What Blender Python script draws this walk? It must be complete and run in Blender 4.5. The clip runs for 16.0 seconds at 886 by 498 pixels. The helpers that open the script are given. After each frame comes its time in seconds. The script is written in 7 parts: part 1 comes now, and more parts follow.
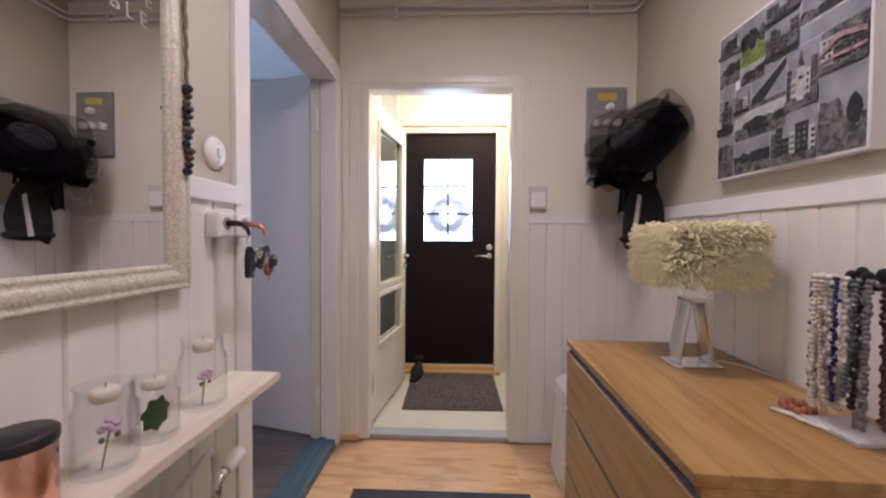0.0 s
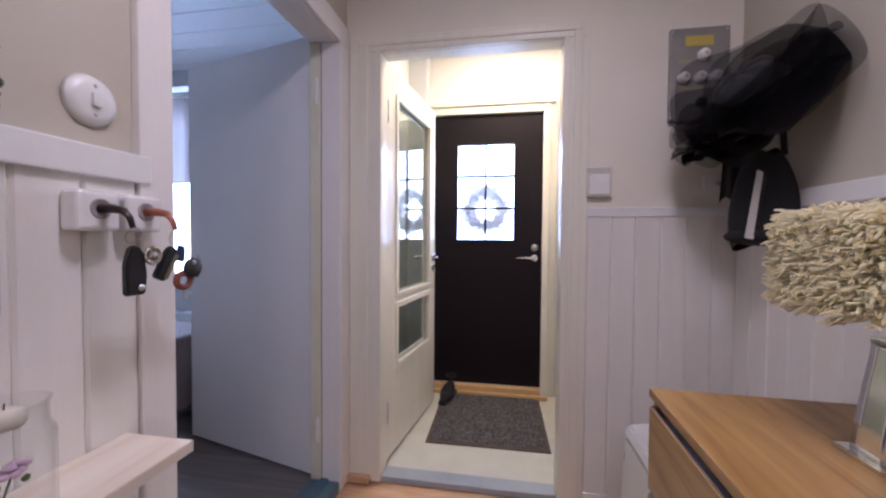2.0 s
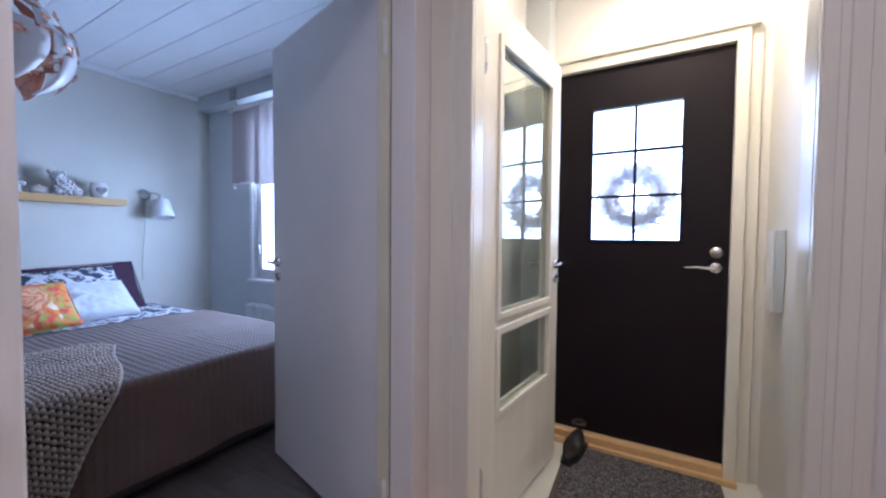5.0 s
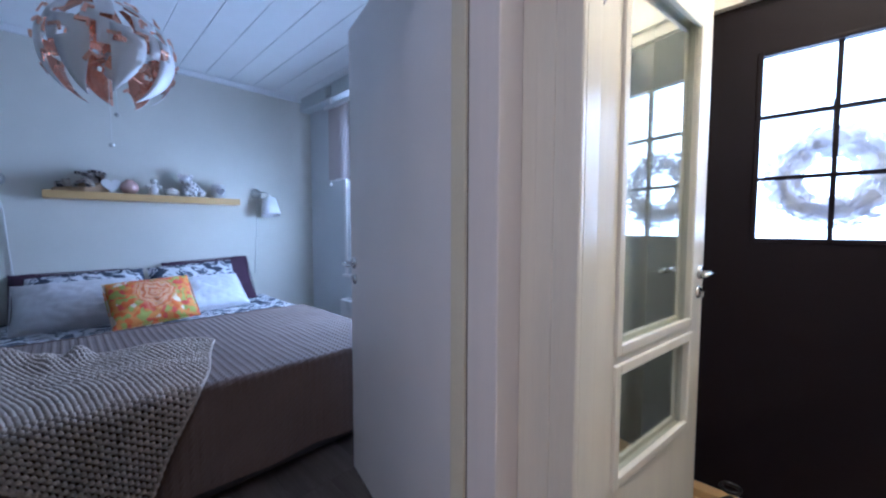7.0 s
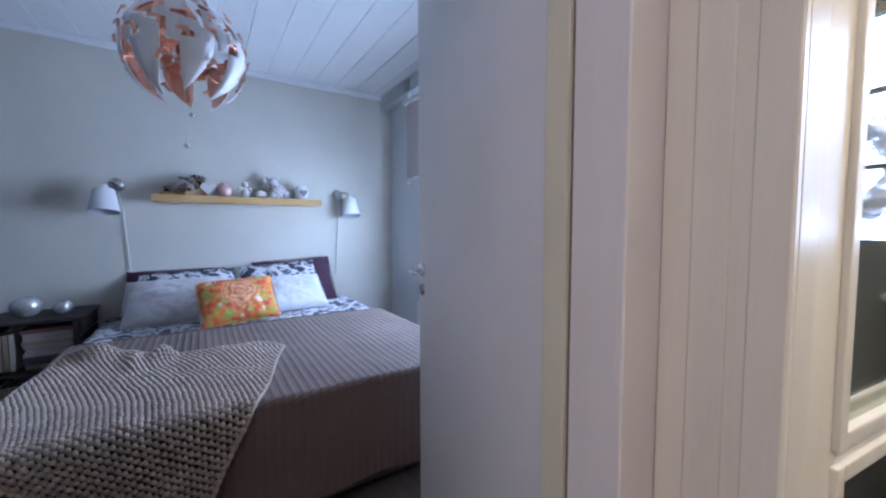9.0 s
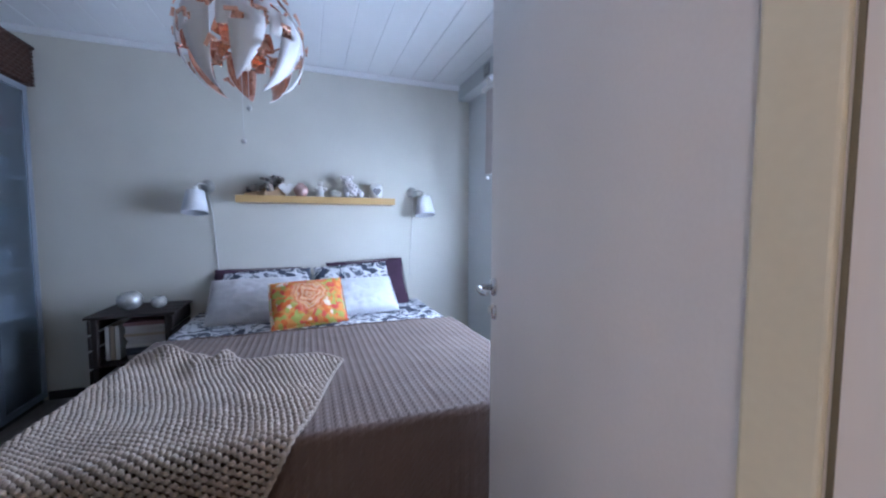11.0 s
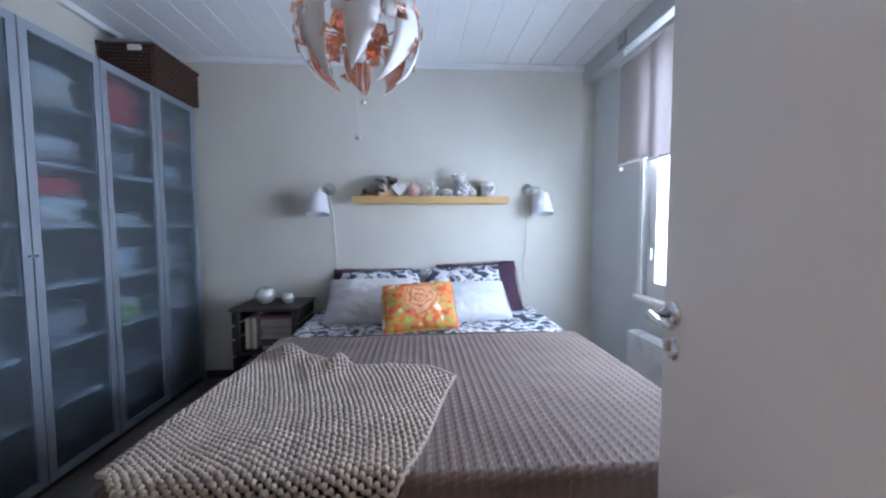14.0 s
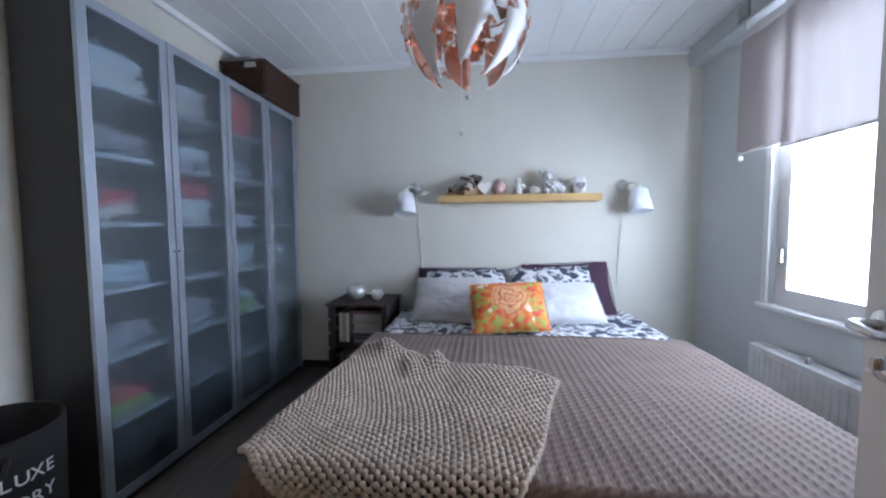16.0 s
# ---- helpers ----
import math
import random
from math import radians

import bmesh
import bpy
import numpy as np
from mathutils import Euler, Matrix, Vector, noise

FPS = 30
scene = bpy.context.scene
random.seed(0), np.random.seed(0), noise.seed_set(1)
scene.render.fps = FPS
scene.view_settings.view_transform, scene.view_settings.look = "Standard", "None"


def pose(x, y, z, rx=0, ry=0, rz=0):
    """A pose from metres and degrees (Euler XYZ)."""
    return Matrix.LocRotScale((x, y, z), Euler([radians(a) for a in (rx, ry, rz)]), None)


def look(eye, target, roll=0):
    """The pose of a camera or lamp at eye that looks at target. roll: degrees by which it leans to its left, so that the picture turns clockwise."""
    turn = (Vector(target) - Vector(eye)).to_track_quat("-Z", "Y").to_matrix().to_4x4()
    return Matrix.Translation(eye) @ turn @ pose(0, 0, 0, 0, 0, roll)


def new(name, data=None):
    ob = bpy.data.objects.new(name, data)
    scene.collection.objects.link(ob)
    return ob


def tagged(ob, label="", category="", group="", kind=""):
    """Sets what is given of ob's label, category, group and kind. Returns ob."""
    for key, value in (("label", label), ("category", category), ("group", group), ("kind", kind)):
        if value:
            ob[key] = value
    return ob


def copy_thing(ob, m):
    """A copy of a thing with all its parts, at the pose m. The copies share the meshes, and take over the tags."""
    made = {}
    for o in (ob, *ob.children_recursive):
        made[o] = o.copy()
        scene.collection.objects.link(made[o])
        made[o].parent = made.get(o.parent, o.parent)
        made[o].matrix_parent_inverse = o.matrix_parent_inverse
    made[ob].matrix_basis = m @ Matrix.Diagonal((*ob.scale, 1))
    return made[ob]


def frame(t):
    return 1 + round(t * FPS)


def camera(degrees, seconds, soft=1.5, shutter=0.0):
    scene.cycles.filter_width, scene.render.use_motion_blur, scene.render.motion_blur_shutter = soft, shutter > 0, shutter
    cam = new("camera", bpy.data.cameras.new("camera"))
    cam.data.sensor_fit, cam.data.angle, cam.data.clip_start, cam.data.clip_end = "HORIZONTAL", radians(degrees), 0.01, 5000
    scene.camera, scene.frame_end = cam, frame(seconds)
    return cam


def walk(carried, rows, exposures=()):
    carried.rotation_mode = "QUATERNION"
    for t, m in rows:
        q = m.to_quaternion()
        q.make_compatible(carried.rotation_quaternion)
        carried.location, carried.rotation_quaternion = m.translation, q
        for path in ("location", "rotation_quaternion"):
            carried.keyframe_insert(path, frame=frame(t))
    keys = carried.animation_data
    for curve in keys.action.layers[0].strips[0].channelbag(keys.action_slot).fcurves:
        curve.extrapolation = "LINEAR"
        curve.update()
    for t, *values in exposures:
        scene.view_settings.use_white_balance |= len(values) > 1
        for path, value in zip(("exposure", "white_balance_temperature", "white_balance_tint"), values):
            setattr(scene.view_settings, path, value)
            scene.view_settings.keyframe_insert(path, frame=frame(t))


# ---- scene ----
cam = camera(100.1, 16.0, soft=2.3)
PATH = [
    (0, (0.126, 0.195, 1.194), (0.048, 2.193, 1.14), 0.4),
    (0.5, (0.148, 0.308, 1.189), (0.02, 2.304, 1.138), 0.3),
    (1, (0.174, 0.467, 1.194), (-0.028, 2.455, 1.124), 0.4),
    (1.5, (0.184, 0.581, 1.19), (-0.081, 2.562, 1.126), 0.3),
    (2, (0.189, 0.661, 1.185), (-0.14, 2.632, 1.13), 0.4),
    (2.5, (0.188, 0.756, 1.187), (-0.218, 2.713, 1.127), 0.3),
    (3, (0.193, 0.869, 1.182), (-0.318, 2.801, 1.124), 0.2),
    (3.5, (0.192, 0.976, 1.182), (-0.434, 2.875, 1.122), 0.3),
    (4, (0.169, 1.066, 1.175), (-0.565, 2.925, 1.123), 0.4),
    (6.5, (0.024, 1.484, 1.226), (-1.282, 2.994, 1.106), 0.2),
    (7, (-0.028, 1.536, 1.224), (-1.422, 2.966, 1.106), 0.1),
    (7.5, (-0.078, 1.602, 1.215), (-1.56, 2.941, 1.104), 0.0),
    (8, (-0.124, 1.655, 1.216), (-1.682, 2.904, 1.106), -0.0),
    (8.5, (-0.183, 1.712, 1.224), (-1.809, 2.871, 1.108), -0.1),
    (9, (-0.248, 1.753, 1.227), (-1.926, 2.836, 1.108), -0.1),
    (11.5, (-0.563, 1.971, 1.248), (-2.472, 2.553, 1.119), 0.0),
    (12, (-0.6, 1.982, 1.251), (-2.536, 2.468, 1.121), -0.1),
    (12.5, (-0.655, 1.98, 1.26), (-2.611, 2.379, 1.125), -0.1),
    (13, (-0.718, 1.972, 1.246), (-2.689, 2.287, 1.122), -0.1),
    (13.5, (-0.756, 1.953, 1.248), (-2.739, 2.183, 1.122), -0.1),
    (14, (-0.77, 1.931, 1.246), (-2.762, 2.071, 1.119), -0.2),
    (14.5, (-0.775, 1.899, 1.249), (-2.77, 1.95, 1.118), -0.3),
    (15, (-0.786, 1.868, 1.239), (-2.782, 1.825, 1.117), -0.4),
    (15.5, (-0.797, 1.842, 1.234), (-2.789, 1.7, 1.114), -0.3),
    (16, (-0.805, 1.787, 1.231), (-2.79, 1.572, 1.111), -0.4),
]
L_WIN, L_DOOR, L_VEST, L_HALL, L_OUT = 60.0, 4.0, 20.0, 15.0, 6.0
EXPOSURES = [(0.0, 0.07, 5080, 24), (2.5, -0.08, 4780, 29), (3.5, -0.12, 4820, 29), (6.5, -0.21, 4500, 20), (9.0, -0.02, 4880, 22), (12.5, 0.23, 5250, 20), (16.0, 0.26, 5650, 19)]
walk(cam, [(t, look(eye, target, roll)) for t, eye, target, roll in PATH], EXPOSURES)

# ---- world, lamps ----
world = bpy.data.worlds.new("sky")
scene.world = world
world.use_nodes = True
wn = world.node_tree.nodes
sky = wn.new("ShaderNodeTexSky")
sky.sky_type, sky.sun_disc, sky.sun_elevation, sky.sun_rotation = "NISHITA", False, radians(28), radians(200)
wn["Background"].inputs["Strength"].default_value = 0.1
world.node_tree.links.new(sky.outputs[0], wn["Background"].inputs["Color"])


def area(name, m, sx, sy, watts, colour):
    d = bpy.data.lights.new(name, "AREA")
    d.shape, d.size, d.size_y, d.energy, d.color = "RECTANGLE", sx, sy, watts, colour
    ob = new(name, d)
    ob.matrix_world = m
    return ob


sun = new("sun", bpy.data.lights.new("sun", "SUN"))
sun.data.energy, sun.data.angle, sun.data.color = 1.0, radians(12), (1, 0.95, 0.88)
sun.matrix_world = look((4, 12, 9), (0, 0, 0))
area("window_daylight", look((-2.5, 3.47, 1.5), (-2.5, 0, 1.35)), 1.2, 1.4, L_WIN, (0.79, 0.90, 1.0))
area("door_daylight", look((0.04, 3.62, 1.54), (0.04, 0, 1.3)), 0.42, 0.72, L_DOOR, (0.9, 0.95, 1.0))
area("vestibule_lamp_light", look((0.22, 3.0, 2.60), (0.22, 3.0, 0)), 0.24, 0.24, L_VEST, (1.0, 0.74, 0.38))
area("hall_lamp_light", look((0.3, 1.1, 2.5), (0.3, 1.1, 0)), 0.3, 0.3, L_HALL, (1.0, 0.80, 0.63))
# extra fill behind the walker, added to brighten from the front; no lamp known there
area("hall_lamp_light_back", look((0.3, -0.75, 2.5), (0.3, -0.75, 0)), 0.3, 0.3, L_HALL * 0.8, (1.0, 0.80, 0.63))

# ---- materials ----


def nodes(name):
    m = bpy.data.materials.new(name)
    m.use_nodes = True
    t = m.node_tree
    return m, t.nodes, t.links, t.nodes["Principled BSDF"]


def rgba(c):
    return (*c, 1.0)


def mat(name, col, rough=0.5, metal=0.0, var=0.12, scale=6.0, bump=0.1, fine=120.0, stretch=(1, 1, 1), rand=0.0, coat=0.0, sheen=0.0, spec=0.5):
    """Colour with broad and fine variation, fine relief, and a random shade for each piece."""
    m, n, l, b = nodes(name)
    tc = n.new("ShaderNodeTexCoord")
    mp = n.new("ShaderNodeMapping")
    mp.inputs["Scale"].default_value = stretch
    l.new(tc.outputs["Object"], mp.inputs[0])
    a, f = n.new("ShaderNodeTexNoise"), n.new("ShaderNodeTexNoise")
    a.inputs["Scale"].default_value, a.inputs["Detail"].default_value = scale, 6
    f.inputs["Scale"].default_value, f.inputs["Detail"].default_value = fine, 3
    l.new(mp.outputs[0], a.inputs["Vector"]), l.new(mp.outputs[0], f.inputs["Vector"])
    add = n.new("ShaderNodeMath")
    add.operation = "MULTIPLY_ADD"
    add.inputs[1].default_value = 0.4
    l.new(f.outputs[0], add.inputs[0]), l.new(a.outputs[0], add.inputs[2])
    mr = n.new("ShaderNodeMapRange")
    mr.inputs["From Min"].default_value, mr.inputs["From Max"].default_value = 0.4, 1.0
    mr.inputs["To Min"].default_value, mr.inputs["To Max"].default_value = 1 - var, 1 + var
    l.new(add.outputs[0], mr.inputs[0])
    hsv = n.new("ShaderNodeHueSaturation")
    hsv.inputs["Color"].default_value = rgba(col)
    if rand:
        oi = n.new("ShaderNodeObjectInfo")
        rr = n.new("ShaderNodeMapRange")
        rr.inputs["To Min"].default_value, rr.inputs["To Max"].default_value = 1 - rand, 1 + rand
        l.new(oi.outputs["Random"], rr.inputs[0])
        mu = n.new("ShaderNodeMath")
        mu.operation = "MULTIPLY"
        l.new(rr.outputs[0], mu.inputs[0]), l.new(mr.outputs[0], mu.inputs[1])
        l.new(mu.outputs[0], hsv.inputs["Value"])
    else:
        l.new(mr.outputs[0], hsv.inputs["Value"])
    l.new(hsv.outputs[0], b.inputs["Base Color"])
    rm = n.new("ShaderNodeMapRange")
    rm.inputs["To Min"].default_value, rm.inputs["To Max"].default_value = max(0.02, rough - 0.1), min(1, rough + 0.1)
    l.new(a.outputs[0], rm.inputs[0]), l.new(rm.outputs[0], b.inputs["Roughness"])
    b.inputs["Metallic"].default_value = metal
    b.inputs["Specular IOR Level"].default_value = spec
    b.inputs["Coat Weight"].default_value = coat
    b.inputs["Sheen Weight"].default_value = sheen
    if bump:
        bp = n.new("ShaderNodeBump")
        bp.inputs["Strength"].default_value, bp.inputs["Distance"].default_value = bump, 0.002
        l.new(add.outputs[0], bp.inputs["Height"]), l.new(bp.outputs[0], b.inputs["Normal"])
    return m


def ramp_mat(name, stops, kind="noise", scale=10.0, rough=0.6, stretch=(1, 1, 1), distortion=0.0, bump=0.15, sheen=0.0, constant=False):
    m, n, l, b = nodes(name)
    tc, mp = n.new("ShaderNodeTexCoord"), n.new("ShaderNodeMapping")
    mp.inputs["Scale"].default_value = stretch
    l.new(tc.outputs["Object"], mp.inputs[0])
    if kind == "voronoi":
        tx = n.new("ShaderNodeTexVoronoi")
    else:
        tx = n.new("ShaderNodeTexNoise")
        tx.inputs["Detail"].default_value, tx.inputs["Distortion"].default_value = 5, distortion
    tx.inputs["Scale"].default_value = scale
    l.new(mp.outputs[0], tx.inputs["Vector"])
    r = n.new("ShaderNodeValToRGB")
    r.color_ramp.interpolation = "CONSTANT" if constant else "LINEAR"
    e = r.color_ramp.elements
    while len(e) < len(stops):
        e.new(0.5)
    for q, (p, c) in zip(e, stops):
        q.position, q.color = p, rgba(c)
    l.new(tx.outputs[0], r.inputs[0]), l.new(r.outputs[0], b.inputs["Base Color"])
    b.inputs["Roughness"].default_value, b.inputs["Sheen Weight"].default_value = rough, sheen
    bp = n.new("ShaderNodeBump")
    bp.inputs["Strength"].default_value, bp.inputs["Distance"].default_value = bump, 0.002
    l.new(tx.outputs[0], bp.inputs["Height"]), l.new(bp.outputs[0], b.inputs["Normal"])
    return m


def glass_mat(name, tint=(0.95, 0.98, 0.97), rough=0.0, opaque=0.0):
    """Thin glass: clear with its reflection, or frosted."""
    m, n, l, b = nodes(name)
    b.inputs["Base Color"].default_value = rgba(tint)
    b.inputs["Roughness"].default_value = rough
    b.inputs["Transmission Weight"].default_value = 1.0 - opaque
    b.inputs["IOR"].default_value = 1.45
    return m


def thin_glass(name, gloss=1.0, tint=(0.96, 0.99, 0.98)):
    """Clear pane: see-through, with a mirror gloss that grows towards grazing view."""
    m, n, l, b = nodes(name)
    tr, gl, mx, lw = n.new("ShaderNodeBsdfTransparent"), n.new("ShaderNodeBsdfGlossy"), n.new("ShaderNodeMixShader"), n.new("ShaderNodeLayerWeight")
    tr.inputs[0].default_value = rgba(tint)
    gl.inputs["Roughness"].default_value = 0.02
    lw.inputs[0].default_value = 0.5
    po, ma = n.new("ShaderNodeMath"), n.new("ShaderNodeMath")
    po.operation, ma.operation, ma.use_clamp = "POWER", "MULTIPLY_ADD", True
    po.inputs[1].default_value, ma.inputs[1].default_value, ma.inputs[2].default_value = 4.0, 0.7 * gloss, 0.03 * gloss
    l.new(lw.outputs["Facing"], po.inputs[0]), l.new(po.outputs[0], ma.inputs[0]), l.new(ma.outputs[0], mx.inputs[0])
    l.new(tr.outputs[0], mx.inputs[1]), l.new(gl.outputs[0], mx.inputs[2])
    l.new(mx.outputs[0], n["Material Output"].inputs[0])
    n.remove(b)
    return m


def veil(name, col, cover, through_light=0.5):
    """Net or sheer cloth: part diffuse and translucent, part see-through."""
    m, n, l, b = nodes(name)
    tr, di, tl = n.new("ShaderNodeBsdfTransparent"), n.new("ShaderNodeBsdfDiffuse"), n.new("ShaderNodeBsdfTranslucent")
    di.inputs[0].default_value = tl.inputs[0].default_value = rgba(col)
    m1, m2 = n.new("ShaderNodeMixShader"), n.new("ShaderNodeMixShader")
    m1.inputs[0].default_value, m2.inputs[0].default_value = through_light, cover
    l.new(di.outputs[0], m1.inputs[1]), l.new(tl.outputs[0], m1.inputs[2])
    l.new(tr.outputs[0], m2.inputs[1]), l.new(m1.outputs[0], m2.inputs[2])
    l.new(m2.outputs[0], n["Material Output"].inputs[0])
    n.remove(b)
    return m


def mirror_mat():
    m, n, l, b = nodes("mirror_silver")
    b.inputs["Base Color"].default_value, b.inputs["Metallic"].default_value, b.inputs["Roughness"].default_value = (0.86, 0.87, 0.87, 1), 1.0, 0.0
    return m


def glow(name, col, strength):
    m, n, l, b = nodes(name)
    b.inputs["Base Color"].default_value = rgba(col)
    b.inputs["Emission Color"].default_value = rgba(col)
    b.inputs["Emission Strength"].default_value = strength
    return m


def crackle_mat():
    """Silver-white lacquer broken by a net of fine raised cracks."""
    m, n, l, b = nodes("cracked_silver_white_frame")
    tc, no, vo = n.new("ShaderNodeTexCoord"), n.new("ShaderNodeTexNoise"), n.new("ShaderNodeTexVoronoi")
    no.inputs["Scale"].default_value = 30
    mx = n.new("ShaderNodeMix")
    mx.data_type = "VECTOR"
    mx.inputs["Factor"].default_value = 0.03
    l.new(tc.outputs["Object"], no.inputs["Vector"]), l.new(tc.outputs["Object"], mx.inputs[4]), l.new(no.outputs["Color"], mx.inputs[5])
    vo.feature = "DISTANCE_TO_EDGE"
    vo.inputs["Scale"].default_value = 78
    l.new(mx.outputs[1], vo.inputs["Vector"])
    r = n.new("ShaderNodeValToRGB")
    e = r.color_ramp.elements
    e[0].position, e[0].color, e[1].position, e[1].color = 0.02, rgba((0.50, 0.445, 0.345)), 0.12, rgba((0.66, 0.605, 0.49))
    l.new(vo.outputs["Distance"], r.inputs[0]), l.new(r.outputs[0], b.inputs["Base Color"])
    b.inputs["Roughness"].default_value, b.inputs["Metallic"].default_value = 0.36, 0.15
    bp = n.new("ShaderNodeBump")
    bp.inputs["Strength"].default_value, bp.inputs["Distance"].default_value = 0.5, 0.003
    l.new(r.outputs[0], bp.inputs["Height"]), l.new(bp.outputs[0], b.inputs["Normal"])
    return m


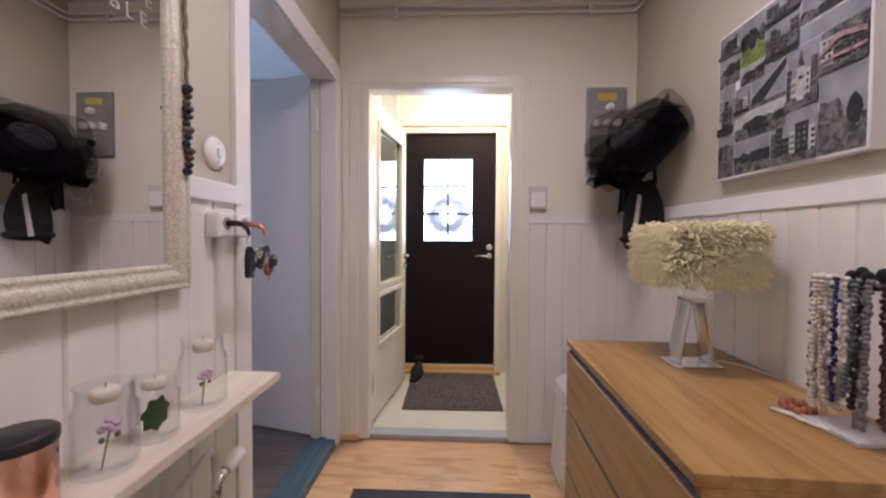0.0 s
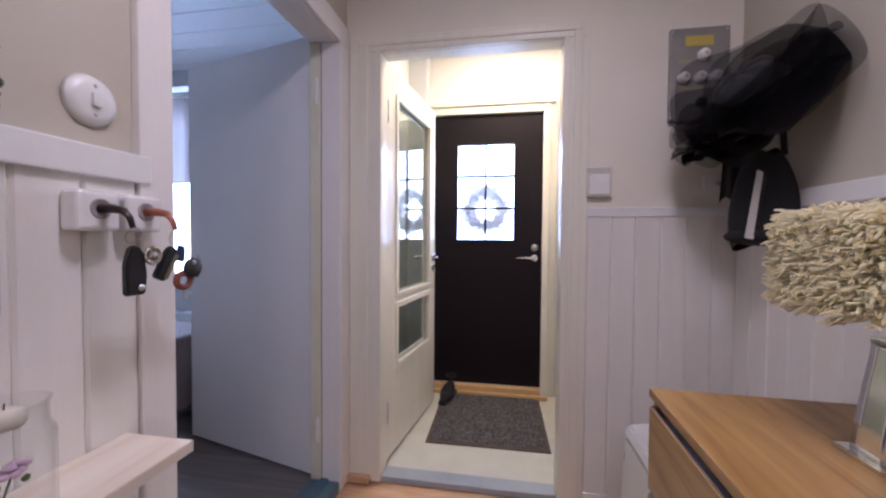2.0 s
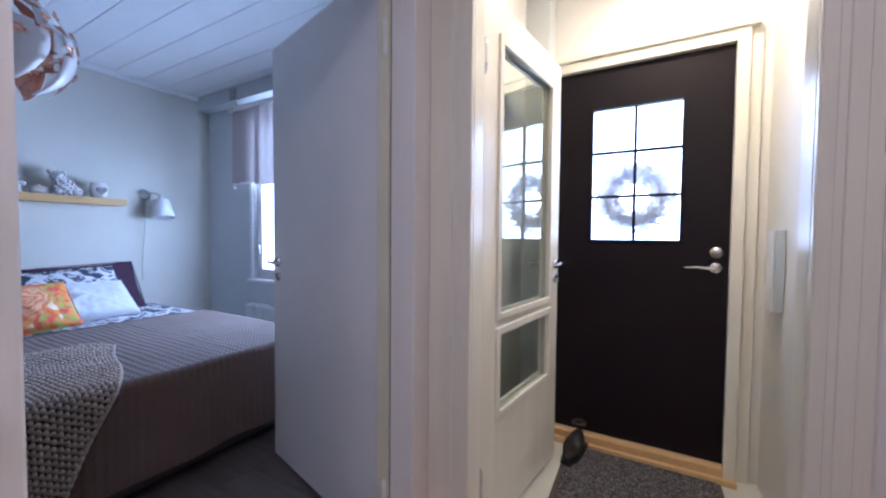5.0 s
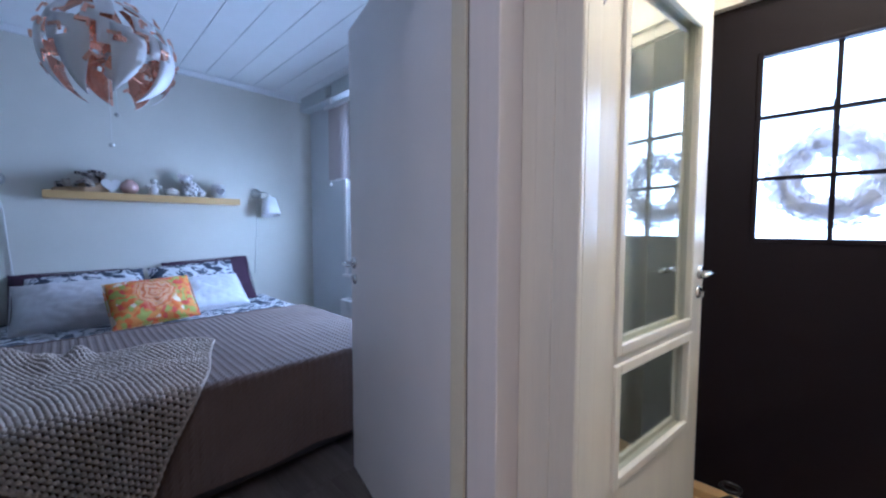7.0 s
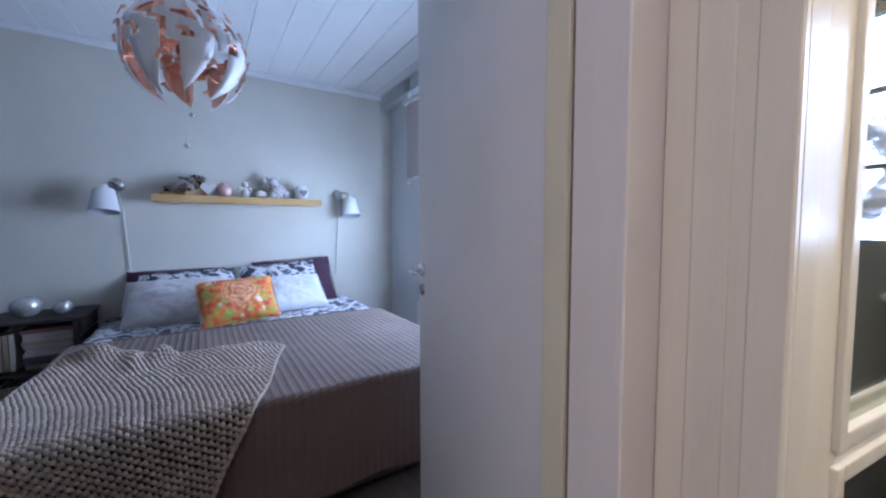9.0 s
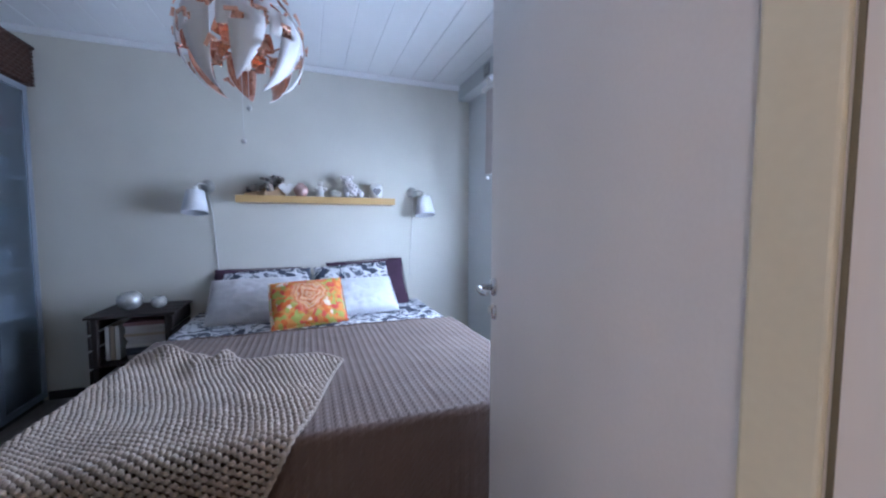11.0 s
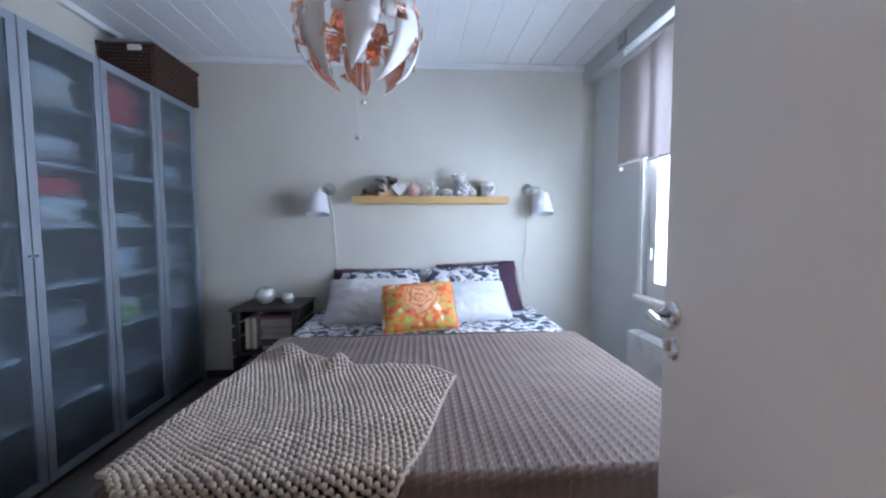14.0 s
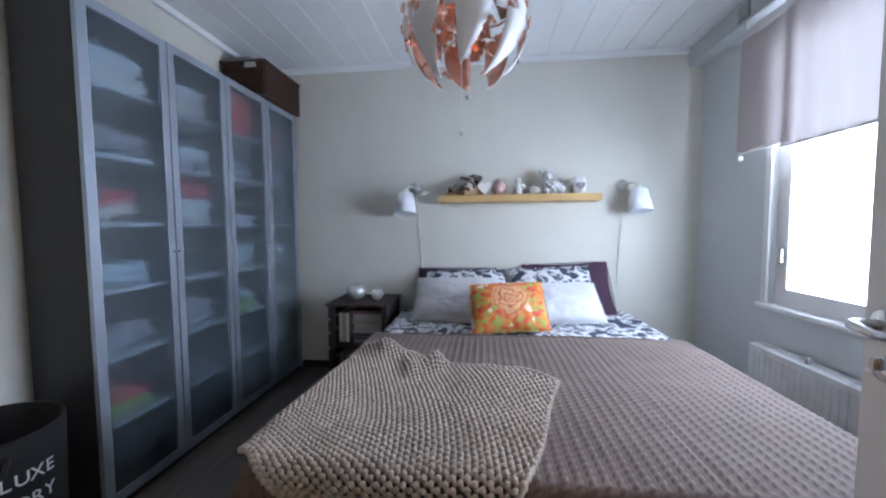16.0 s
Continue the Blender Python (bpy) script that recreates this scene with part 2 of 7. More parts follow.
M = dict(
    wall_hall=mat("hall_wallpaper", (0.53, 0.49, 0.395), 0.7, var=0.05, scale=3, bump=0.12, fine=300),
    wall_north=mat("hall_painted_wall", (0.77, 0.725, 0.62), 0.6, var=0.05, scale=3, bump=0.12, fine=200),
    wall_bed=mat("sage_wallpaper", (0.65, 0.63, 0.56), 0.75, var=0.05, scale=3, bump=0.15, fine=350),
    wall_win=mat("pale_wallpaper", (0.62, 0.64, 0.64), 0.75, var=0.05, scale=3, bump=0.15, fine=350),
    wall_vest=mat("vestibule_paint", (0.78, 0.76, 0.70), 0.6, var=0.04, scale=3, bump=0.1),
    white=mat("white_paint", (0.78, 0.77, 0.75), 0.35, var=0.04, scale=5, bump=0.08, fine=90),
    board=mat("white_board_paint", (0.79, 0.76, 0.705), 0.32, var=0.05, scale=4, bump=0.1, fine=70, stretch=(4, 4, 0.4), rand=0.02),
    door=mat("white_door_paint", (0.80, 0.765, 0.735), 0.4, var=0.05, scale=2.5, bump=0.12, fine=160),
    casing=mat("white_casing_paint", (0.79, 0.755, 0.72), 0.33, var=0.04, scale=3, bump=0.1, fine=60, stretch=(5, 5, 0.3)),
    # not a seal: the door gap's shade as a plain dark colour
    rubber=mat("door_gap_shade", (0.17, 0.15, 0.10), 0.8, var=0.1),
    # cream paint with the vestibule lamp's yellow partly put into its colour
    cream=mat("cream_paint_lamp_tint", (0.70, 0.66, 0.50), 0.4, var=0.06, scale=4, bump=0.1),
    ivory=mat("ivory_gloss_paint", (0.77, 0.735, 0.62), 0.33, var=0.06, scale=4, bump=0.1, fine=60, stretch=(5, 5, 0.3)),
    ceil=mat("ceiling_paint", (0.84, 0.85, 0.85), 0.5, var=0.03, scale=3, bump=0.08),
    bluegrey=mat("blue_grey_sill_paint", (0.065, 0.115, 0.155), 0.45, var=0.15, scale=8, bump=0.2),
    greysill=mat("grey_sill_paint", (0.35, 0.38, 0.42), 0.45, var=0.12, scale=8, bump=0.2),
    laminate=ramp_mat("light_wood_laminate", [(0.3, (0.50, 0.30, 0.15)), (0.55, (0.62, 0.40, 0.22)), (0.75, (0.70, 0.48, 0.29))], scale=5, rough=0.3, stretch=(1, 6, 6), distortion=0.5, bump=0.05),
    laminate2=mat("light_beech_strip", (0.60, 0.40, 0.20), 0.28, var=0.22, scale=4, bump=0.04, fine=30, stretch=(1, 5, 5), rand=0.06),
    greylam=mat("grey_wood_laminate", (0.135, 0.118, 0.106), 0.42, var=0.35, scale=5, bump=0.15, fine=40, stretch=(0.5, 8, 8), rand=0.14),
    vestfloor=mat("pale_vinyl_floor", (0.60, 0.59, 0.50), 0.4, var=0.08, scale=7, bump=0.05),
    oak=ramp_mat("oiled_oak_veneer", [(0.3, (0.27, 0.145, 0.038)), (0.5, (0.38, 0.22, 0.068)), (0.72, (0.46, 0.285, 0.10))], scale=3.2, rough=0.38, stretch=(9, 0.7, 9), distortion=0.8, bump=0.06),
    pine=ramp_mat("raw_pine", [(0.3, (0.66, 0.56, 0.44)), (0.6, (0.73, 0.65, 0.54)), (0.8, (0.76, 0.70, 0.60))], scale=3, rough=0.6, stretch=(10, 0.8, 10), distortion=0.6, bump=0.1),
    shelfwood=mat("birch_veneer", (0.56, 0.37, 0.15), 0.4, var=0.1, scale=4, bump=0.05, stretch=(8, 1, 8)),
    darkdoor=mat("dark_brown_door_paint", (0.008, 0.005, 0.007), 0.55, var=0.2, scale=3, bump=0.1, fine=90, spec=0.18),
    chrome=mat("chrome", (0.75, 0.75, 0.76), 0.14, 1.0, var=0.04, bump=0.0),
    steel=mat("brushed_steel", (0.55, 0.54, 0.52), 0.3, 1.0, var=0.1, bump=0.05, stretch=(1, 1, 12)),
    alu=mat("satin_aluminium", (0.44, 0.49, 0.57), 0.42, 0.75, var=0.06, bump=0.03),
    copper=mat("copper", (0.80, 0.47, 0.34), 0.27, 1.0, var=0.1, bump=0.02),
    blackbrown=mat("black_brown_veneer", (0.035, 0.032, 0.034), 0.5, var=0.2, scale=3, bump=0.06, stretch=(6, 6, 0.6)),
    black=mat("black_plastic", (0.012, 0.012, 0.013), 0.4, var=0.2, bump=0.05),
    blackcloth=mat("black_cloth", (0.010, 0.009, 0.010), 0.9, var=0.4, scale=20, bump=0.5, fine=300, sheen=0.03),
    wicker=mat("dark_wicker", (0.055, 0.024, 0.014), 0.6, var=0.45, scale=30, bump=0.8, fine=120),
    plastic=mat("white_plastic", (0.78, 0.77, 0.74), 0.3, var=0.03, bump=0.02),
    porcelain=mat("white_porcelain", (0.80, 0.79, 0.77), 0.12, var=0.03, bump=0.02, coat=0.5),
    enamel=mat("white_enamel", (0.75, 0.76, 0.75), 0.28, var=0.04, bump=0.03),
    quilt=mat("taupe_quilt", (0.133, 0.092, 0.075), 0.88, var=0.14, scale=9, bump=0.35, fine=260, sheen=0.12),
    yarn=mat("cream_wool_yarn", (0.43, 0.355, 0.29), 0.9, var=0.16, scale=14, bump=0.5, fine=500, sheen=0.2),
    pale=mat("pale_pillow_cotton", (0.60, 0.58, 0.59), 0.9, var=0.10, scale=11, bump=0.5, fine=160, sheen=0.2),
    plum=mat("plum_cotton", (0.052, 0.022, 0.045), 0.85, var=0.2, scale=12, bump=0.4, fine=260),
    paisley=ramp_mat("paisley_cotton", [(0.0, (0.045, 0.055, 0.085)), (0.47, (0.045, 0.055, 0.085)), (0.50, (0.68, 0.69, 0.72)), (0.57, (0.72, 0.73, 0.76)), (0.61, (0.08, 0.09, 0.13)), (0.66, (0.08, 0.09, 0.13)), (0.69, (0.72, 0.73, 0.76))], scale=9.5, rough=0.85, distortion=1.0, bump=0.2),
    rug=mat("dark_grey_rug", (0.052, 0.055, 0.066), 0.95, var=0.35, scale=40, bump=0.9, fine=400),
    mat_pile=ramp_mat("flecked_mat_pile", [(0.35, (0.018, 0.016, 0.018)), (0.5, (0.06, 0.055, 0.055)), (0.62, (0.20, 0.18, 0.17))], scale=130, rough=0.95, bump=1.0),
    mat_edge=mat("rubber_mat_edge", (0.09, 0.065, 0.045), 0.7, var=0.2, bump=0.2),
    sheer=veil("sheer_blind_cloth", (0.52, 0.465, 0.45), 0.98, 0.065),
    tulle=veil("black_tulle", (0.012, 0.011, 0.012), 0.45),
    glass=thin_glass("clear_glass", 0.6),
    jar=thin_glass("jar_glass", 0.95, (0.985, 0.99, 0.99)),
    frost=glass_mat("frosted_glass", (0.56, 0.66, 0.74), 0.33, 0.035),
    doorglass=thin_glass("door_glass", 2.2, (0.84, 0.88, 0.85)),
    mirror=mirror_mat(),
    frame_white=crackle_mat(),
)

# ---- building helpers ----


def part(name, bm, material, parent=None, label=""):
    """Links a bmesh as one mesh object, under a thing or a part if given."""
    me = bpy.data.meshes.new(name)
    bm.to_mesh(me)
    bm.free()
    for m in (material if isinstance(material, (list, tuple)) else [material]):
        me.materials.append(m)
    ob = new(name, me)
    if parent:
        ob.parent = parent
    if label:
        tagged(ob, label)
    return ob


def thing(name, m, label, category, group="", kind=""):
    ob = new(name)
    ob.empty_display_size = 0.05
    ob.matrix_world = m
    return tagged(ob, label, category, group, kind)


def structure(name, bm, material, label, category):
    return tagged(part(name, bm, material), label, category, kind="structure")


def add_box(bm, x0, x1, y0, y1, z0, z1, bevel=0.0, seg=2):
    r = bmesh.ops.create_cube(bm, size=1, matrix=Matrix.LocRotScale(((x0 + x1) / 2, (y0 + y1) / 2, (z0 + z1) / 2), None, (abs(x1 - x0), abs(y1 - y0), abs(z1 - z0))))
    if bevel:
        es = list({e for v in r["verts"] for e in v.link_edges})
        bmesh.ops.bevel(bm, geom=es, offset=bevel, segments=seg, affect="EDGES", profile=0.6)
    return bm


def box(*a, **k):
    return add_box(bmesh.new(), *a, **k)


def add_lathe(bm, profile, n=24, m=None, closed_top=False):
    """Turns (radius, height) points round z; smooth."""
    rings = []
    for r, z in profile:
        rings.append([bm.verts.new((r * math.cos(2 * math.pi * i / n), r * math.sin(2 * math.pi * i / n), z)) for i in range(n)] if r > 1e-6 else [bm.verts.new((0, 0, z))])
    for a, b in zip(rings, rings[1:]):
        for i in range(n):
            j = (i + 1) % n
            if len(a) == 1 and len(b) == 1:
                continue
            q = [a[0], b[j], b[i]] if len(a) == 1 else [a[i], a[j], b[0]] if len(b) == 1 else [a[i], a[j], b[j], b[i]]
            bm.faces.new(q).smooth = True
    if m:
        bmesh.ops.transform(bm, matrix=m, verts=[v for ring in rings for v in ring])
    return bm


def lathe(profile, n=24, m=None):
    return add_lathe(bmesh.new(), profile, n, m)


def add_tube(bm, pts, r, n=8, caps=True, closed=False):
    """A round tube along points; r is one radius or one for each point."""
    pts = [Vector(p) for p in pts]
    k = len(pts)
    rad = r if isinstance(r, (list, tuple)) else [r] * k
    rings, side = [], None
    for i, p in enumerate(pts):
        if closed:
            d = pts[(i + 1) % k] - pts[i - 1]
        else:
            d = pts[min(i + 1, k - 1)] - pts[max(i - 1, 0)]
        d.normalize()
        if side is None:
            side = d.orthogonal().normalized()
        else:
            side = (side - d * side.dot(d))
            side = side.normalized() if side.length > 1e-6 else d.orthogonal().normalized()
        up = d.cross(side)
        rings.append([bm.verts.new(p + (side * math.cos(2 * math.pi * j / n) + up * math.sin(2 * math.pi * j / n)) * rad[i]) for j in range(n)])
    for i in range(k if closed else k - 1):
        a, b = rings[i], rings[(i + 1) % k]
        for j in range(n):
            bm.faces.new((a[j], a[(j + 1) % n], b[(j + 1) % n], b[j])).smooth = True
    if caps and not closed:
        bm.faces.new(rings[0][::-1])
        bm.faces.new(rings[-1])
    return bm


def tube(pts, r, n=8, **k):
    return add_tube(bmesh.new(), pts, r, n, **k)


def add_ball(bm, c, r, u=12, v=8, squash=(1, 1, 1)):
    g = bmesh.ops.create_uvsphere(bm, u_segments=u, v_segments=v, radius=r, matrix=Matrix.LocRotScale(c, None, squash))
    for w in g["verts"]:
        for f in w.link_faces:
            f.smooth = True
    return bm


def add_prism(bm, outline, d0, d1, axis="x", bevel=0.0):
    """Extrudes a closed outline of (a, b) points along an axis from d0 to d1."""
    def at(a, b, d):
        return {"x": (d, a, b), "y": (a, d, b), "z": (a, b, d)}[axis]
    lo = [bm.verts.new(at(a, b, d0)) for a, b in outline]
    hi = [bm.verts.new(at(a, b, d1)) for a, b in outline]
    n = len(outline)
    fs = [bm.faces.new(lo[::-1]), bm.faces.new(hi)]
    for i in range(n):
        fs.append(bm.faces.new((lo[i], lo[(i + 1) % n], hi[(i + 1) % n], hi[i])))
    bmesh.ops.recalc_face_normals(bm, faces=fs)
    if bevel:
        bmesh.ops.bevel(bm, geom=list({e for f in fs for e in f.edges}), offset=bevel, segments=2, affect="EDGES")
    return bm


def prism(outline, d0, d1, axis="x", bevel=0.0):
    return add_prism(bmesh.new(), outline, d0, d1, axis, bevel)


def grid_mesh(fn, nu, nv, smooth=True):
    """A sheet fn(u, v) over the unit square."""
    bm = bmesh.new()
    g = [[bm.verts.new(fn(i / nu, j / nv)) for j in range(nv + 1)] for i in range(nu + 1)]
    for i in range(nu):
        for j in range(nv):
            bm.faces.new((g[i][j], g[i + 1][j], g[i + 1][j + 1], g[i][j + 1])).smooth = smooth
    return bm


def box_panel(bm, axis_y, x0, x1, z0, z1, hx0, hx1, hz0, hz1, y0, y1):
    """A slab in the xz plane with one rectangular hole, as four butted boxes."""
    add_box(bm, x0, hx0, y0, y1, z0, z1)
    add_box(bm, hx1, x1, y0, y1, z0, z1)
    if hz0 > z0:
        add_box(bm, hx0, hx1, y0, y1, z0, hz0)
    if hz1 < z1:
        add_box(bm, hx0, hx1, y0, y1, hz1, z1)


# ---- the plan ----
HW, HE, HN = -0.575, 1.14, 2.38        # hall walls
BW, BN, BS, BE = -3.79, 3.40, -0.05, -0.69   # bedroom walls
VN, VE, VW = 3.53, 0.60, -0.54        # vestibule walls
FB = 0.04                             # bedroom floor
HC, BC, VC = 2.60, 2.525, 2.69        # ceilings
NB = 2.455                            # back of the vestibule wall
HS = -1.6                             # hall end behind the walker
D0, D1, DH = 1.372, 2.29, 2.10         # bedroom doorway along y, and its head
X0, X1, XH = -0.416, 0.452, 2.083       # vestibule doorway along x
WX0, WX1, WZ0, WZ1 = -3.08, -1.92, 0.78, 2.28   # bedroom window opening

structure("floor_hall", box(HW - 0.02, HE + 0.1, HS - 0.1, HN + 0.02, -0.14, -0.012), M["laminate"], "light wood laminate floor of the hall", "floor")
structure("floor_bedroom", box(BW - 0.1, BE + 0.02, BS - 0.1, BN + 0.1, -0.14, FB - 0.012), M["greylam"], "grey wood laminate floor of the bedroom", "floor")
structure("floor_vestibule", box(VW - 0.1, VE + 0.1, NB, VN + 0.2, -0.14, 0.0), M["vestfloor"], "pale vinyl floor of the entrance vestibule", "floor")

bm = bmesh.new()   # wall between hall and bedroom
add_box(bm, BE, HW, HS - 0.1, D0, -0.1, 2.70)
add_box(bm, BE, HW, D1, HN, -0.1, 2.70)
add_box(bm, BE, HW, D0, D1, DH, 2.70)
structure("wall_west", bm, M["wall_hall"], "papered hall wall with white boarding below", "wall")
bm = bmesh.new()   # wall between hall and vestibule
add_box(bm, BE + 0.003, X0, HN, NB, -0.1, 2.80)
add_box(bm, X1, HE + 0.1, HN, NB, -0.1, 2.80)
add_box(bm, X0, X1, HN, NB, XH, 2.80)
structure("wall_north", bm, M["wall_north"], "white painted hall wall with a doorway", "wall")
structure("wall_east", box(HE, HE + 0.1, HS - 0.1, HN, -0.1, 2.70), M["wall_hall"], "papered hall wall with white boarding below", "wall")
structure("wall_south", box(BE, HE, HS - 0.1, HS, -0.1, 2.70), M["wall_hall"], "papered hall wall behind the walker", "wall")
structure("ceiling_hall", box(BE, HE + 0.1, HS - 0.1, HN, HC, HC + 0.1), M["ceil"], "white hall ceiling", "ceiling")
structure("wall_bedroom_west", box(BW - 0.1, BW, BS - 0.1, BN + 0.15, -0.1, 2.70), M["wall_bed"], "sage papered wall behind the bed", "wall")
structure("wall_bedroom_south", box(BW, BE, BS - 0.1, BS, -0.1, 2.70), M["wall_bed"], "sage papered wall behind the wardrobes", "wall")
bm = bmesh.new()
box_panel(bm, 0, BW, -0.40, -0.1, 2.70, WX0, WX1, WZ0, WZ1, BN, BN + 0.15)
structure("wall_bedroom_north", bm, M["wall_win"], "pale papered wall with the bedroom window", "wall")
structure("wall_bedroom_east", box(BE + 0.001, -0.55, NB + 0.003, BN, -0.1, 2.75), M["wall_win"], "pale wall beside the open bedroom door", "wall")
structure("beam", box(BW, BE, BN - 0.11, BN, 2.395, BC, bevel=0.004), M["wall_win"], "pale boxed-in beam above the window", "beam")
bm = bmesh.new()
nb = 18
for i in range(nb):
    w = (BN - BS) / nb
    add_box(bm, BW, BE, BS + i * w + 0.0012, BS + (i + 1) * w - 0.0012, BC, BC + 0.03, bevel=0.003, seg=1)
add_box(bm, BW, BE, BS, BN, BC + 0.006, BC + 0.1)
structure("ceiling_bedroom", bm, M["ceil"], "white tongue and groove boarded bedroom ceiling", "ceiling")
bm = bmesh.new()
for a in ((BW, BW + 0.03, BS, BN - 0.11), (BW + 0.03, BE, BS, BS + 0.03)):
    add_box(bm, *a, BC - 0.042, BC - 0.001, bevel=0.006)
structure("trim_ceiling", bm, M["ceil"], "white ceiling moulding in the bedroom", "trim")
bm = bmesh.new()
add_box(bm, BW, BW + 0.014, BS + 0.3, BN, FB, FB + 0.06, bevel=0.003)
add_box(bm, BW + 0.014, BE, BN - 0.014, BN, FB, FB + 0.06, bevel=0.003)
structure("baseboard_bedroom", bm, M["blackbrown"], "dark bedroom skirting board", "baseboard")

# vestibule shell
structure("wall_vestibule_west", box(VW - 0.1, VW, NB + 0.003, VN + 0.1, -0.1, 2.80), M["wall_vest"], "cream vestibule wall", "wall")
structure("wall_vestibule_east", box(VE, VE + 0.1, NB + 0.003, VN + 0.1, -0.1, 2.80), M["wall_vest"], "cream vestibule wall", "wall")
bm = bmesh.new()
box_panel(bm, 0, VW, VE, -0.1, 2.80, -0.42, 0.495, -0.1, 2.165, VN, VN + 0.12)
structure("wall_vestibule_north", bm, M["wall_vest"], "cream vestibule wall round the front door", "wall")
structure("ceiling_vestibule", box(VW - 0.1, VE + 0.1, NB, VN + 0.12, VC, VC + 0.1), M["ceil"], "white vestibule ceiling", "ceiling")
bm = bmesh.new()
add_box(bm, VW, VE, VN - 0.03, VN, VC - 0.04, VC - 0.001, bevel=0.01)
add_box(bm, VW, VW + 0.03, NB + 0.01, VN - 0.03, VC - 0.04, VC - 0.001, bevel=0.01)
structure("trim_vestibule", bm, M["white"], "white ceiling moulding in the vestibule", "trim")
structure("backdrop_outside", box(-11, 5, 5.6, 5.7, -0.5, 7), glow("bright_outdoors", (0.93, 0.97, 1.0), L_OUT), "overexposed bright daylight outdoors", "backdrop")
structure("ground", box(-30, 30, 3.75, 60, -0.6, -0.5), mat("snowy_ground", (0.6, 0.62, 0.65), 0.9), "pale ground outdoors", "ground")


def casing(name, outer, inner, y0, y1, material, label):
    """Moulded door casing in the xz plane (legs and head), stepped in profile."""
    (ox0, ox1, oz), (ix0, ix1, iz) = outer, inner
    bm = bmesh.new()
    for k, (f, d) in enumerate(((0.0, 0.0), (0.28, 0.006), (0.72, 0.003))):
        yy = y0 - d
        a0, a1, az = ox0 + (ix0 - ox0) * f, ox1 + (ix1 - ox1) * f, oz + (iz - oz) * f
        e0, e1, ez = (ix0 - 0.0012, ix1 + 0.0012, iz + 0.0012) if k == 2 else (a0 + (ix0 - ox0) * 0.3, a1 + (ix1 - ox1) * 0.3, az + (iz - oz) * 0.3) if k == 1 else (ix0, ix1, iz)
        if abs(e0 - a0) > 1e-4:
            add_box(bm, a0, e0, yy, y1, 0, ez, bevel=0.002, seg=1)
        if abs(e1 - a1) > 1e-4:
            add_box(bm, e1, a1, yy, y1, 0, ez, bevel=0.002, seg=1)
        add_box(bm, a0, a1, yy - 0.0007, y1, ez, az, bevel=0.002, seg=1)
    return structure(name, bm, material, label, "door casing")


casing("trim_vestibule_door", (HW + 0.0206, 0.54, 2.132), (X0 + 0.0195, X1 - 0.0195, XH - 0.0195), HN - 0.018, HN + 0.0005, M["ivory"], "white moulded casing round the vestibule doorway")
bm = bmesh.new()
add_box(bm, X0, X0 + 0.02, HN + 0.001, NB + 0.006, 0.0, XH - 0.02, bevel=0.002)
add_box(bm, X1 - 0.02, X1, HN + 0.001, NB + 0.006, 0.0, XH - 0.02, bevel=0.002)
add_box(bm, X0, X1, HN + 0.001, NB + 0.006, XH - 0.02, XH, bevel=0.002)
structure("trim_vestibule_jamb", bm, M["ivory"], "white painted door jamb", "door jamb")
sill = structure("trim_vestibule_sill", box(X0 + 0.02, X1 - 0.02, HN - 0.005, NB + 0.006, -0.01, 0.022, bevel=0.006), M["greysill"], "grey painted wooden threshold", "threshold")

# bedroom doorway: plain casing on the hall side, jamb and threshold
bm = bmesh.new()
add_box(bm, HW, HW + 0.020, D0 - 0.055, D0 + 0.0245, 0, DH + 0.075, bevel=0.004)
add_box(bm, HW, HW + 0.0195, D0 + 0.025, HN - 0.013, DH - 0.0245, DH + 0.0745, bevel=0.004)
add_box(bm, HW, HW + 0.020, D1 - 0.0245, HN - 0.012, 0, DH - 0.025, bevel=0.005, seg=3)
structure("trim_bedroom_door", bm, M["casing"], "white painted casing round the bedroom doorway", "door casing")
bm = bmesh.new()
for a, b in ((D0, D0 + 0.025), (D1 - 0.025, D1)):
    add_box(bm, BE - 0.015, HW + 0.0125, a, b, 0, DH - 0.025, bevel=0.004)
add_box(bm, BE - 0.015, HW - 0.001, D0, D1, DH - 0.025, DH, bevel=0.002)
structure("trim_bedroom_jamb", bm, M["casing"], "white painted rebated door jamb", "door jamb")
# thin dark strip laid on the jamb to paint the gap's shade
structure("trim_bedroom_seal", box(-0.6515, -0.648, D1 - 0.0265, D1 - 0.0252, 0.056, DH - 0.026), M["rubber"], "dark narrow gap seal beside the door", "door seal")
structure("trim_bedroom_stop", box(BE - 0.012, -0.6525, D1 - 0.034, D1 - 0.0255, 0.053, DH - 0.026, bevel=0.003), M["cream"], "cream rubber-edged door stop", "door stop")
structure("trim_bedroom_sill", add_box(box(BE - 0.02, HW + 0.012, D0 + 0.025, D1 - 0.025, -0.01, 0.046, bevel=0.008), BE + 0.035, HW - 0.04, D0 + 0.026, D1 - 0.026, 0.03, 0.056, bevel=0.005), M["bluegrey"], "blue grey painted wooden threshold", "threshold")

# ---- doors and window ----


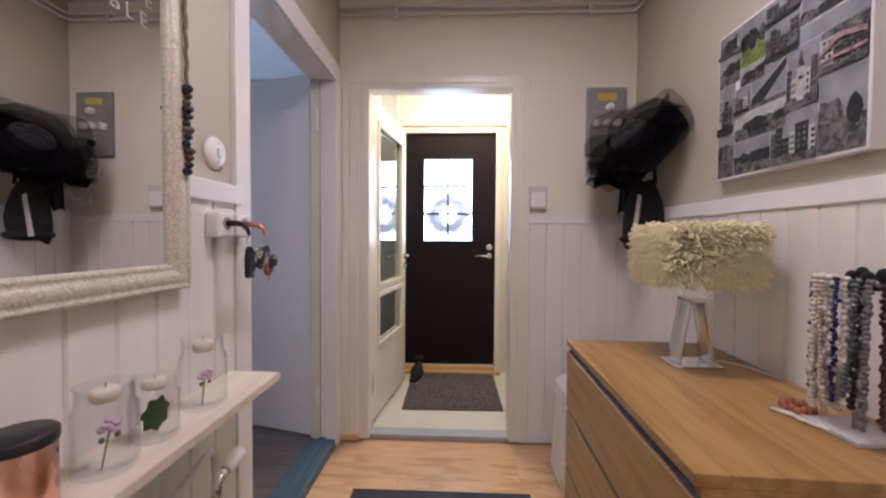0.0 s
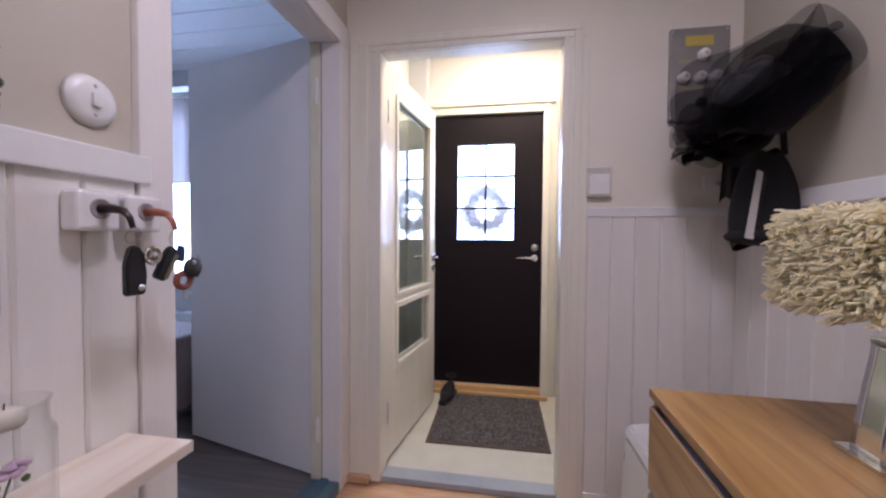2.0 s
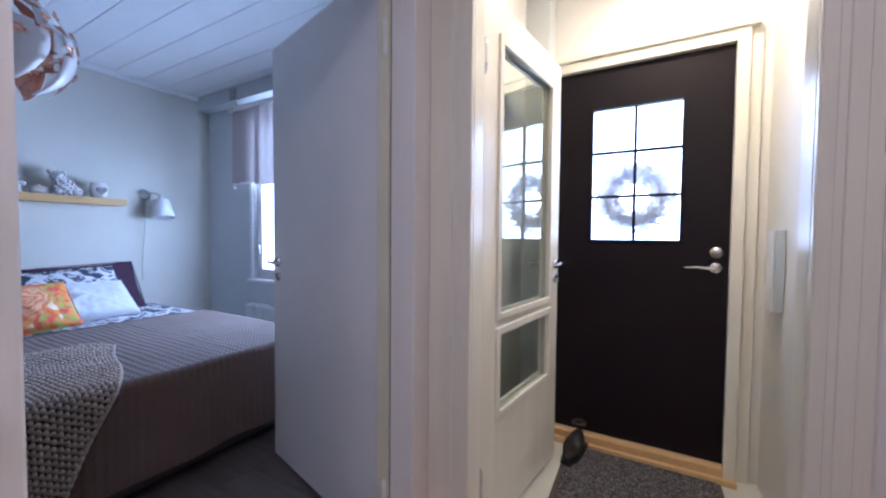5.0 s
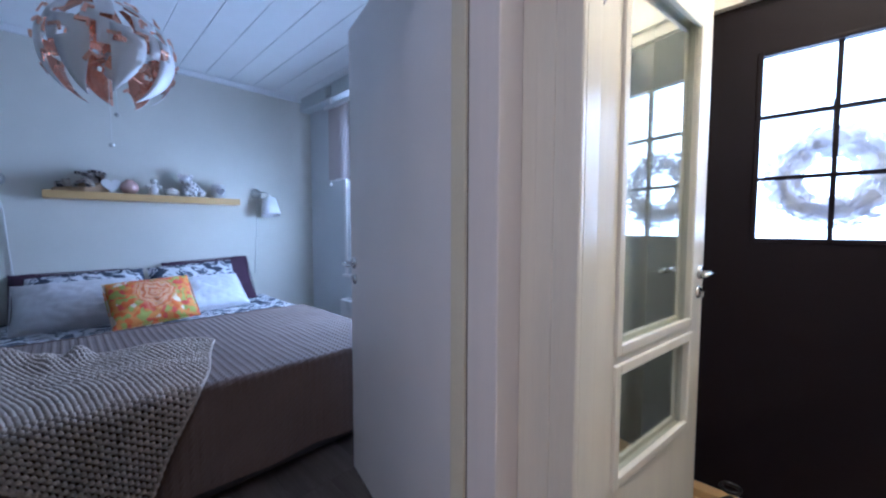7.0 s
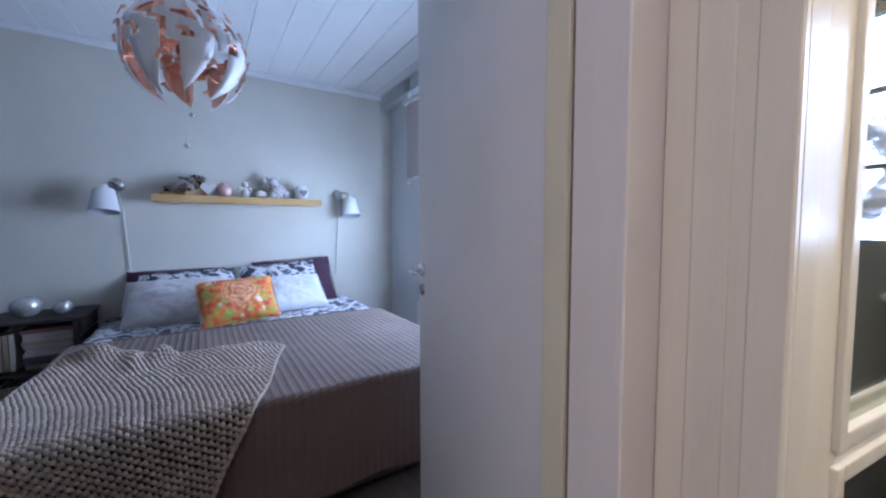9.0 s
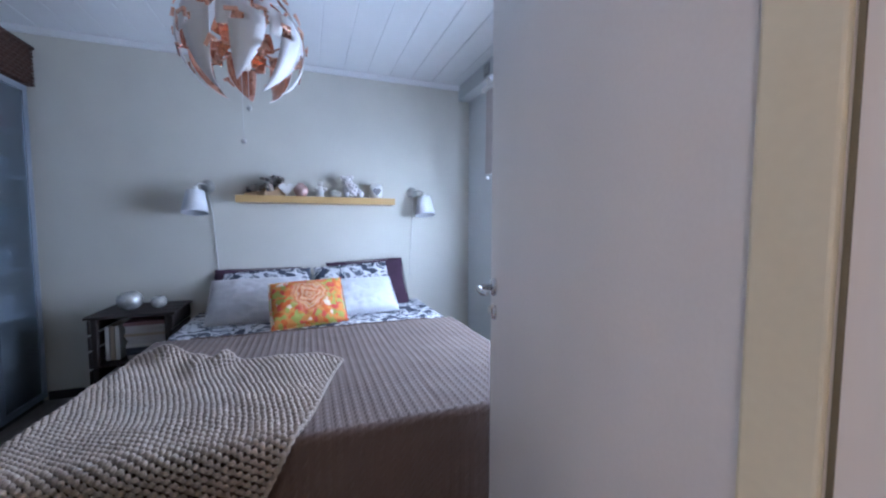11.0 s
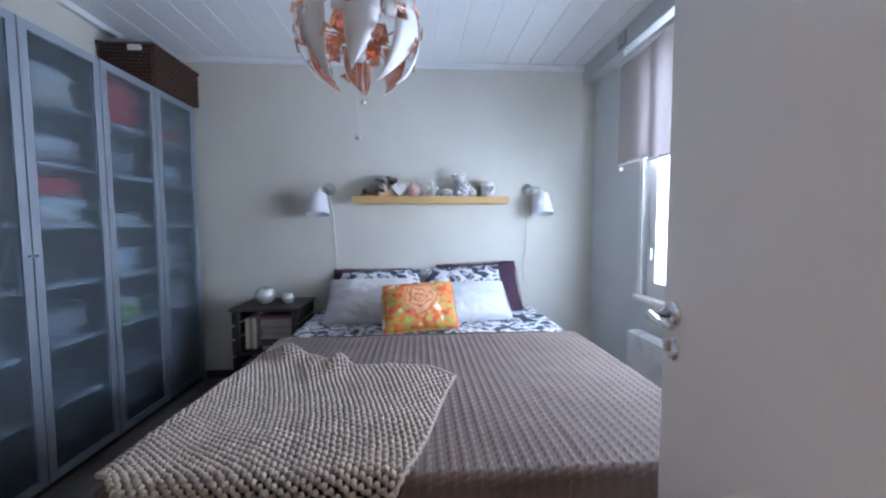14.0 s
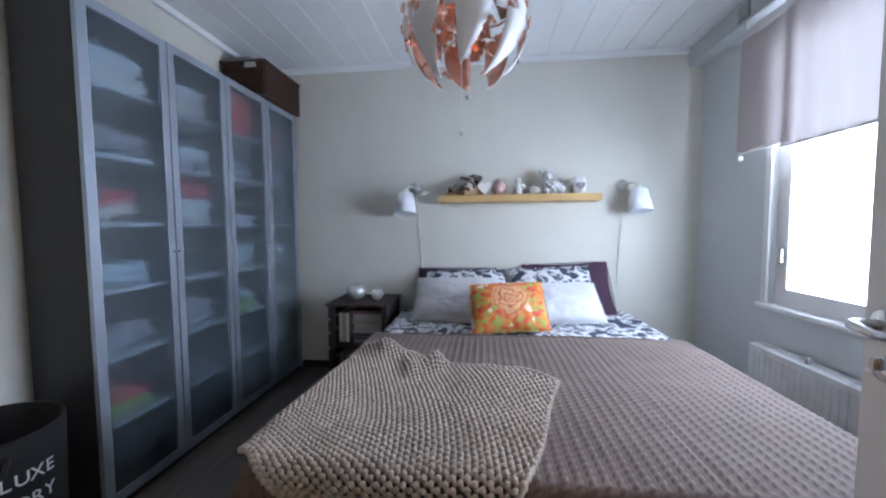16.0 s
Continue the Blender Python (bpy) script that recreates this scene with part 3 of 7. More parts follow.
def lever(parent, m, length=0.11, escutcheon=True, side=1, down=-1):
    """Chrome lever handle on a rose with a key plate below; z is out of the door, x along the lever."""
    h = part("handle", add_tube(lathe([(0, 0.012), (0.024, 0.012), (0.027, 0.006), (0.027, 0)], 20), [(0, 0, 0.005), (0, 0, 0.045), (side * 0.012, 0, 0.055), (side * length * 0.6, 0.003, 0.056), (side * length, 0.0, 0.05)], [0.009, 0.009, 0.009, 0.0075, 0.006], 10), M["chrome"], parent, "chrome lever handle")
    h.matrix_local = m
    if escutcheon:
        k = part("key_plate", add_box(lathe([(0, 0.009), (0.02, 0.009), (0.024, 0.004), (0.024, 0)], 20), -0.002, 0.002, -0.018, 0.004, 0.009, 0.022, bevel=0.001, seg=1), M["chrome"], parent, "chrome key plate")
        k.matrix_local = m @ pose(0, 0.075 * down, 0)


def hinge(parent, m, material):
    h = part("hinge", add_tube(tube([(0, 0, -0.05), (0, 0, 0.05)], 0.0075, 10), [(0, 0, -0.062), (0, 0, -0.05), (0, 0, 0.05), (0, 0, 0.062)], [0.003, 0.009, 0.009, 0.003], 10), material, parent, "painted barrel hinge")
    h.matrix_local = m


# bedroom door, wide open into the bedroom; local x runs from hinge to free edge, y away from the walker
ang = math.degrees(math.atan2(2.483 - 2.268, -1.556 + 0.70))
door = thing("door_1", pose(-0.70, 2.268, 0, 0, 0, ang), "plain white bedroom door standing wide open", "door", kind="structure")
LEAF = 0.882
part("leaf", box(0.0, LEAF, -0.04, 0.0, 0.062, 2.115, bevel=0.002), M["door"], door)
part("rebate_edge", box(-0.012, -0.001, -0.030, -0.002, 0.064, 2.10, bevel=0.001), M["cream"], door, "cream painted rebated edge")
lever(door, pose(LEAF - 0.06, 0.001, 1.06, -90, 0, 0), side=-1, down=1)
lever(door, pose(LEAF - 0.06, -0.041, 1.06, 90, 0, 0), side=-1)
for z in (0.285, 1.855):
    hinge(door, pose(-0.034, 0.0044, z), M["white"])

# vestibule door with two panes, open against the vestibule wall
gang = math.degrees(math.atan2(0.77, 0.102))
gdoor = thing("door_2", pose(-0.409, 2.49, 0, 0, 0, gang), "white glazed vestibule door standing open", "door", kind="structure")
GW, GZ0, GZ1 = 0.785, 0.028, 2.075
bm = bmesh.new()
add_box(bm, 0, 0.12, 0, 0.04, GZ0, GZ1, bevel=0.002)
add_box(bm, GW - 0.12, GW, 0, 0.04, GZ0, GZ1, bevel=0.002)
add_box(bm, 0.12, GW - 0.12, 0, 0.04, GZ0, 0.485)
add_box(bm, 0.12, GW - 0.12, 0, 0.04, 0.825, 0.875)
add_box(bm, 0.12, GW - 0.12, 0, 0.04, 1.945, GZ1)
part("leaf", bm, M["ivory"], gdoor)
for z0, z1 in ((0.485, 0.825), (0.875, 1.945)):
    bm = bmesh.new()
    for s in (-0.010, 0.036):
        add_box(bm, 0.105, 0.135, s, s + 0.014, z0 - 0.012, z1 + 0.012, bevel=0.004)
        add_box(bm, GW - 0.135, GW - 0.105, s, s + 0.014, z0 - 0.012, z1 + 0.012, bevel=0.004)
        add_box(bm, 0.135, GW - 0.135, s, s + 0.014, z0 - 0.012, z0 + 0.018, bevel=0.004)
        add_box(bm, 0.135, GW - 0.135, s, s + 0.014, z1 - 0.018, z1 + 0.012, bevel=0.004)
    part("glazing_bead", bm, M["ivory"], gdoor)
    p = part("pane", box(0.121, GW - 0.121, 0.018, 0.022, z0 + 0.001, z1 - 0.001), M["doorglass"], gdoor, "clear reflecting pane")
    p.visible_shadow = False
lever(gdoor, pose(GW - 0.055, -0.001, 1.055, 90, 0, 0), side=-1)
lever(gdoor, pose(GW - 0.055, 0.041, 1.055, -90, 0, 0), side=-1, down=1)
for z in (0.28, 1.83):
    hinge(gdoor, pose(-0.006, -0.006, z), M["steel"])

# front door
fd = thing("door_3", pose(0, 3.515, 0), "dark brown front door with six small panes", "door", kind="structure")
FX0, FX1, FZ0, FZ1 = -0.385, 0.458, 0.07, 2.128
PX0, PX1, PZ0, PZ1 = -0.180, 0.256, 1.176, 1.908
bm = bmesh.new()
box_panel(bm, 0, FX0, FX1, FZ0, FZ1, PX0, PX1, PZ0, PZ1, 0.0, 0.05)
part("leaf", bm, M["darkdoor"], fd)
bm = bmesh.new()
for a in ((PX0 - 0.012, PX0 + 0.006, PZ0 - 0.012, PZ1 + 0.012), (PX1 - 0.006, PX1 + 0.012, PZ0 - 0.012, PZ1 + 0.012), (PX0 + 0.006, PX1 - 0.006, PZ0 - 0.012, PZ0 + 0.006), (PX0 + 0.006, PX1 - 0.006, PZ1 - 0.006, PZ1 + 0.012)):
    add_box(bm, a[0], a[1], -0.006, 0.02, a[2], a[3], bevel=0.003)
part("glazing_bead", bm, M["darkdoor"], fd)
cx = (PX0 + PX1) / 2
for i in range(2):
    for j in range(3):
        w, h = (PX1 - PX0) / 2, (PZ1 - PZ0) / 3
        p = part("pane", box(PX0 + i * w + 0.002, PX0 + (i + 1) * w - 0.002, 0.022, 0.026, PZ0 + j * h + 0.002, PZ0 + (j + 1) * h - 0.002), M["glass"], fd)
        p.visible_shadow = False
part("glazing_bar", box(cx - 0.008, cx + 0.008, 0.006, 0.034, PZ0 + 0.006, PZ1 - 0.006, bevel=0.003), M["darkdoor"], fd)
for j in (1, 2):
    z = PZ0 + (PZ1 - PZ0) * j / 3
    part("glazing_bar", box(PX0 + 0.006, PX1 - 0.006, 0.004, 0.032, z - 0.008, z + 0.008, bevel=0.003), M["darkdoor"], fd)
lever(fd, pose(0.405, -0.001, 1.045, 90, 0, 0), 0.135, False, -1)
k = part("lock_cylinder", lathe([(0, 0.016), (0.016, 0.016), (0.026, 0.01), (0.028, 0)], 20), M["steel"], fd, "round steel lock")
k.matrix_local = pose(0.408, -0.001, 1.122, 90, 0, 0)
bm = bmesh.new()
for a in ((-0.445, -0.385, 0, 2.185), (0.4595, 0.51, 0, 2.185), (-0.385, 0.4595, 2.1295, 2.185)):
    add_box(bm, a[0], a[1], VN - 0.045, VN + 0.07, a[2], a[3], bevel=0.004)
add_box(bm, -0.475, 0.545, VN - 0.062, VN - 0.001, 2.186, 2.222, bevel=0.006)
add_box(bm, 0.511, 0.56, VN - 0.02, VN - 0.001, 0, 2.185, bevel=0.004)
structure("trim_front_door", bm, M["ivory"], "white front door frame", "door frame")
structure("trim_front_sill", add_box(box(FX0, FX1, 3.46, 3.60, 0.012, 0.066, bevel=0.006), FX0 - 0.06, FX1 + 0.05, 3.43, 3.4595, 0.0, 0.03, bevel=0.006), M["shelfwood"], "varnished pine front door threshold", "threshold")

# wreath hanging outside on the front door
wreath = thing("wreath", pose(0.035, 3.63, 1.42), "pale twig and leaf wreath outside the front door", "wreath")
bm = bmesh.new()
rnd = random.Random(4)
for i in range(1500):
    a, rr = rnd.uniform(0, 2 * math.pi), min(0.195, max(0.085, rnd.gauss(0.14, 0.03)))
    c = Vector((rr * math.cos(a), rnd.uniform(-0.025, 0.02), rr * math.sin(a)))
    b = a + rnd.uniform(0.7, 2.4)
    d = Vector((math.cos(b), rnd.uniform(-0.3, 0.3), math.sin(b))) * rnd.uniform(0.012, 0.026)
    s = Vector((-d.z, rnd.uniform(-0.01, 0.01), d.x)) * 0.45
    bm.faces.new([bm.verts.new(c - d), bm.verts.new(c + s), bm.verts.new(c + d), bm.verts.new(c - s)])
part("leaves", bm, veil("pale_dry_leaves", (0.72, 0.71, 0.76), 0.82, 0.22), wreath)
part("ring", tube([(0.14 * math.cos(i * math.pi / 16), 0, 0.14 * math.sin(i * math.pi / 16)) for i in range(32)], 0.012, 6, closed=True), mat("pale_twigs", (0.55, 0.53, 0.57), 0.8, var=0.2), wreath)
part("ribbon", add_box(box(-0.006, 0.006, -0.004, 0.002, 0.152, 0.30, bevel=0.001), -0.022, 0.022, -0.008, 0.004, 0.11, 0.15, bevel=0.006), mat("dark_ribbon", (0.03, 0.025, 0.03), 0.7), wreath, "dark ribbon")

# bedroom window
win = thing("window_1", pose(0, BN, 0), "white framed bedroom window full of daylight", "window", kind="structure")
bm = bmesh.new()
box_panel(bm, 0, WX0 + 0.001, WX1 - 0.001, WZ0 + 0.001, WZ1 - 0.001, WX0 + 0.055, WX1 - 0.055, WZ0 + 0.055, WZ1 - 0.055, 0.03, 0.11)
part("window_frame", bm, M["white"], win)
bm = bmesh.new()
box_panel(bm, 0, WX0 + 0.05, WX1 - 0.05, WZ0 + 0.05, WZ1 - 0.05, WX0 + 0.10, WX1 - 0.10, WZ0 + 0.10, WZ1 - 0.10, 0.015, 0.045)
part("sash", bm, M["white"], win)
p = part("pane", box(WX0 + 0.09, WX1 - 0.09, 0.05, 0.054, WZ0 + 0.09, WZ1 - 0.09), M["glass"], win)
p.visible_shadow = False
part("window_sill", box(WX0 - 0.06, WX1 + 0.06, -0.035, 0.03, WZ0 - 0.025, WZ0 + 0.002, bevel=0.006), M["white"], win)
bm = bmesh.new()
for a in ((WX0 - 0.045, WX0 - 0.003, WZ0 + 0.003, WZ1 + 0.045), (WX1 + 0.003, WX1 + 0.045, WZ0 + 0.003, WZ1 + 0.045), (WX0 - 0.003, WX1 + 0.003, WZ1 + 0.003, WZ1 + 0.045)):
    add_box(bm, a[0], a[1], -0.014, -0.0005, a[2], a[3], bevel=0.003)
part("architrave", bm, M["white"], win)
part("espagnolette", box(WX0 + 0.062, WX0 + 0.080, -0.004, 0.015, 1.02, 1.10, bevel=0.004), M["steel"], win, "small steel catch")

# hanging blind panels
blind = thing("curtain", pose(0, BN - 0.085, 0), "short sheer taupe curtain panels at the window", "curtain")
for x0, x1, zb, dy in ((-3.25, -2.86, 1.66, 0.0), (-2.90, -2.30, 1.63, -0.022), (-2.36, -1.85, 1.655, 0.0)):
    def cloth(u, v, x0=x0, x1=x1, zb=zb, dy=dy):
        x = x0 + (x1 - x0) * u
        return (x, dy + 0.014 * math.sin(x * 34 + 2 * math.sin(x * 7)) * (0.5 + 0.5 * v) + 0.004 * math.sin(x * 11 + 1), 2.31 - (2.31 - zb) * v - 0.012 * math.sin(u * math.pi) * v)
    part("panel", grid_mesh(cloth, 40, 12), M["sheer"], blind)
    part("weight_rod", box(x0, x1, dy - 0.006, dy + 0.006, zb - 0.012, zb + 0.004, bevel=0.003), M["white"], blind)
part("rail", box(-3.28, -1.83, -0.035, 0.012, 2.305, 2.335, bevel=0.005), M["white"], blind, "white curtain rail")
for x in (-3.2, -2.55, -1.9):
    part("bracket", box(x - 0.012, x + 0.012, -0.02, 0.006, 2.3355, 2.395, bevel=0.002), M["white"], blind)
part("cord_ball", add_ball(bmesh.new(), (-3.215, -0.01, 1.62), 0.016), M["plastic"], blind)

# radiator under the window
rad = thing("radiator", pose(0, 0, 0), "white panel radiator under the bedroom window", "radiator")
RX0, RX1, RY, RZ0, RZ1 = -3.07, -1.95, BN - 0.10, 0.16, 0.56
part("panel", box(RX0, RX1, RY, RY + 0.02, RZ0, RZ1, bevel=0.006), M["enamel"], rad)
for i in range(28):
    x = RX0 + 0.04 + i * (RX1 - RX0 - 0.08) / 27
    part("fin", box(x - 0.012, x + 0.012, RY - 0.0032, RY - 0.0002, RZ0 + 0.03, RZ1 - 0.03, bevel=0.0012, seg=1), M["enamel"], rad)
part("grille", box(RX0, RX1, RY + 0.0205, RY + 0.085, RZ1 - 0.015, RZ1 + 0.004, bevel=0.003), M["enamel"], rad)
for x in (RX0 + 0.1, RX1 - 0.1):
    part("bracket", box(x - 0.015, x + 0.015, RY + 0.03, BN - 0.001, RZ0 + 0.05, RZ1 - 0.02), M["enamel"], rad)
part("pipe", tube([(RX0 + 0.02, RY + 0.05, RZ0 + 0.03), (RX0 - 0.03, RY + 0.05, RZ0 + 0.03), (RX0 - 0.04, RY + 0.05, RZ0 - 0.01), (RX0 - 0.04, RY + 0.05, FB)], 0.009), M["enamel"], rad)
part("valve", add_tube(tube([(-2.72, RY + 0.03, RZ1 + 0.004), (-2.72, RY + 0.03, RZ1 + 0.02)], 0.012), [(-2.76, RY + 0.03, RZ1 + 0.026), (-2.70, RY + 0.03, RZ1 + 0.026)], 0.012), M["steel"], rad, "steel bleed valve")

vent = thing("ceiling_vent", pose(-3.2, BN - 0.111, 2.455), "small grey air vent in the beam", "vent")
part("plate", box(-0.05, 0.05, -0.006, 0, -0.045, 0.045, bevel=0.003), mat("grey_vent_metal", (0.30, 0.31, 0.32), 0.5, bump=0.05), vent)
for i in range(5):
    part("slat", box(-0.04, 0.04, -0.011, -0.0065, -0.034 + i * 0.015, -0.026 + i * 0.015), M["steel"], vent)

# ---- bedroom things ----
BX0, BX1, BY0, BY1, BT = -3.76, -1.72, 1.15, 2.88, 0.595
bed = thing("bed", pose(0, 0, FB), "wide double bed on a dark base", "bed")
part("base", box(BX0, BX1 - 0.03, BY0 + 0.03, BY1 - 0.03, 0.06, 0.30, bevel=0.01), M["blackbrown"], bed)
part("mattress", box(BX0, BX1 - 0.02, BY0 + 0.02, BY1 - 0.02, 0.301, 0.515, bevel=0.04, seg=4), M["pale"], bed)
for x in (BX0 + 0.1, BX1 - 0.15):
    for y in (BY0 + 0.1, BY1 - 0.1):
        part("leg", lathe([(0, 0), (0.022, 0), (0.028, 0.06), (0, 0.06)], 14, pose(x, y, 0)), M["black"], bed)


def drape(x, y, top, lift):
    """A point of flat cloth laid over the bed: folds down past the foot and the sides."""
    z, r = top + lift, 0.03
    if x > BX1:
        d = x - BX1
        x, z = BX1 + lift + 0.004 * math.sin(y * 23), z - d
    if y < BY0:
        d = BY0 - y
        y, z = BY0 - lift - 0.004 * math.sin(x * 19), z - d
    if y > BY1:
        d = y - BY1
        y, z = BY1 + lift + 0.004 * math.sin(x * 19), z - d
    return x, y, max(z, FB + 0.015)


sheet = tagged(part("bed_sheet", grid_mesh(lambda u, v: drape(BX0 + u * 1.05, BY0 - 0.3 + v * (BY1 - BY0 + 0.6), 0.575, 0.004 * math.sin(u * 31) * math.sin(v * 37)), 40, 90), M["paisley"]), "white bed sheet with dark blue paisley print", "bed sheet")


def cover_height(x, y):
    """Cable knit: twisted cables along the bed with a thin rib on either side of each."""
    row = y / 0.034
    k = row - math.floor(row) - 0.5
    n = math.floor(row)
    ph = x / 0.029 + k * 1.4 + (n * 0.618) % 1.0 + 0.45 * noise.noise((x * 3, n * 1.3, 1))
    s = ph - math.floor(ph)
    cable = max(0.0, 1 - (k / 0.33) ** 2) * math.sin(math.pi * s) ** 1.3
    return 0.0048 * cable + 0.0009 * math.exp(-((abs(k) - 0.5) / 0.07) ** 2)


NX, NY = 560, 840
x0c, x1c, y0c, y1c = -2.955, BX1 + 0.47, BY0 - 0.46, BY1 + 0.46
vs, fs = [], []
for i in range(NX + 1):
    for j in range(NY + 1):
        x, y = x0c + (x1c - x0c) * i / NX, y0c + (y1c - y0c) * j / NY
        h = cover_height(x, y)
        wob = -0.0022 * math.exp(-((y - 2.43 - 0.03 * x) / 0.009) ** 2) + 0.006 * noise.noise((x * 3, y * 3, 0)) + 0.003 * noise.noise((x * 9, y * 9, 4))
        dx, dy = max(0, x - BX1), max(0, BY0 - y, y - BY1)
        z = BT + h + wob
        px, py = x, y
        e = 0.045   # radius of the soft edge
        if dx > 0 or dy > 0:
            s = dx if dx >= dy else dy
            out = e * math.sin(min(s / e, math.pi / 2)) * 0.6
            down = e * (1 - math.cos(min(s / e, math.pi / 2))) * 0.6 + max(0, s - e * math.pi / 2)
            fold = 0.012 * math.sin((y if dx >= dy else x) * 13 + 1.3 * math.sin((y if dx >= dy else x) * 5)) * min(1, s / 0.3)
            if dx > 0:
                px = BX1 + min(out, dx) + h * min(1, s / e) + (fold + 0.004 if dx >= dy else 0.0)
            if dy > 0:
                sg = -1 if y < BY0 else 1
                py = (BY0 if y < BY0 else BY1) + sg * (min(out, dy) + h * min(1, s / e) + (fold + 0.004 if dy > dx else 0.0))
            z = BT + wob * 0.5 - down + h * max(0, 1 - s / e)
            if dx > 0 and dy > 0:
                z = BT - max(dx, dy) - 0.02
                k2 = min(dx, dy)
                px += 0.25 * k2 if dx >= dy else 0.12 * k2
                py += (sg * 0.12 * k2)
        vs.append((px, py, max(z, FB + 0.045 + 0.01 * math.sin(y * 17 + x * 11))))
for i in range(NX):
    for j in range(NY):
        a = i * (NY + 1) + j
        fs.append((a, a + NY + 1, a + NY + 2, a + 1))
me = bpy.data.meshes.new("bedspread")
me.from_pydata(vs, [], fs)
me.shade_smooth()
me.materials.append(M["quilt"])
spread = thing("bedspread", pose(0, 0, 0), "taupe cable-quilted bedspread over the bed", "bedspread")
cov = new("cover", me)
cov.parent = spread
part("hem", tube([vs[j] for j in range(196, NY - 195, 4)], 0.006, 6), M["quilt"], spread, "stitched top hem")


def quad(u, v):
    """The knitted throw's flat shape: u from one long edge to the other, v from head to foot."""
    tl, tr, bl, br = (-2.62, 1.19), (-2.335, 2.085), (-1.76, 1.105), (-1.27, 1.70)
    x = (tl[0] * (1 - u) + tr[0] * u) * (1 - v) + (bl[0] * (1 - u) + br[0] * u) * v
    y = (tl[1] * (1 - u) + tr[1] * u) * (1 - v) + (bl[1] * (1 - u) + br[1] * u) * v
    x += 0.10 * math.sin(u * math.pi * 1.15 + 0.2) * (1 - v) ** 2 * (u - 0.45) * -1.2
    y += 0.040 * u * math.sin(math.pi * v) ** 3
    return x, y


def throw_point(u, v, out):
    x, y = quad(u, v)
    lift = 0.016 + 0.055 * math.exp(-((u - 0.43) / 0.04) ** 2 - ((v - 0.03) / 0.09) ** 2) + 0.06 * math.exp(-((u - 0.14) / 0.10) ** 2 - (v / 0.09) ** 2) + 0.022 * math.exp(-((u - 0.30 - 0.3 * v) / 0.035) ** 2 - ((v - 0.12) / 0.12) ** 2) \
        + 0.012 * math.sin(u * 9 + v * 4) * (1 - v) + 0.012 * noise.noise((x * 4, y * 4, 2)) + 0.010 * noise.noise((x * 9, y * 9, 6)) * (1 - v) + out
    dx, dy = max(0, x - BX1), max(0, BY0 - y)
    z, e = BT + lift, 0.05
    if dx > 0 or dy > 0:
        s = max(dx, dy)
        t = min(s / e, math.pi / 2)
        down = e * (1 - math.cos(t)) * 0.6 + max(0, s - e * math.pi / 2)
        if dx > 0:
            x = BX1 + min(dx, e * math.sin(min(dx / e, math.pi / 2)) * 0.6) + (lift + 0.012) * math.sin(min(dx / e, math.pi / 2))
        if dy > 0:
            y = BY0 - min(dy, e * math.sin(min(dy / e, math.pi / 2)) * 0.6) - (lift + 0.012) * math.sin(min(dy / e, math.pi / 2))
        z = BT + lift * math.cos(t) - down
    return Vector((x, y, z))


throw = thing("throw_blanket", pose(0, 0, 0), "cream chunky knitted throw over the foot of the bed", "blanket")
ROWS_K, COLS_K, STEP = 52, 38, 10
for r in range(ROWS_K):
    pts, thick, slip = [], [], random.Random(r).uniform(-0.5, 0.5)
    for c in range(COLS_K * STEP + 1):
        ph = c / STEP * 2 * math.pi + (r % 2) * math.pi + slip + 0.4 * noise.noise((c * 0.04, r * 2.3, 8))
        jit = 0.18 * noise.noise((c * 0.11, r * 3.7, 5))
        v = (r + 0.5 - 0.26 * math.sin(ph) + jit) / ROWS_K
        u = (c / STEP + 0.06 * math.sin(2 * ph)) / COLS_K
        pts.append(throw_point(min(max(u, 0), 1), min(max(v, 0), 1), 0.0050 * math.sin(ph) + 0.002 * math.cos(ph) + 0.005 * jit))
        thick.append((0.0062 + 0.003 * jit) * (1.0 + 0.34 * math.sin(ph)))
    part("knitted_course", tube(pts, thick, 6, caps=False), M["yarn"], throw)
bm = bmesh.new()
for e in (lambda s: (s, 0.0), lambda s: (s, 1.0), lambda s: (0.0, s), lambda s: (1.0, s)):
    add_tube(bm, [throw_point(*e(i / 160), 0.004 * math.sin(i * 1.6)) for i in range(161)], [0.0075 + 0.0025 * math.sin(i * 1.57) for i in range(161)], 6)
part("edging", bm, M["yarn"], throw)


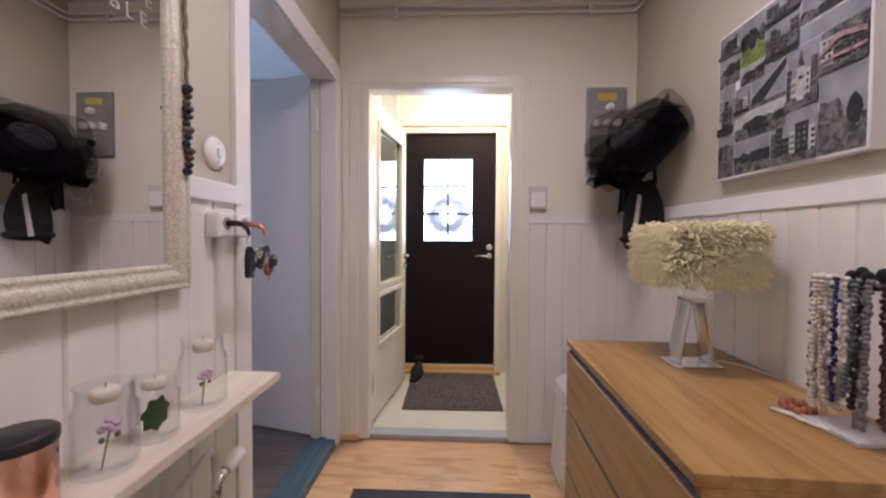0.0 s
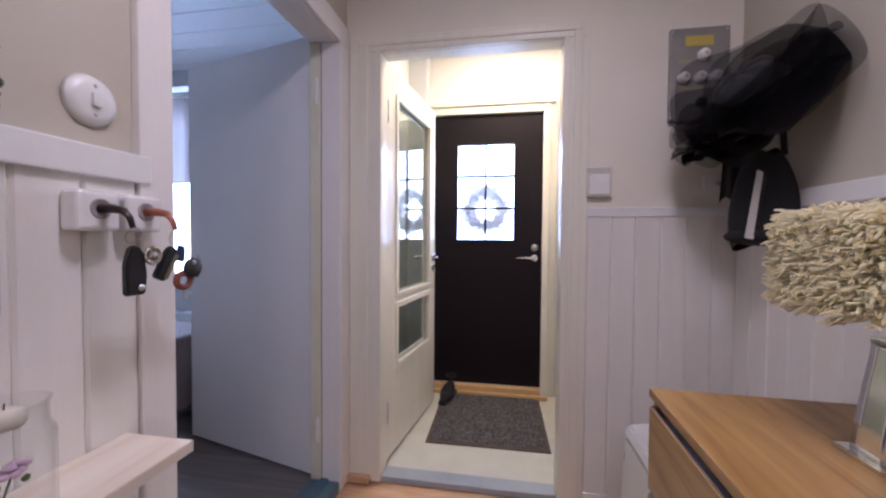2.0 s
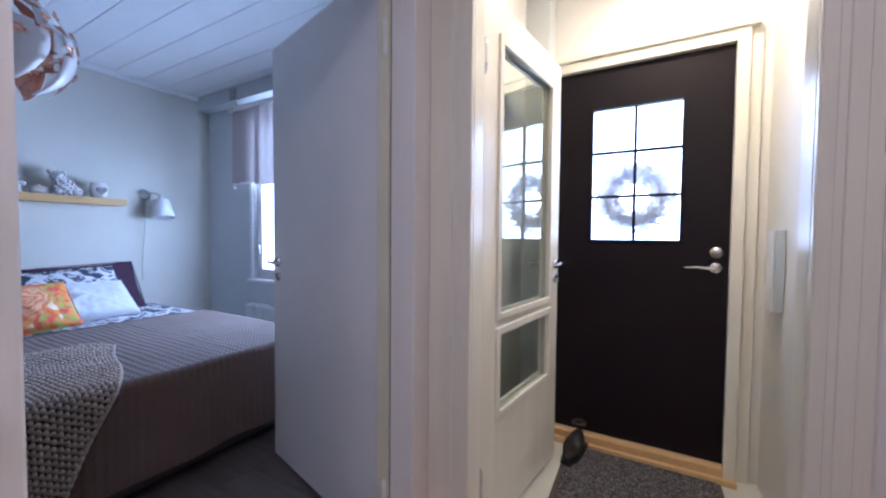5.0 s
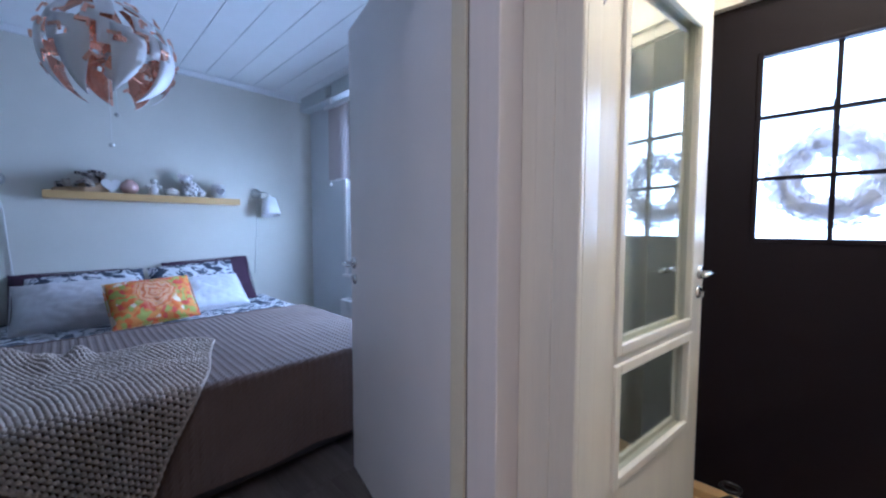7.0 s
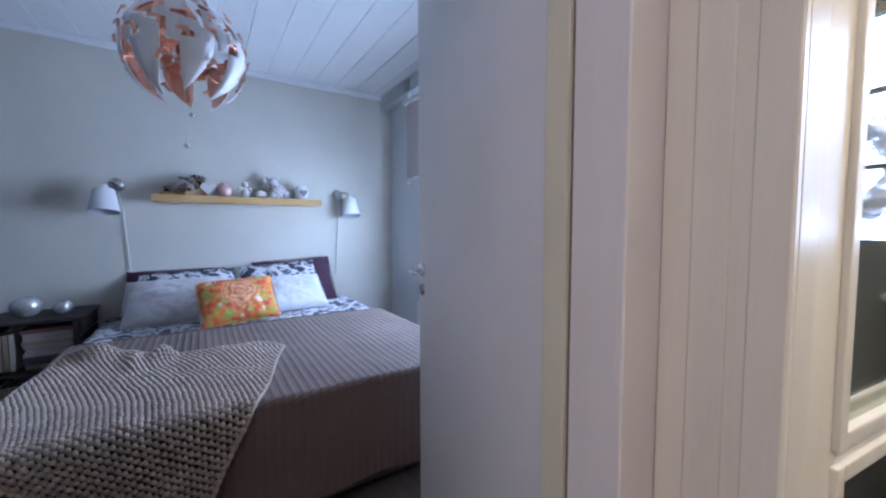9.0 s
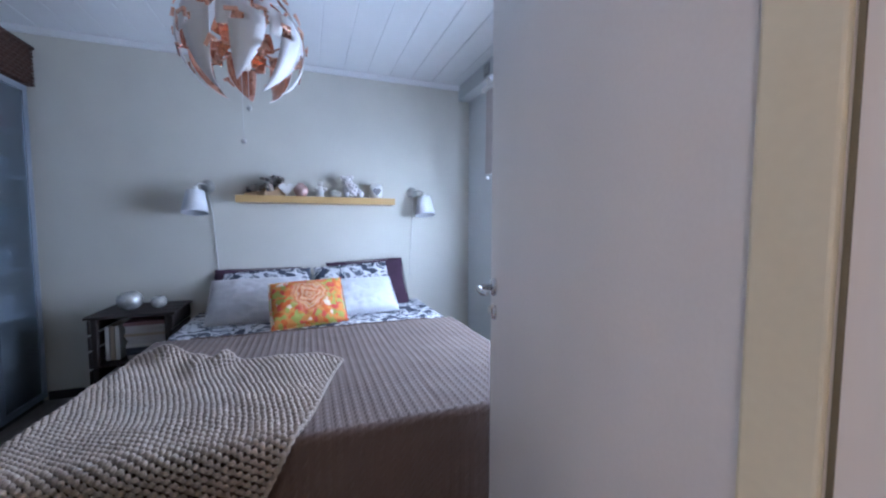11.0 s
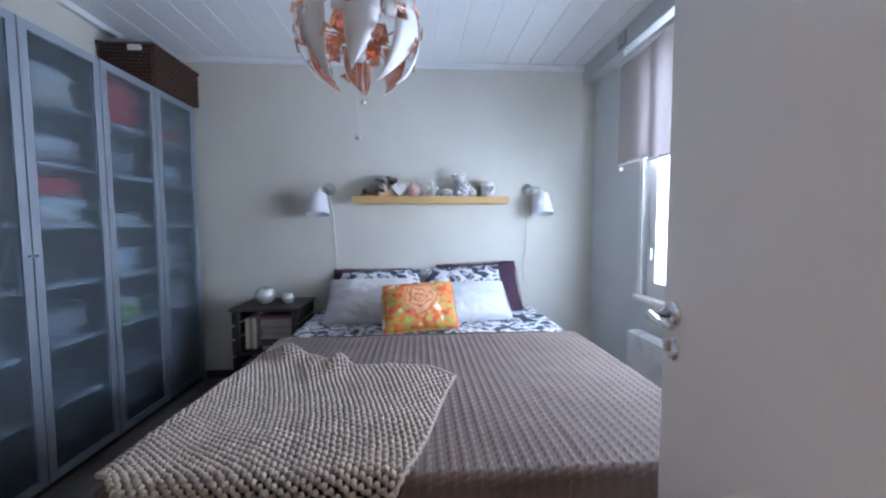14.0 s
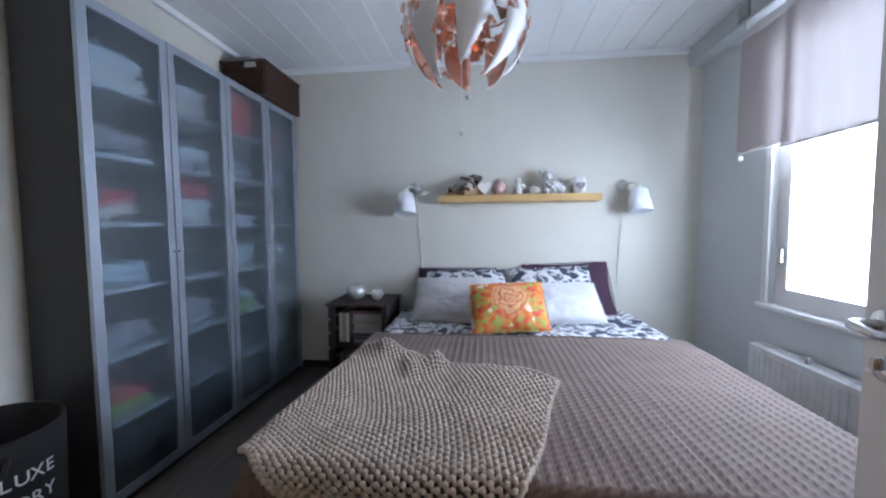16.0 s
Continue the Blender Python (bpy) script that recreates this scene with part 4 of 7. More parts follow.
def pillow(name, m, w, h, t, material, label, crease=0.0, seed=1):
    def side(s):
        def fn(u, v):
            a, b = 2 * u - 1, 2 * v - 1
            k = max(0.0, (1 - abs(a) ** 2.6) * (1 - abs(b) ** 2.6)) ** 0.55
            pin = 1 - 0.07 * (1 - abs(a) ** 2) * abs(b) ** 3 * 0.6
            x, y = a * w / 2 * (1 - 0.05 * (1 - b * b) * abs(a) ** 4), b * h / 2 * (1 - 0.06 * (1 - a * a) * abs(b) ** 4)
            n1 = noise.noise((a * 2.1 + seed, b * 2.3, seed)) * 0.26 + noise.noise((a * 6 + seed, b * 6, seed)) * 0.14 + noise.noise((a * 14 + seed, b * 9, seed)) * 0.06
            return (x, y, s * t / 2 * k * (1 + n1) + s * 0.002)
        return fn
    bm = grid_mesh(side(1), 44, 36)
    b2 = grid_mesh(side(-1), 44, 36)
    me = bpy.data.meshes.new("tmp")
    b2.to_mesh(me)
    b2.free()
    bm.from_mesh(me)
    bpy.data.meshes.remove(me)
    bmesh.ops.recalc_face_normals(bm, faces=bm.faces)
    pl = thing(name, m, label, "pillow", "pillows on the bed")
    part("cover", bm, material, pl)
    part("seam", tube([(s[0] * w / 2 * 0.985, s[1] * h / 2 * 0.985, 0) for s in [(math.copysign(min(1, abs(math.cos(q)) * 1.32), math.cos(q)), math.copysign(min(1, abs(math.sin(q)) * 1.32), math.sin(q))) for q in [2 * math.pi * i / 48 for i in range(48)]]], 0.0035, 6, closed=True), material, pl)
    return pl


def lean(x, y, z, tilt, turn=0.0, roll=0.0):
    """Stands a pillow up on its long edge, leaning back to the wall; its face to the room."""
    return pose(x, y, z, 0, 0, 90 + turn) @ pose(0, 0, 0, tilt, 0, 0) @ pose(0, 0, 0, 0, 0, roll)


pillow("pillow", lean(-3.68, 1.58, 0.705, 62, 0), 0.62, 0.44, 0.12, M["plum"], "dark plum pillow against the wall", seed=3)
pillow("pillow", lean(-3.57, 1.66, 0.71, 55, -2, 3), 0.62, 0.44, 0.13, M["paisley"], "paisley print pillow behind the white one", seed=5)
pillow("pillow", lean(-3.41, 1.595, 0.715, 48, -3, 1), 0.61, 0.37, 0.17, M["pale"], "pale soft pillow in a crumpled white cover", seed=8)
pillow("pillow", lean(-3.68, 2.425, 0.74, 64, 2, 2.5), 0.66, 0.45, 0.11, M["plum"], "dark plum ribbed pillow against the wall", seed=11)
pillow("pillow", lean(-3.58, 2.30, 0.725, 57, 3, 3), 0.60, 0.45, 0.13, M["paisley"], "paisley print pillow behind the white one", seed=14)
pillow("pillow", lean(-3.41, 2.32, 0.70, 42, 5, 1), 0.55, 0.345, 0.17, mat("white_crumpled_cotton", (0.60, 0.61, 0.64), 0.9, var=0.08, scale=7, bump=0.9, fine=45, sheen=0.2), "white crumpled cotton pillow", seed=17)


def floral():
    """Orange cushion print: a big rose in the middle, green leaves and pale strokes around."""
    m, n, l, b = nodes("orange_floral_print")
    tc = n.new("ShaderNodeTexCoord")
    no = n.new("ShaderNodeTexNoise")
    no.inputs["Scale"].default_value, no.inputs["Detail"].default_value = 9, 4
    l.new(tc.outputs["Object"], no.inputs["Vector"])
    mixv = n.new("ShaderNodeMix")
    mixv.data_type = "VECTOR"
    mixv.inputs["Factor"].default_value = 0.10
    l.new(tc.outputs["Object"], mixv.inputs[4]), l.new(no.outputs["Color"], mixv.inputs[5])
    sub = n.new("ShaderNodeVectorMath")
    sub.operation = "MULTIPLY_ADD"
    sub.inputs[1].default_value, sub.inputs[2].default_value = (1, 1, 0), (-0.055, -0.075, 0)
    l.new(mixv.outputs[1], sub.inputs[0])
    ln = n.new("ShaderNodeVectorMath")
    ln.operation = "LENGTH"
    l.new(sub.outputs[0], ln.inputs[0])
    wv = n.new("ShaderNodeTexWave")
    wv.wave_type, wv.rings_direction = "RINGS", "Z"
    wv.inputs["Scale"].default_value, wv.inputs["Distortion"].default_value = 10, 9
    l.new(sub.outputs[0], wv.inputs["Vector"])
    rose = n.new("ShaderNodeValToRGB")
    e = rose.color_ramp.elements
    e[0].color, e[1].color = rgba((0.62, 0.15, 0.03)), rgba((0.72, 0.30, 0.07))
    e.new(0.85).color = rgba((0.80, 0.52, 0.34))
    l.new(wv.outputs[0], rose.inputs[0])
    vo = n.new("ShaderNodeTexVoronoi")
    vo.inputs["Scale"].default_value = 36
    l.new(mixv.outputs[1], vo.inputs["Vector"])
    leaf = n.new("ShaderNodeValToRGB")
    leaf.color_ramp.interpolation = "CONSTANT"
    e = leaf.color_ramp.elements
    e[0].color, e[1].color, e[1].position = rgba((0.68, 0.27, 0.06)), rgba((0.40, 0.40, 0.08)), 0.32
    for p, c in ((0.46, (0.70, 0.16, 0.03)), (0.66, (0.42, 0.41, 0.08)), (0.76, (0.80, 0.68, 0.52)), (0.83, (0.66, 0.10, 0.06))):
        e.new(p).color = rgba(c)
    sep = n.new("ShaderNodeSeparateColor")
    l.new(vo.outputs["Color"], sep.inputs[0]), l.new(sep.outputs[0], leaf.inputs[0])
    cut = n.new("ShaderNodeMapRange")
    cut.inputs["From Min"].default_value, cut.inputs["From Max"].default_value = 0.085, 0.12
    l.new(ln.outputs["Value"], cut.inputs[0])
    mx = n.new("ShaderNodeMix")
    mx.data_type = "RGBA"
    l.new(cut.outputs[0], mx.inputs["Factor"]), l.new(rose.outputs[0], mx.inputs[6]), l.new(leaf.outputs[0], mx.inputs[7])
    l.new(mx.outputs[2], b.inputs["Base Color"])
    b.inputs["Roughness"].default_value = 0.8
    return m


pillow("cushion", lean(-3.10, 1.94, 0.735, 50, 4, 2.5), 0.47, 0.34, 0.13, floral(), "orange cushion with a rose and green leaf print", seed=21)


# wardrobes with frosted glass doors
WF, WD, WZ = 0.27, 0.30, 2.135
XS = [-2.085, -2.495, -2.905, -3.315, -3.735]


def wardrobe(xa, xb, label):
    """A tall unit from xa (nearer the door) to xb with two framed glass doors."""
    w = thing("wardrobe", pose((xa + xb) / 2, WF, FB), label, "wardrobe", "wardrobes along the wall")
    hw, top = abs(xb - xa) / 2 - 0.002, WZ - FB
    bm = bmesh.new()
    for s in (-1, 1):
        add_box(bm, s * hw, s * (hw - 0.018), -WD, -0.022, 0, top, bevel=0.0015, seg=1)
    add_box(bm, -hw + 0.0185, hw - 0.0185, -WD, -0.022, top - 0.018, top)
    add_box(bm, -hw + 0.0185, hw - 0.0185, -WD + 0.001, -WD + 0.006, 0.06, top - 0.0185)
    add_box(bm, -hw + 0.0185, hw - 0.0185, -WD + 0.01, -0.03, 0.0, 0.065)
    add_box(bm, -0.009, 0.009, -WD + 0.0065, -0.03, 0.0655, top - 0.0185)
    part("body", bm, M["blackbrown"], w)
    for k in range(1, 7):
        z = 0.066 + k * (top - 0.09) / 7
        for s in (-1, 1):
            part("shelf", box(s * 0.0095, s * (hw - 0.019), -WD + 0.007, -0.04, z - 0.009, z + 0.009), mat_shelf, w)
    for s in (-1, 1):
        a, b = s * 0.003, s * (hw - 0.001)
        a, b = min(a, b), max(a, b)
        bm = bmesh.new()
        f = 0.040
        box_panel(bm, 0, a, b, 0.045, top - 0.004, a + f, b - f, 0.045 + f, top - 0.004 - f, -0.020, 0.0)
        d = part("door", bm, M["alu"], w, "aluminium framed glass door")
        p = part("pane", box(a + f - 0.001, b - f + 0.001, -0.012, -0.008, 0.045 + f - 0.001, top - 0.003 - f), M["frost"], d, "frosted bluish glass pane")
        p.visible_shadow = False
        part("handle", box(s * 0.006, s * 0.024, 0.0005, 0.016, 1.075, 1.085, bevel=0.002, seg=1), M["steel"], d)
    return w


mat_shelf = mat("pale_shelf_edge", (0.42, 0.44, 0.47), 0.5, var=0.05, bump=0.03)
wardrobe(XS[0], XS[2], "black-brown wardrobe with frosted glass doors and clothes")
wardrobe(XS[2], XS[4], "black-brown wardrobe with frosted glass doors beside the wall")

rnd = random.Random(12)
CLOTHS = [mat("cloth_%d" % i, c, 0.9, var=0.2, scale=10, bump=0.5, fine=120, sheen=0.1) for i, c in enumerate(((0.74, 0.70, 0.62), (0.60, 0.50, 0.42), (0.75, 0.76, 0.78), (0.30, 0.31, 0.34), (0.62, 0.05, 0.06), (0.10, 0.36, 0.42), (0.25, 0.46, 0.06), (0.05, 0.05, 0.07), (0.42, 0.36, 0.38), (0.58, 0.66, 0.70)))]
CNAMES = ["cream", "beige", "white", "grey", "red", "teal", "green", "black", "mauve", "pale blue"]


def stack(x, z, w, n, cols, h=0.03, slope=0.0):
    """A pile of folded clothes on a shelf, each piece a soft slab."""
    st = thing("folded_clothes", pose(x, 0.10, z, 0, slope, rnd.uniform(-3, 3)), "folded %s clothes on a wardrobe shelf" % CNAMES[cols[0]], "clothes", "clothes in the wardrobes")
    zz = 0.0
    for k in range(n):
        ww, hh = w * rnd.uniform(0.82, 1.0), h * rnd.uniform(0.8, 1.3)
        def fn(u, v, s, ww=ww, hh=hh, zz=zz, sd=rnd.random() * 9):
            a, b = 2 * u - 1, 2 * v - 1
            q = (1 - abs(a) ** 4) * (1 - abs(b) ** 4)
            return (a * ww / 2, b * 0.105, zz + hh / 2 + s * hh / 2 * max(0, q) ** 0.3 + 0.030 * q * noise.noise((a * 2.0 + sd, b * 2, sd)))
        bm = grid_mesh(lambda u, v: fn(u, v, 1), 12, 8)
        b2 = grid_mesh(lambda u, v: fn(u, v, -1), 12, 8)
        me = bpy.data.meshes.new("tmp")
        b2.to_mesh(me)
        b2.free()
        bm.from_mesh(me)
        bpy.data.meshes.remove(me)
        part("garment", bm, CLOTHS[cols[k % len(cols)]], st)
        zz += hh
    return st


SH = [FB + 0.066 + 0.009 + k * (WZ - FB - 0.09) / 7 for k in range(7)]
SH[0] -= 0.008
PILES = {  # door: shelf from the floor -> pieces, colours, thickness
    0: {0: (2, (7, 3), 0.05), 1: (3, (6, 4), 0.02), 2: (3, (3, 8), 0.025), 3: (4, (9, 9, 2), 0.03), 4: (4, (0, 4, 3), 0.035), 5: (4, (3, 8, 2), 0.028), 6: (4, (0, 2, 1), 0.04)},
    1: {0: (2, (7, 3), 0.05), 1: (2, (7, 2), 0.03), 2: (3, (3, 8), 0.03), 3: (2, (7, 3), 0.03), 4: (5, (0, 9, 4), 0.036), 5: (3, (8, 2, 3), 0.035), 6: (3, (1, 2), 0.04)},
    2: {0: (3, (3, 7), 0.04), 1: (2, (7,), 0.03), 2: (3, (6, 2, 3), 0.03), 3: (3, (9, 9), 0.03), 4: (2, (2, 7), 0.026), 5: (4, (3, 8), 0.03), 6: (4, (4, 4), 0.05)},
    3: {0: (3, (7, 3), 0.04), 1: (3, (3, 8), 0.03), 2: (3, (8, 3), 0.03), 3: (4, (3, 9), 0.028), 4: (3, (5, 7), 0.03), 5: (3, (3, 9), 0.03), 6: (3, (4, 3), 0.04)},
}
for dd, shelves in PILES.items():
    for k, (n, cols, h) in shelves.items():
        lean_ = (-6, 0, 5, -3, 7)[(dd * 2 + k) % 5]
        stack((XS[dd] + XS[dd + 1]) / 2 + rnd.uniform(-0.015, 0.015), SH[k] + 0.001 + 0.15 * math.sin(radians(abs(lean_))), 0.32 - 0.07 * ((dd + k) % 3 == 1), (n + 1) // 2, cols, h * 2.0, lean_)

# wicker chest on top
chest = thing("wicker_basket", pose(-3.53, 0.128, WZ + 0.002), "dark brown wicker storage basket on the wardrobe", "basket")
part("body", box(-0.24, 0.24, -0.16, 0.16, 0, 0.245, bevel=0.012), M["wicker"], chest)
for k in range(11):
    z = 0.012 + k * 0.0225
    bm = bmesh.new()
    for fx in range(2):
        pts = []
        for i in range(41):
            s = i / 40
            if fx == 0:
                pts.append((0.24 + 0.004 * math.sin(i * 1.57 + k * math.pi), -0.155 + 0.31 * s, z))
            else:
                pts.append((-0.235 + 0.47 * s, 0.16 + 0.004 * math.sin(i * 1.57 + k * math.pi), z))
        add_tube(bm, pts, 0.0085, 5)
    part("weave_strand", bm, M["wicker"], chest)
part("rim", tube([(-0.24, -0.16, 0.25), (0.24, -0.16, 0.25), (0.24, 0.16, 0.25), (-0.24, 0.16, 0.25)], 0.013, 8, closed=True), M["wicker"], chest)
part("label_plate", box(0.244, 0.254, 0.02, 0.10, 0.205, 0.238, bevel=0.002), M["plastic"], chest, "small white label")

# made-up soft shape in place of an unidentified grey lump
bl = thing("folded_blanket", pose(-3.50, 0.10, WZ + 0.248), "grey folded blanket lying in the open wicker basket", "blanket")
part("cloth", grid_mesh(lambda u, v: (-0.20 + 0.42 * u, -0.12 + 0.22 * v, 0.004 + 0.085 * (math.sin(u * math.pi) * math.sin(v * math.pi)) ** 0.5 * (0.7 + 0.3 * u) + 0.012 * noise.noise((u * 5, v * 5, 3))), 30, 20), mat("grey_lump_cloth", (0.22, 0.22, 0.23), 0.95, var=0.2, scale=12, bump=0.5, fine=200, sheen=0.2), bl)

# bedside crates
ns = thing("nightstand", pose(-3.56, 0.885, FB), "dark bedside table of two stacked wooden crates", "nightstand")
cratewood = mat("dark_stained_crate", (0.036, 0.026, 0.022), 0.65, var=0.4, scale=8, bump=0.5, fine=60, stretch=(1, 1, 3))
for lvl in (0, 1):
    z = lvl * 0.315
    for sx in (-1, 1):
        for k in range(3):
            part("slat", box(-0.20, 0.20, sx * 0.205, sx * 0.221, z + 0.015 + k * 0.10, z + 0.10 + k * 0.10, bevel=0.003, seg=1), cratewood, ns)
    for sx in (-1, 1):
        part("post", box(0.165, 0.195, sx * 0.175, sx * 0.2045, z + 0.012, z + 0.308, bevel=0.003, seg=1), cratewood, ns)
    for k in range(4):
        part("board", box(-0.20 + k * 0.10, -0.105 + k * 0.10, -0.222, 0.222, z, z + 0.012, bevel=0.002, seg=1), cratewood, ns)
for k in range(4):
    part("board", box(-0.215 + k * 0.108, -0.113 + k * 0.108, -0.235, 0.235, 0.622, 0.64, bevel=0.003, seg=1), cratewood, ns)
bookc = [mat("book_%d" % i, c, 0.6, var=0.1, bump=0.1) for i, c in enumerate(((0.70, 0.67, 0.60), (0.35, 0.33, 0.34), (0.60, 0.56, 0.52), (0.10, 0.11, 0.14), (0.75, 0.73, 0.70), (0.30, 0.16, 0.17), (0.50, 0.40, 0.28)))]
paper = mat("book_paper", (0.62, 0.58, 0.50), 0.9, var=0.1, bump=0.3, stretch=(1, 1, 20))


def book(m, w, d, t, k, label):
    b = thing("book", m, label, "book", "books in the bedside crates")
    part("cover", add_box(add_box(box(-d / 2, d / 2, -w / 2, w / 2, 0, 0.003), -d / 2, d / 2, -w / 2, w / 2, t - 0.003, t), d / 2 - 0.003, d / 2, -w / 2, w / 2, 0.0031, t - 0.0031), bookc[k], b)
    part("pages", box(-d / 2 + 0.004, d / 2 - 0.0035, -w / 2 + 0.004, w / 2 - 0.004, 0.0035, t - 0.0035), paper, b)
    return b


rnd = random.Random(7)
for lvl, base in ((0, 0.0125), (1, 0.3275)):
    zz = FB + base
    for k in range(10 if lvl else 6):
        t = rnd.uniform(0.018, 0.030)
        book(pose(-3.54 + rnd.uniform(-0.01, 0.02), 0.93 + rnd.uniform(-0.01, 0.01), zz, 0, 0, rnd.uniform(-6, 6)), 0.22, 0.17, t, rnd.randrange(7), "book lying in a stack in the crate")
        zz += t + 0.0005
    for k in range(3):
        book(pose(-3.53, 0.735 + k * 0.026, FB + base + 0.115, 90, 0, 0), 0.22, 0.16, 0.022, (4, 6, 0)[k], "book standing upright in the crate")
for y, r in ((0.825, 0.072), (0.985, 0.048)):
    v = thing("candle_holder", pose(-3.53, y, FB + 0.641), "round mercury glass tealight holder", "candle holder", "candle holders on the bedside table")
    part("bowl", lathe([(0, 0), (r * 0.45, 0), (r * 0.78, r * 0.25), (r * 0.97, r * 0.62), (r, r * 0.95), (r * 0.88, r * 1.32), (r * 0.62, r * 1.58), (r * 0.50, r * 1.64), (r * 0.46, r * 1.60), (r * 0.8, r * 1.3), (r * 0.92, r * 0.9), (r * 0.5, r * 0.1), (0, r * 0.1)], 28), mat("silvered_glass", (0.68, 0.68, 0.65), 0.2, 0.55, var=0.3, scale=40, bump=0.2), v)

# wall shelf with ornaments
SZ = 1.466
shelf = thing("wall_shelf", pose(0, 0, 0), "birch floating wall shelf above the bed", "shelf")
part("board", box(BW + 0.001, -3.59, 1.455, 2.64, SZ - 0.052, SZ, bevel=0.002), M["shelfwood"], shelf)
white_c = M["porcelain"]
OX = -3.68
SHK = 0.93  # along-wall spacing


def ornament(name, y, label, cat, m=None):
    return thing(name, (m or pose(OX, y, SZ + 0.0005)), label, cat, "ornaments on the wall shelf")


zebra = ramp_mat("striped_hide", [(0.0, (0.02, 0.015, 0.014)), (0.47, (0.03, 0.02, 0.02)), (0.52, (0.58, 0.50, 0.43)), (1.0, (0.70, 0.64, 0.58))], scale=16, rough=0.6, stretch=(1, 3, 1), distortion=1.0)
cork = mat("cork_sole", (0.40, 0.26, 0.14), 0.8, var=0.2, bump=0.4)
def sandal(m):
    """A small wedge sandal: cork sole, two bands over the toes, a heel cup and an ankle strap."""
    sh = ornament("shoe", 0, "small striped wedge sandal standing on the shelf", "shoe", m)
    part("sole", prism([(-0.088, 0), (0.082, 0), (0.092, 0.012), (0.085, 0.022), (0.03, 0.028), (-0.04, 0.058), (-0.092, 0.062)], -0.032, 0.032, "y", 0.004), cork, sh, "cork wedge sole")
    for x, z, h in ((0.060, 0.024, 0.036), (0.028, 0.030, 0.048)):
        bm = grid_mesh(lambda u, v: (x + (v - 0.5) * 0.030, 0.034 * math.cos(u * math.pi), z + h * math.sin(u * math.pi) - 0.004 * v), 14, 3)
        bmesh.ops.solidify(bm, geom=bm.faces[:], thickness=0.004)
        part("toe_band", bm, zebra, sh)
    bm = grid_mesh(lambda u, v: (-0.055 - 0.034 * math.sin(u * math.pi), 0.032 * math.cos(u * math.pi), 0.058 + v * (0.030 + 0.020 * math.sin(u * math.pi))), 14, 4)
    bmesh.ops.solidify(bm, geom=bm.faces[:], thickness=0.004)
    part("heel_cup", bm, zebra, sh)
    part("strap", tube([(-0.052 + 0.036 * math.cos(q), 0.031 * math.sin(q), 0.112 + 0.006 * math.cos(q)) for q in [i2 * math.pi / 8 for i2 in range(16)]], 0.008, 6, closed=True), zebra, sh, "dark ankle strap")
    return sh


sandal(pose(OX - 0.02, 1.60, SZ + 0.0005, 0, 0, -80) @ Matrix.Scale(1.15, 4))
sandal(pose(OX + 0.0, 1.69, SZ + 0.0005, 0, 0, -38) @ Matrix.Scale(1.3, 4))
heart = ornament("heart_ornament", 1.80, "small white ceramic heart", "ornament")
hp = [(0.055 * math.sin(q) ** 3, 0.052 + 0.0035 * (13 * math.cos(q) - 5 * math.cos(2 * q) - 2 * math.cos(3 * q) - math.cos(4 * q))) for q in [2 * math.pi * i / 36 for i in range(36)]]
part("heart", prism([(y, z + 0.008) for y, z in hp], -0.018, 0.018, "x", 0.002), white_c, heart)
vs_ = ornament("vase", 1.905, "round rose-gold ceramic vase", "vase")
part("body", lathe([(0, 0), (0.03, 0), (0.052, 0.03), (0.055, 0.055), (0.045, 0.085), (0.022, 0.098), (0.026, 0.108), (0.020, 0.108), (0.016, 0.095), (0, 0.09)], 24), mat("rose_gold_glaze", (0.62, 0.42, 0.38), 0.22, 0.25, var=0.2, scale=30), vs_)
cher = ornament("figurine", 2.05, "small white plaster cherub figurine", "figurine")
bm = lathe([(0, 0), (0.036, 0), (0.036, 0.012), (0.026, 0.018), (0.030, 0.05), (0.022, 0.075), (0.012, 0.088), (0, 0.09)], 18)
add_ball(bm, (0, 0, 0.107), 0.022, 12, 9)
add_ball(bm, (0.01, 0.03, 0.066), 0.018, 10, 7, (0.5, 1.3, 0.8))
add_ball(bm, (0.01, -0.03, 0.066), 0.018, 10, 7, (0.5, 1.3, 0.8))
bmesh.ops.delete(bm, geom=[f for f in bm.faces if f.calc_area() < 1e-12], context="FACES")
part("figure", bm, mat("plaster", (0.66, 0.64, 0.60), 0.7, var=0.1, bump=0.3), cher)
bx = ornament("trinket_box", 2.165, "small oval cream trinket box", "box")
part("body", lathe([(0, 0), (0.036, 0), (0.042, 0.012), (0.042, 0.035), (0, 0.036)], 20, Matrix.Diagonal((0.8, 1.2, 1, 1))), mat("cream_ceramic", (0.60, 0.56, 0.50), 0.4, var=0.1), bx)
part("lid", lathe([(0.043, 0.0365), (0.042, 0.044), (0.025, 0.056), (0.008, 0.060), (0.006, 0.068), (0, 0.07)], 20, Matrix.Diagonal((0.8, 1.2, 1, 1))), mat("cream_ceramic_lid", (0.64, 0.60, 0.54), 0.4, var=0.1), bx)
bear = ornament("rose_bear", 2.285, "seated ornament bear covered in white rose buds", "ornament")
bm = bmesh.new()
rnd = random.Random(5)
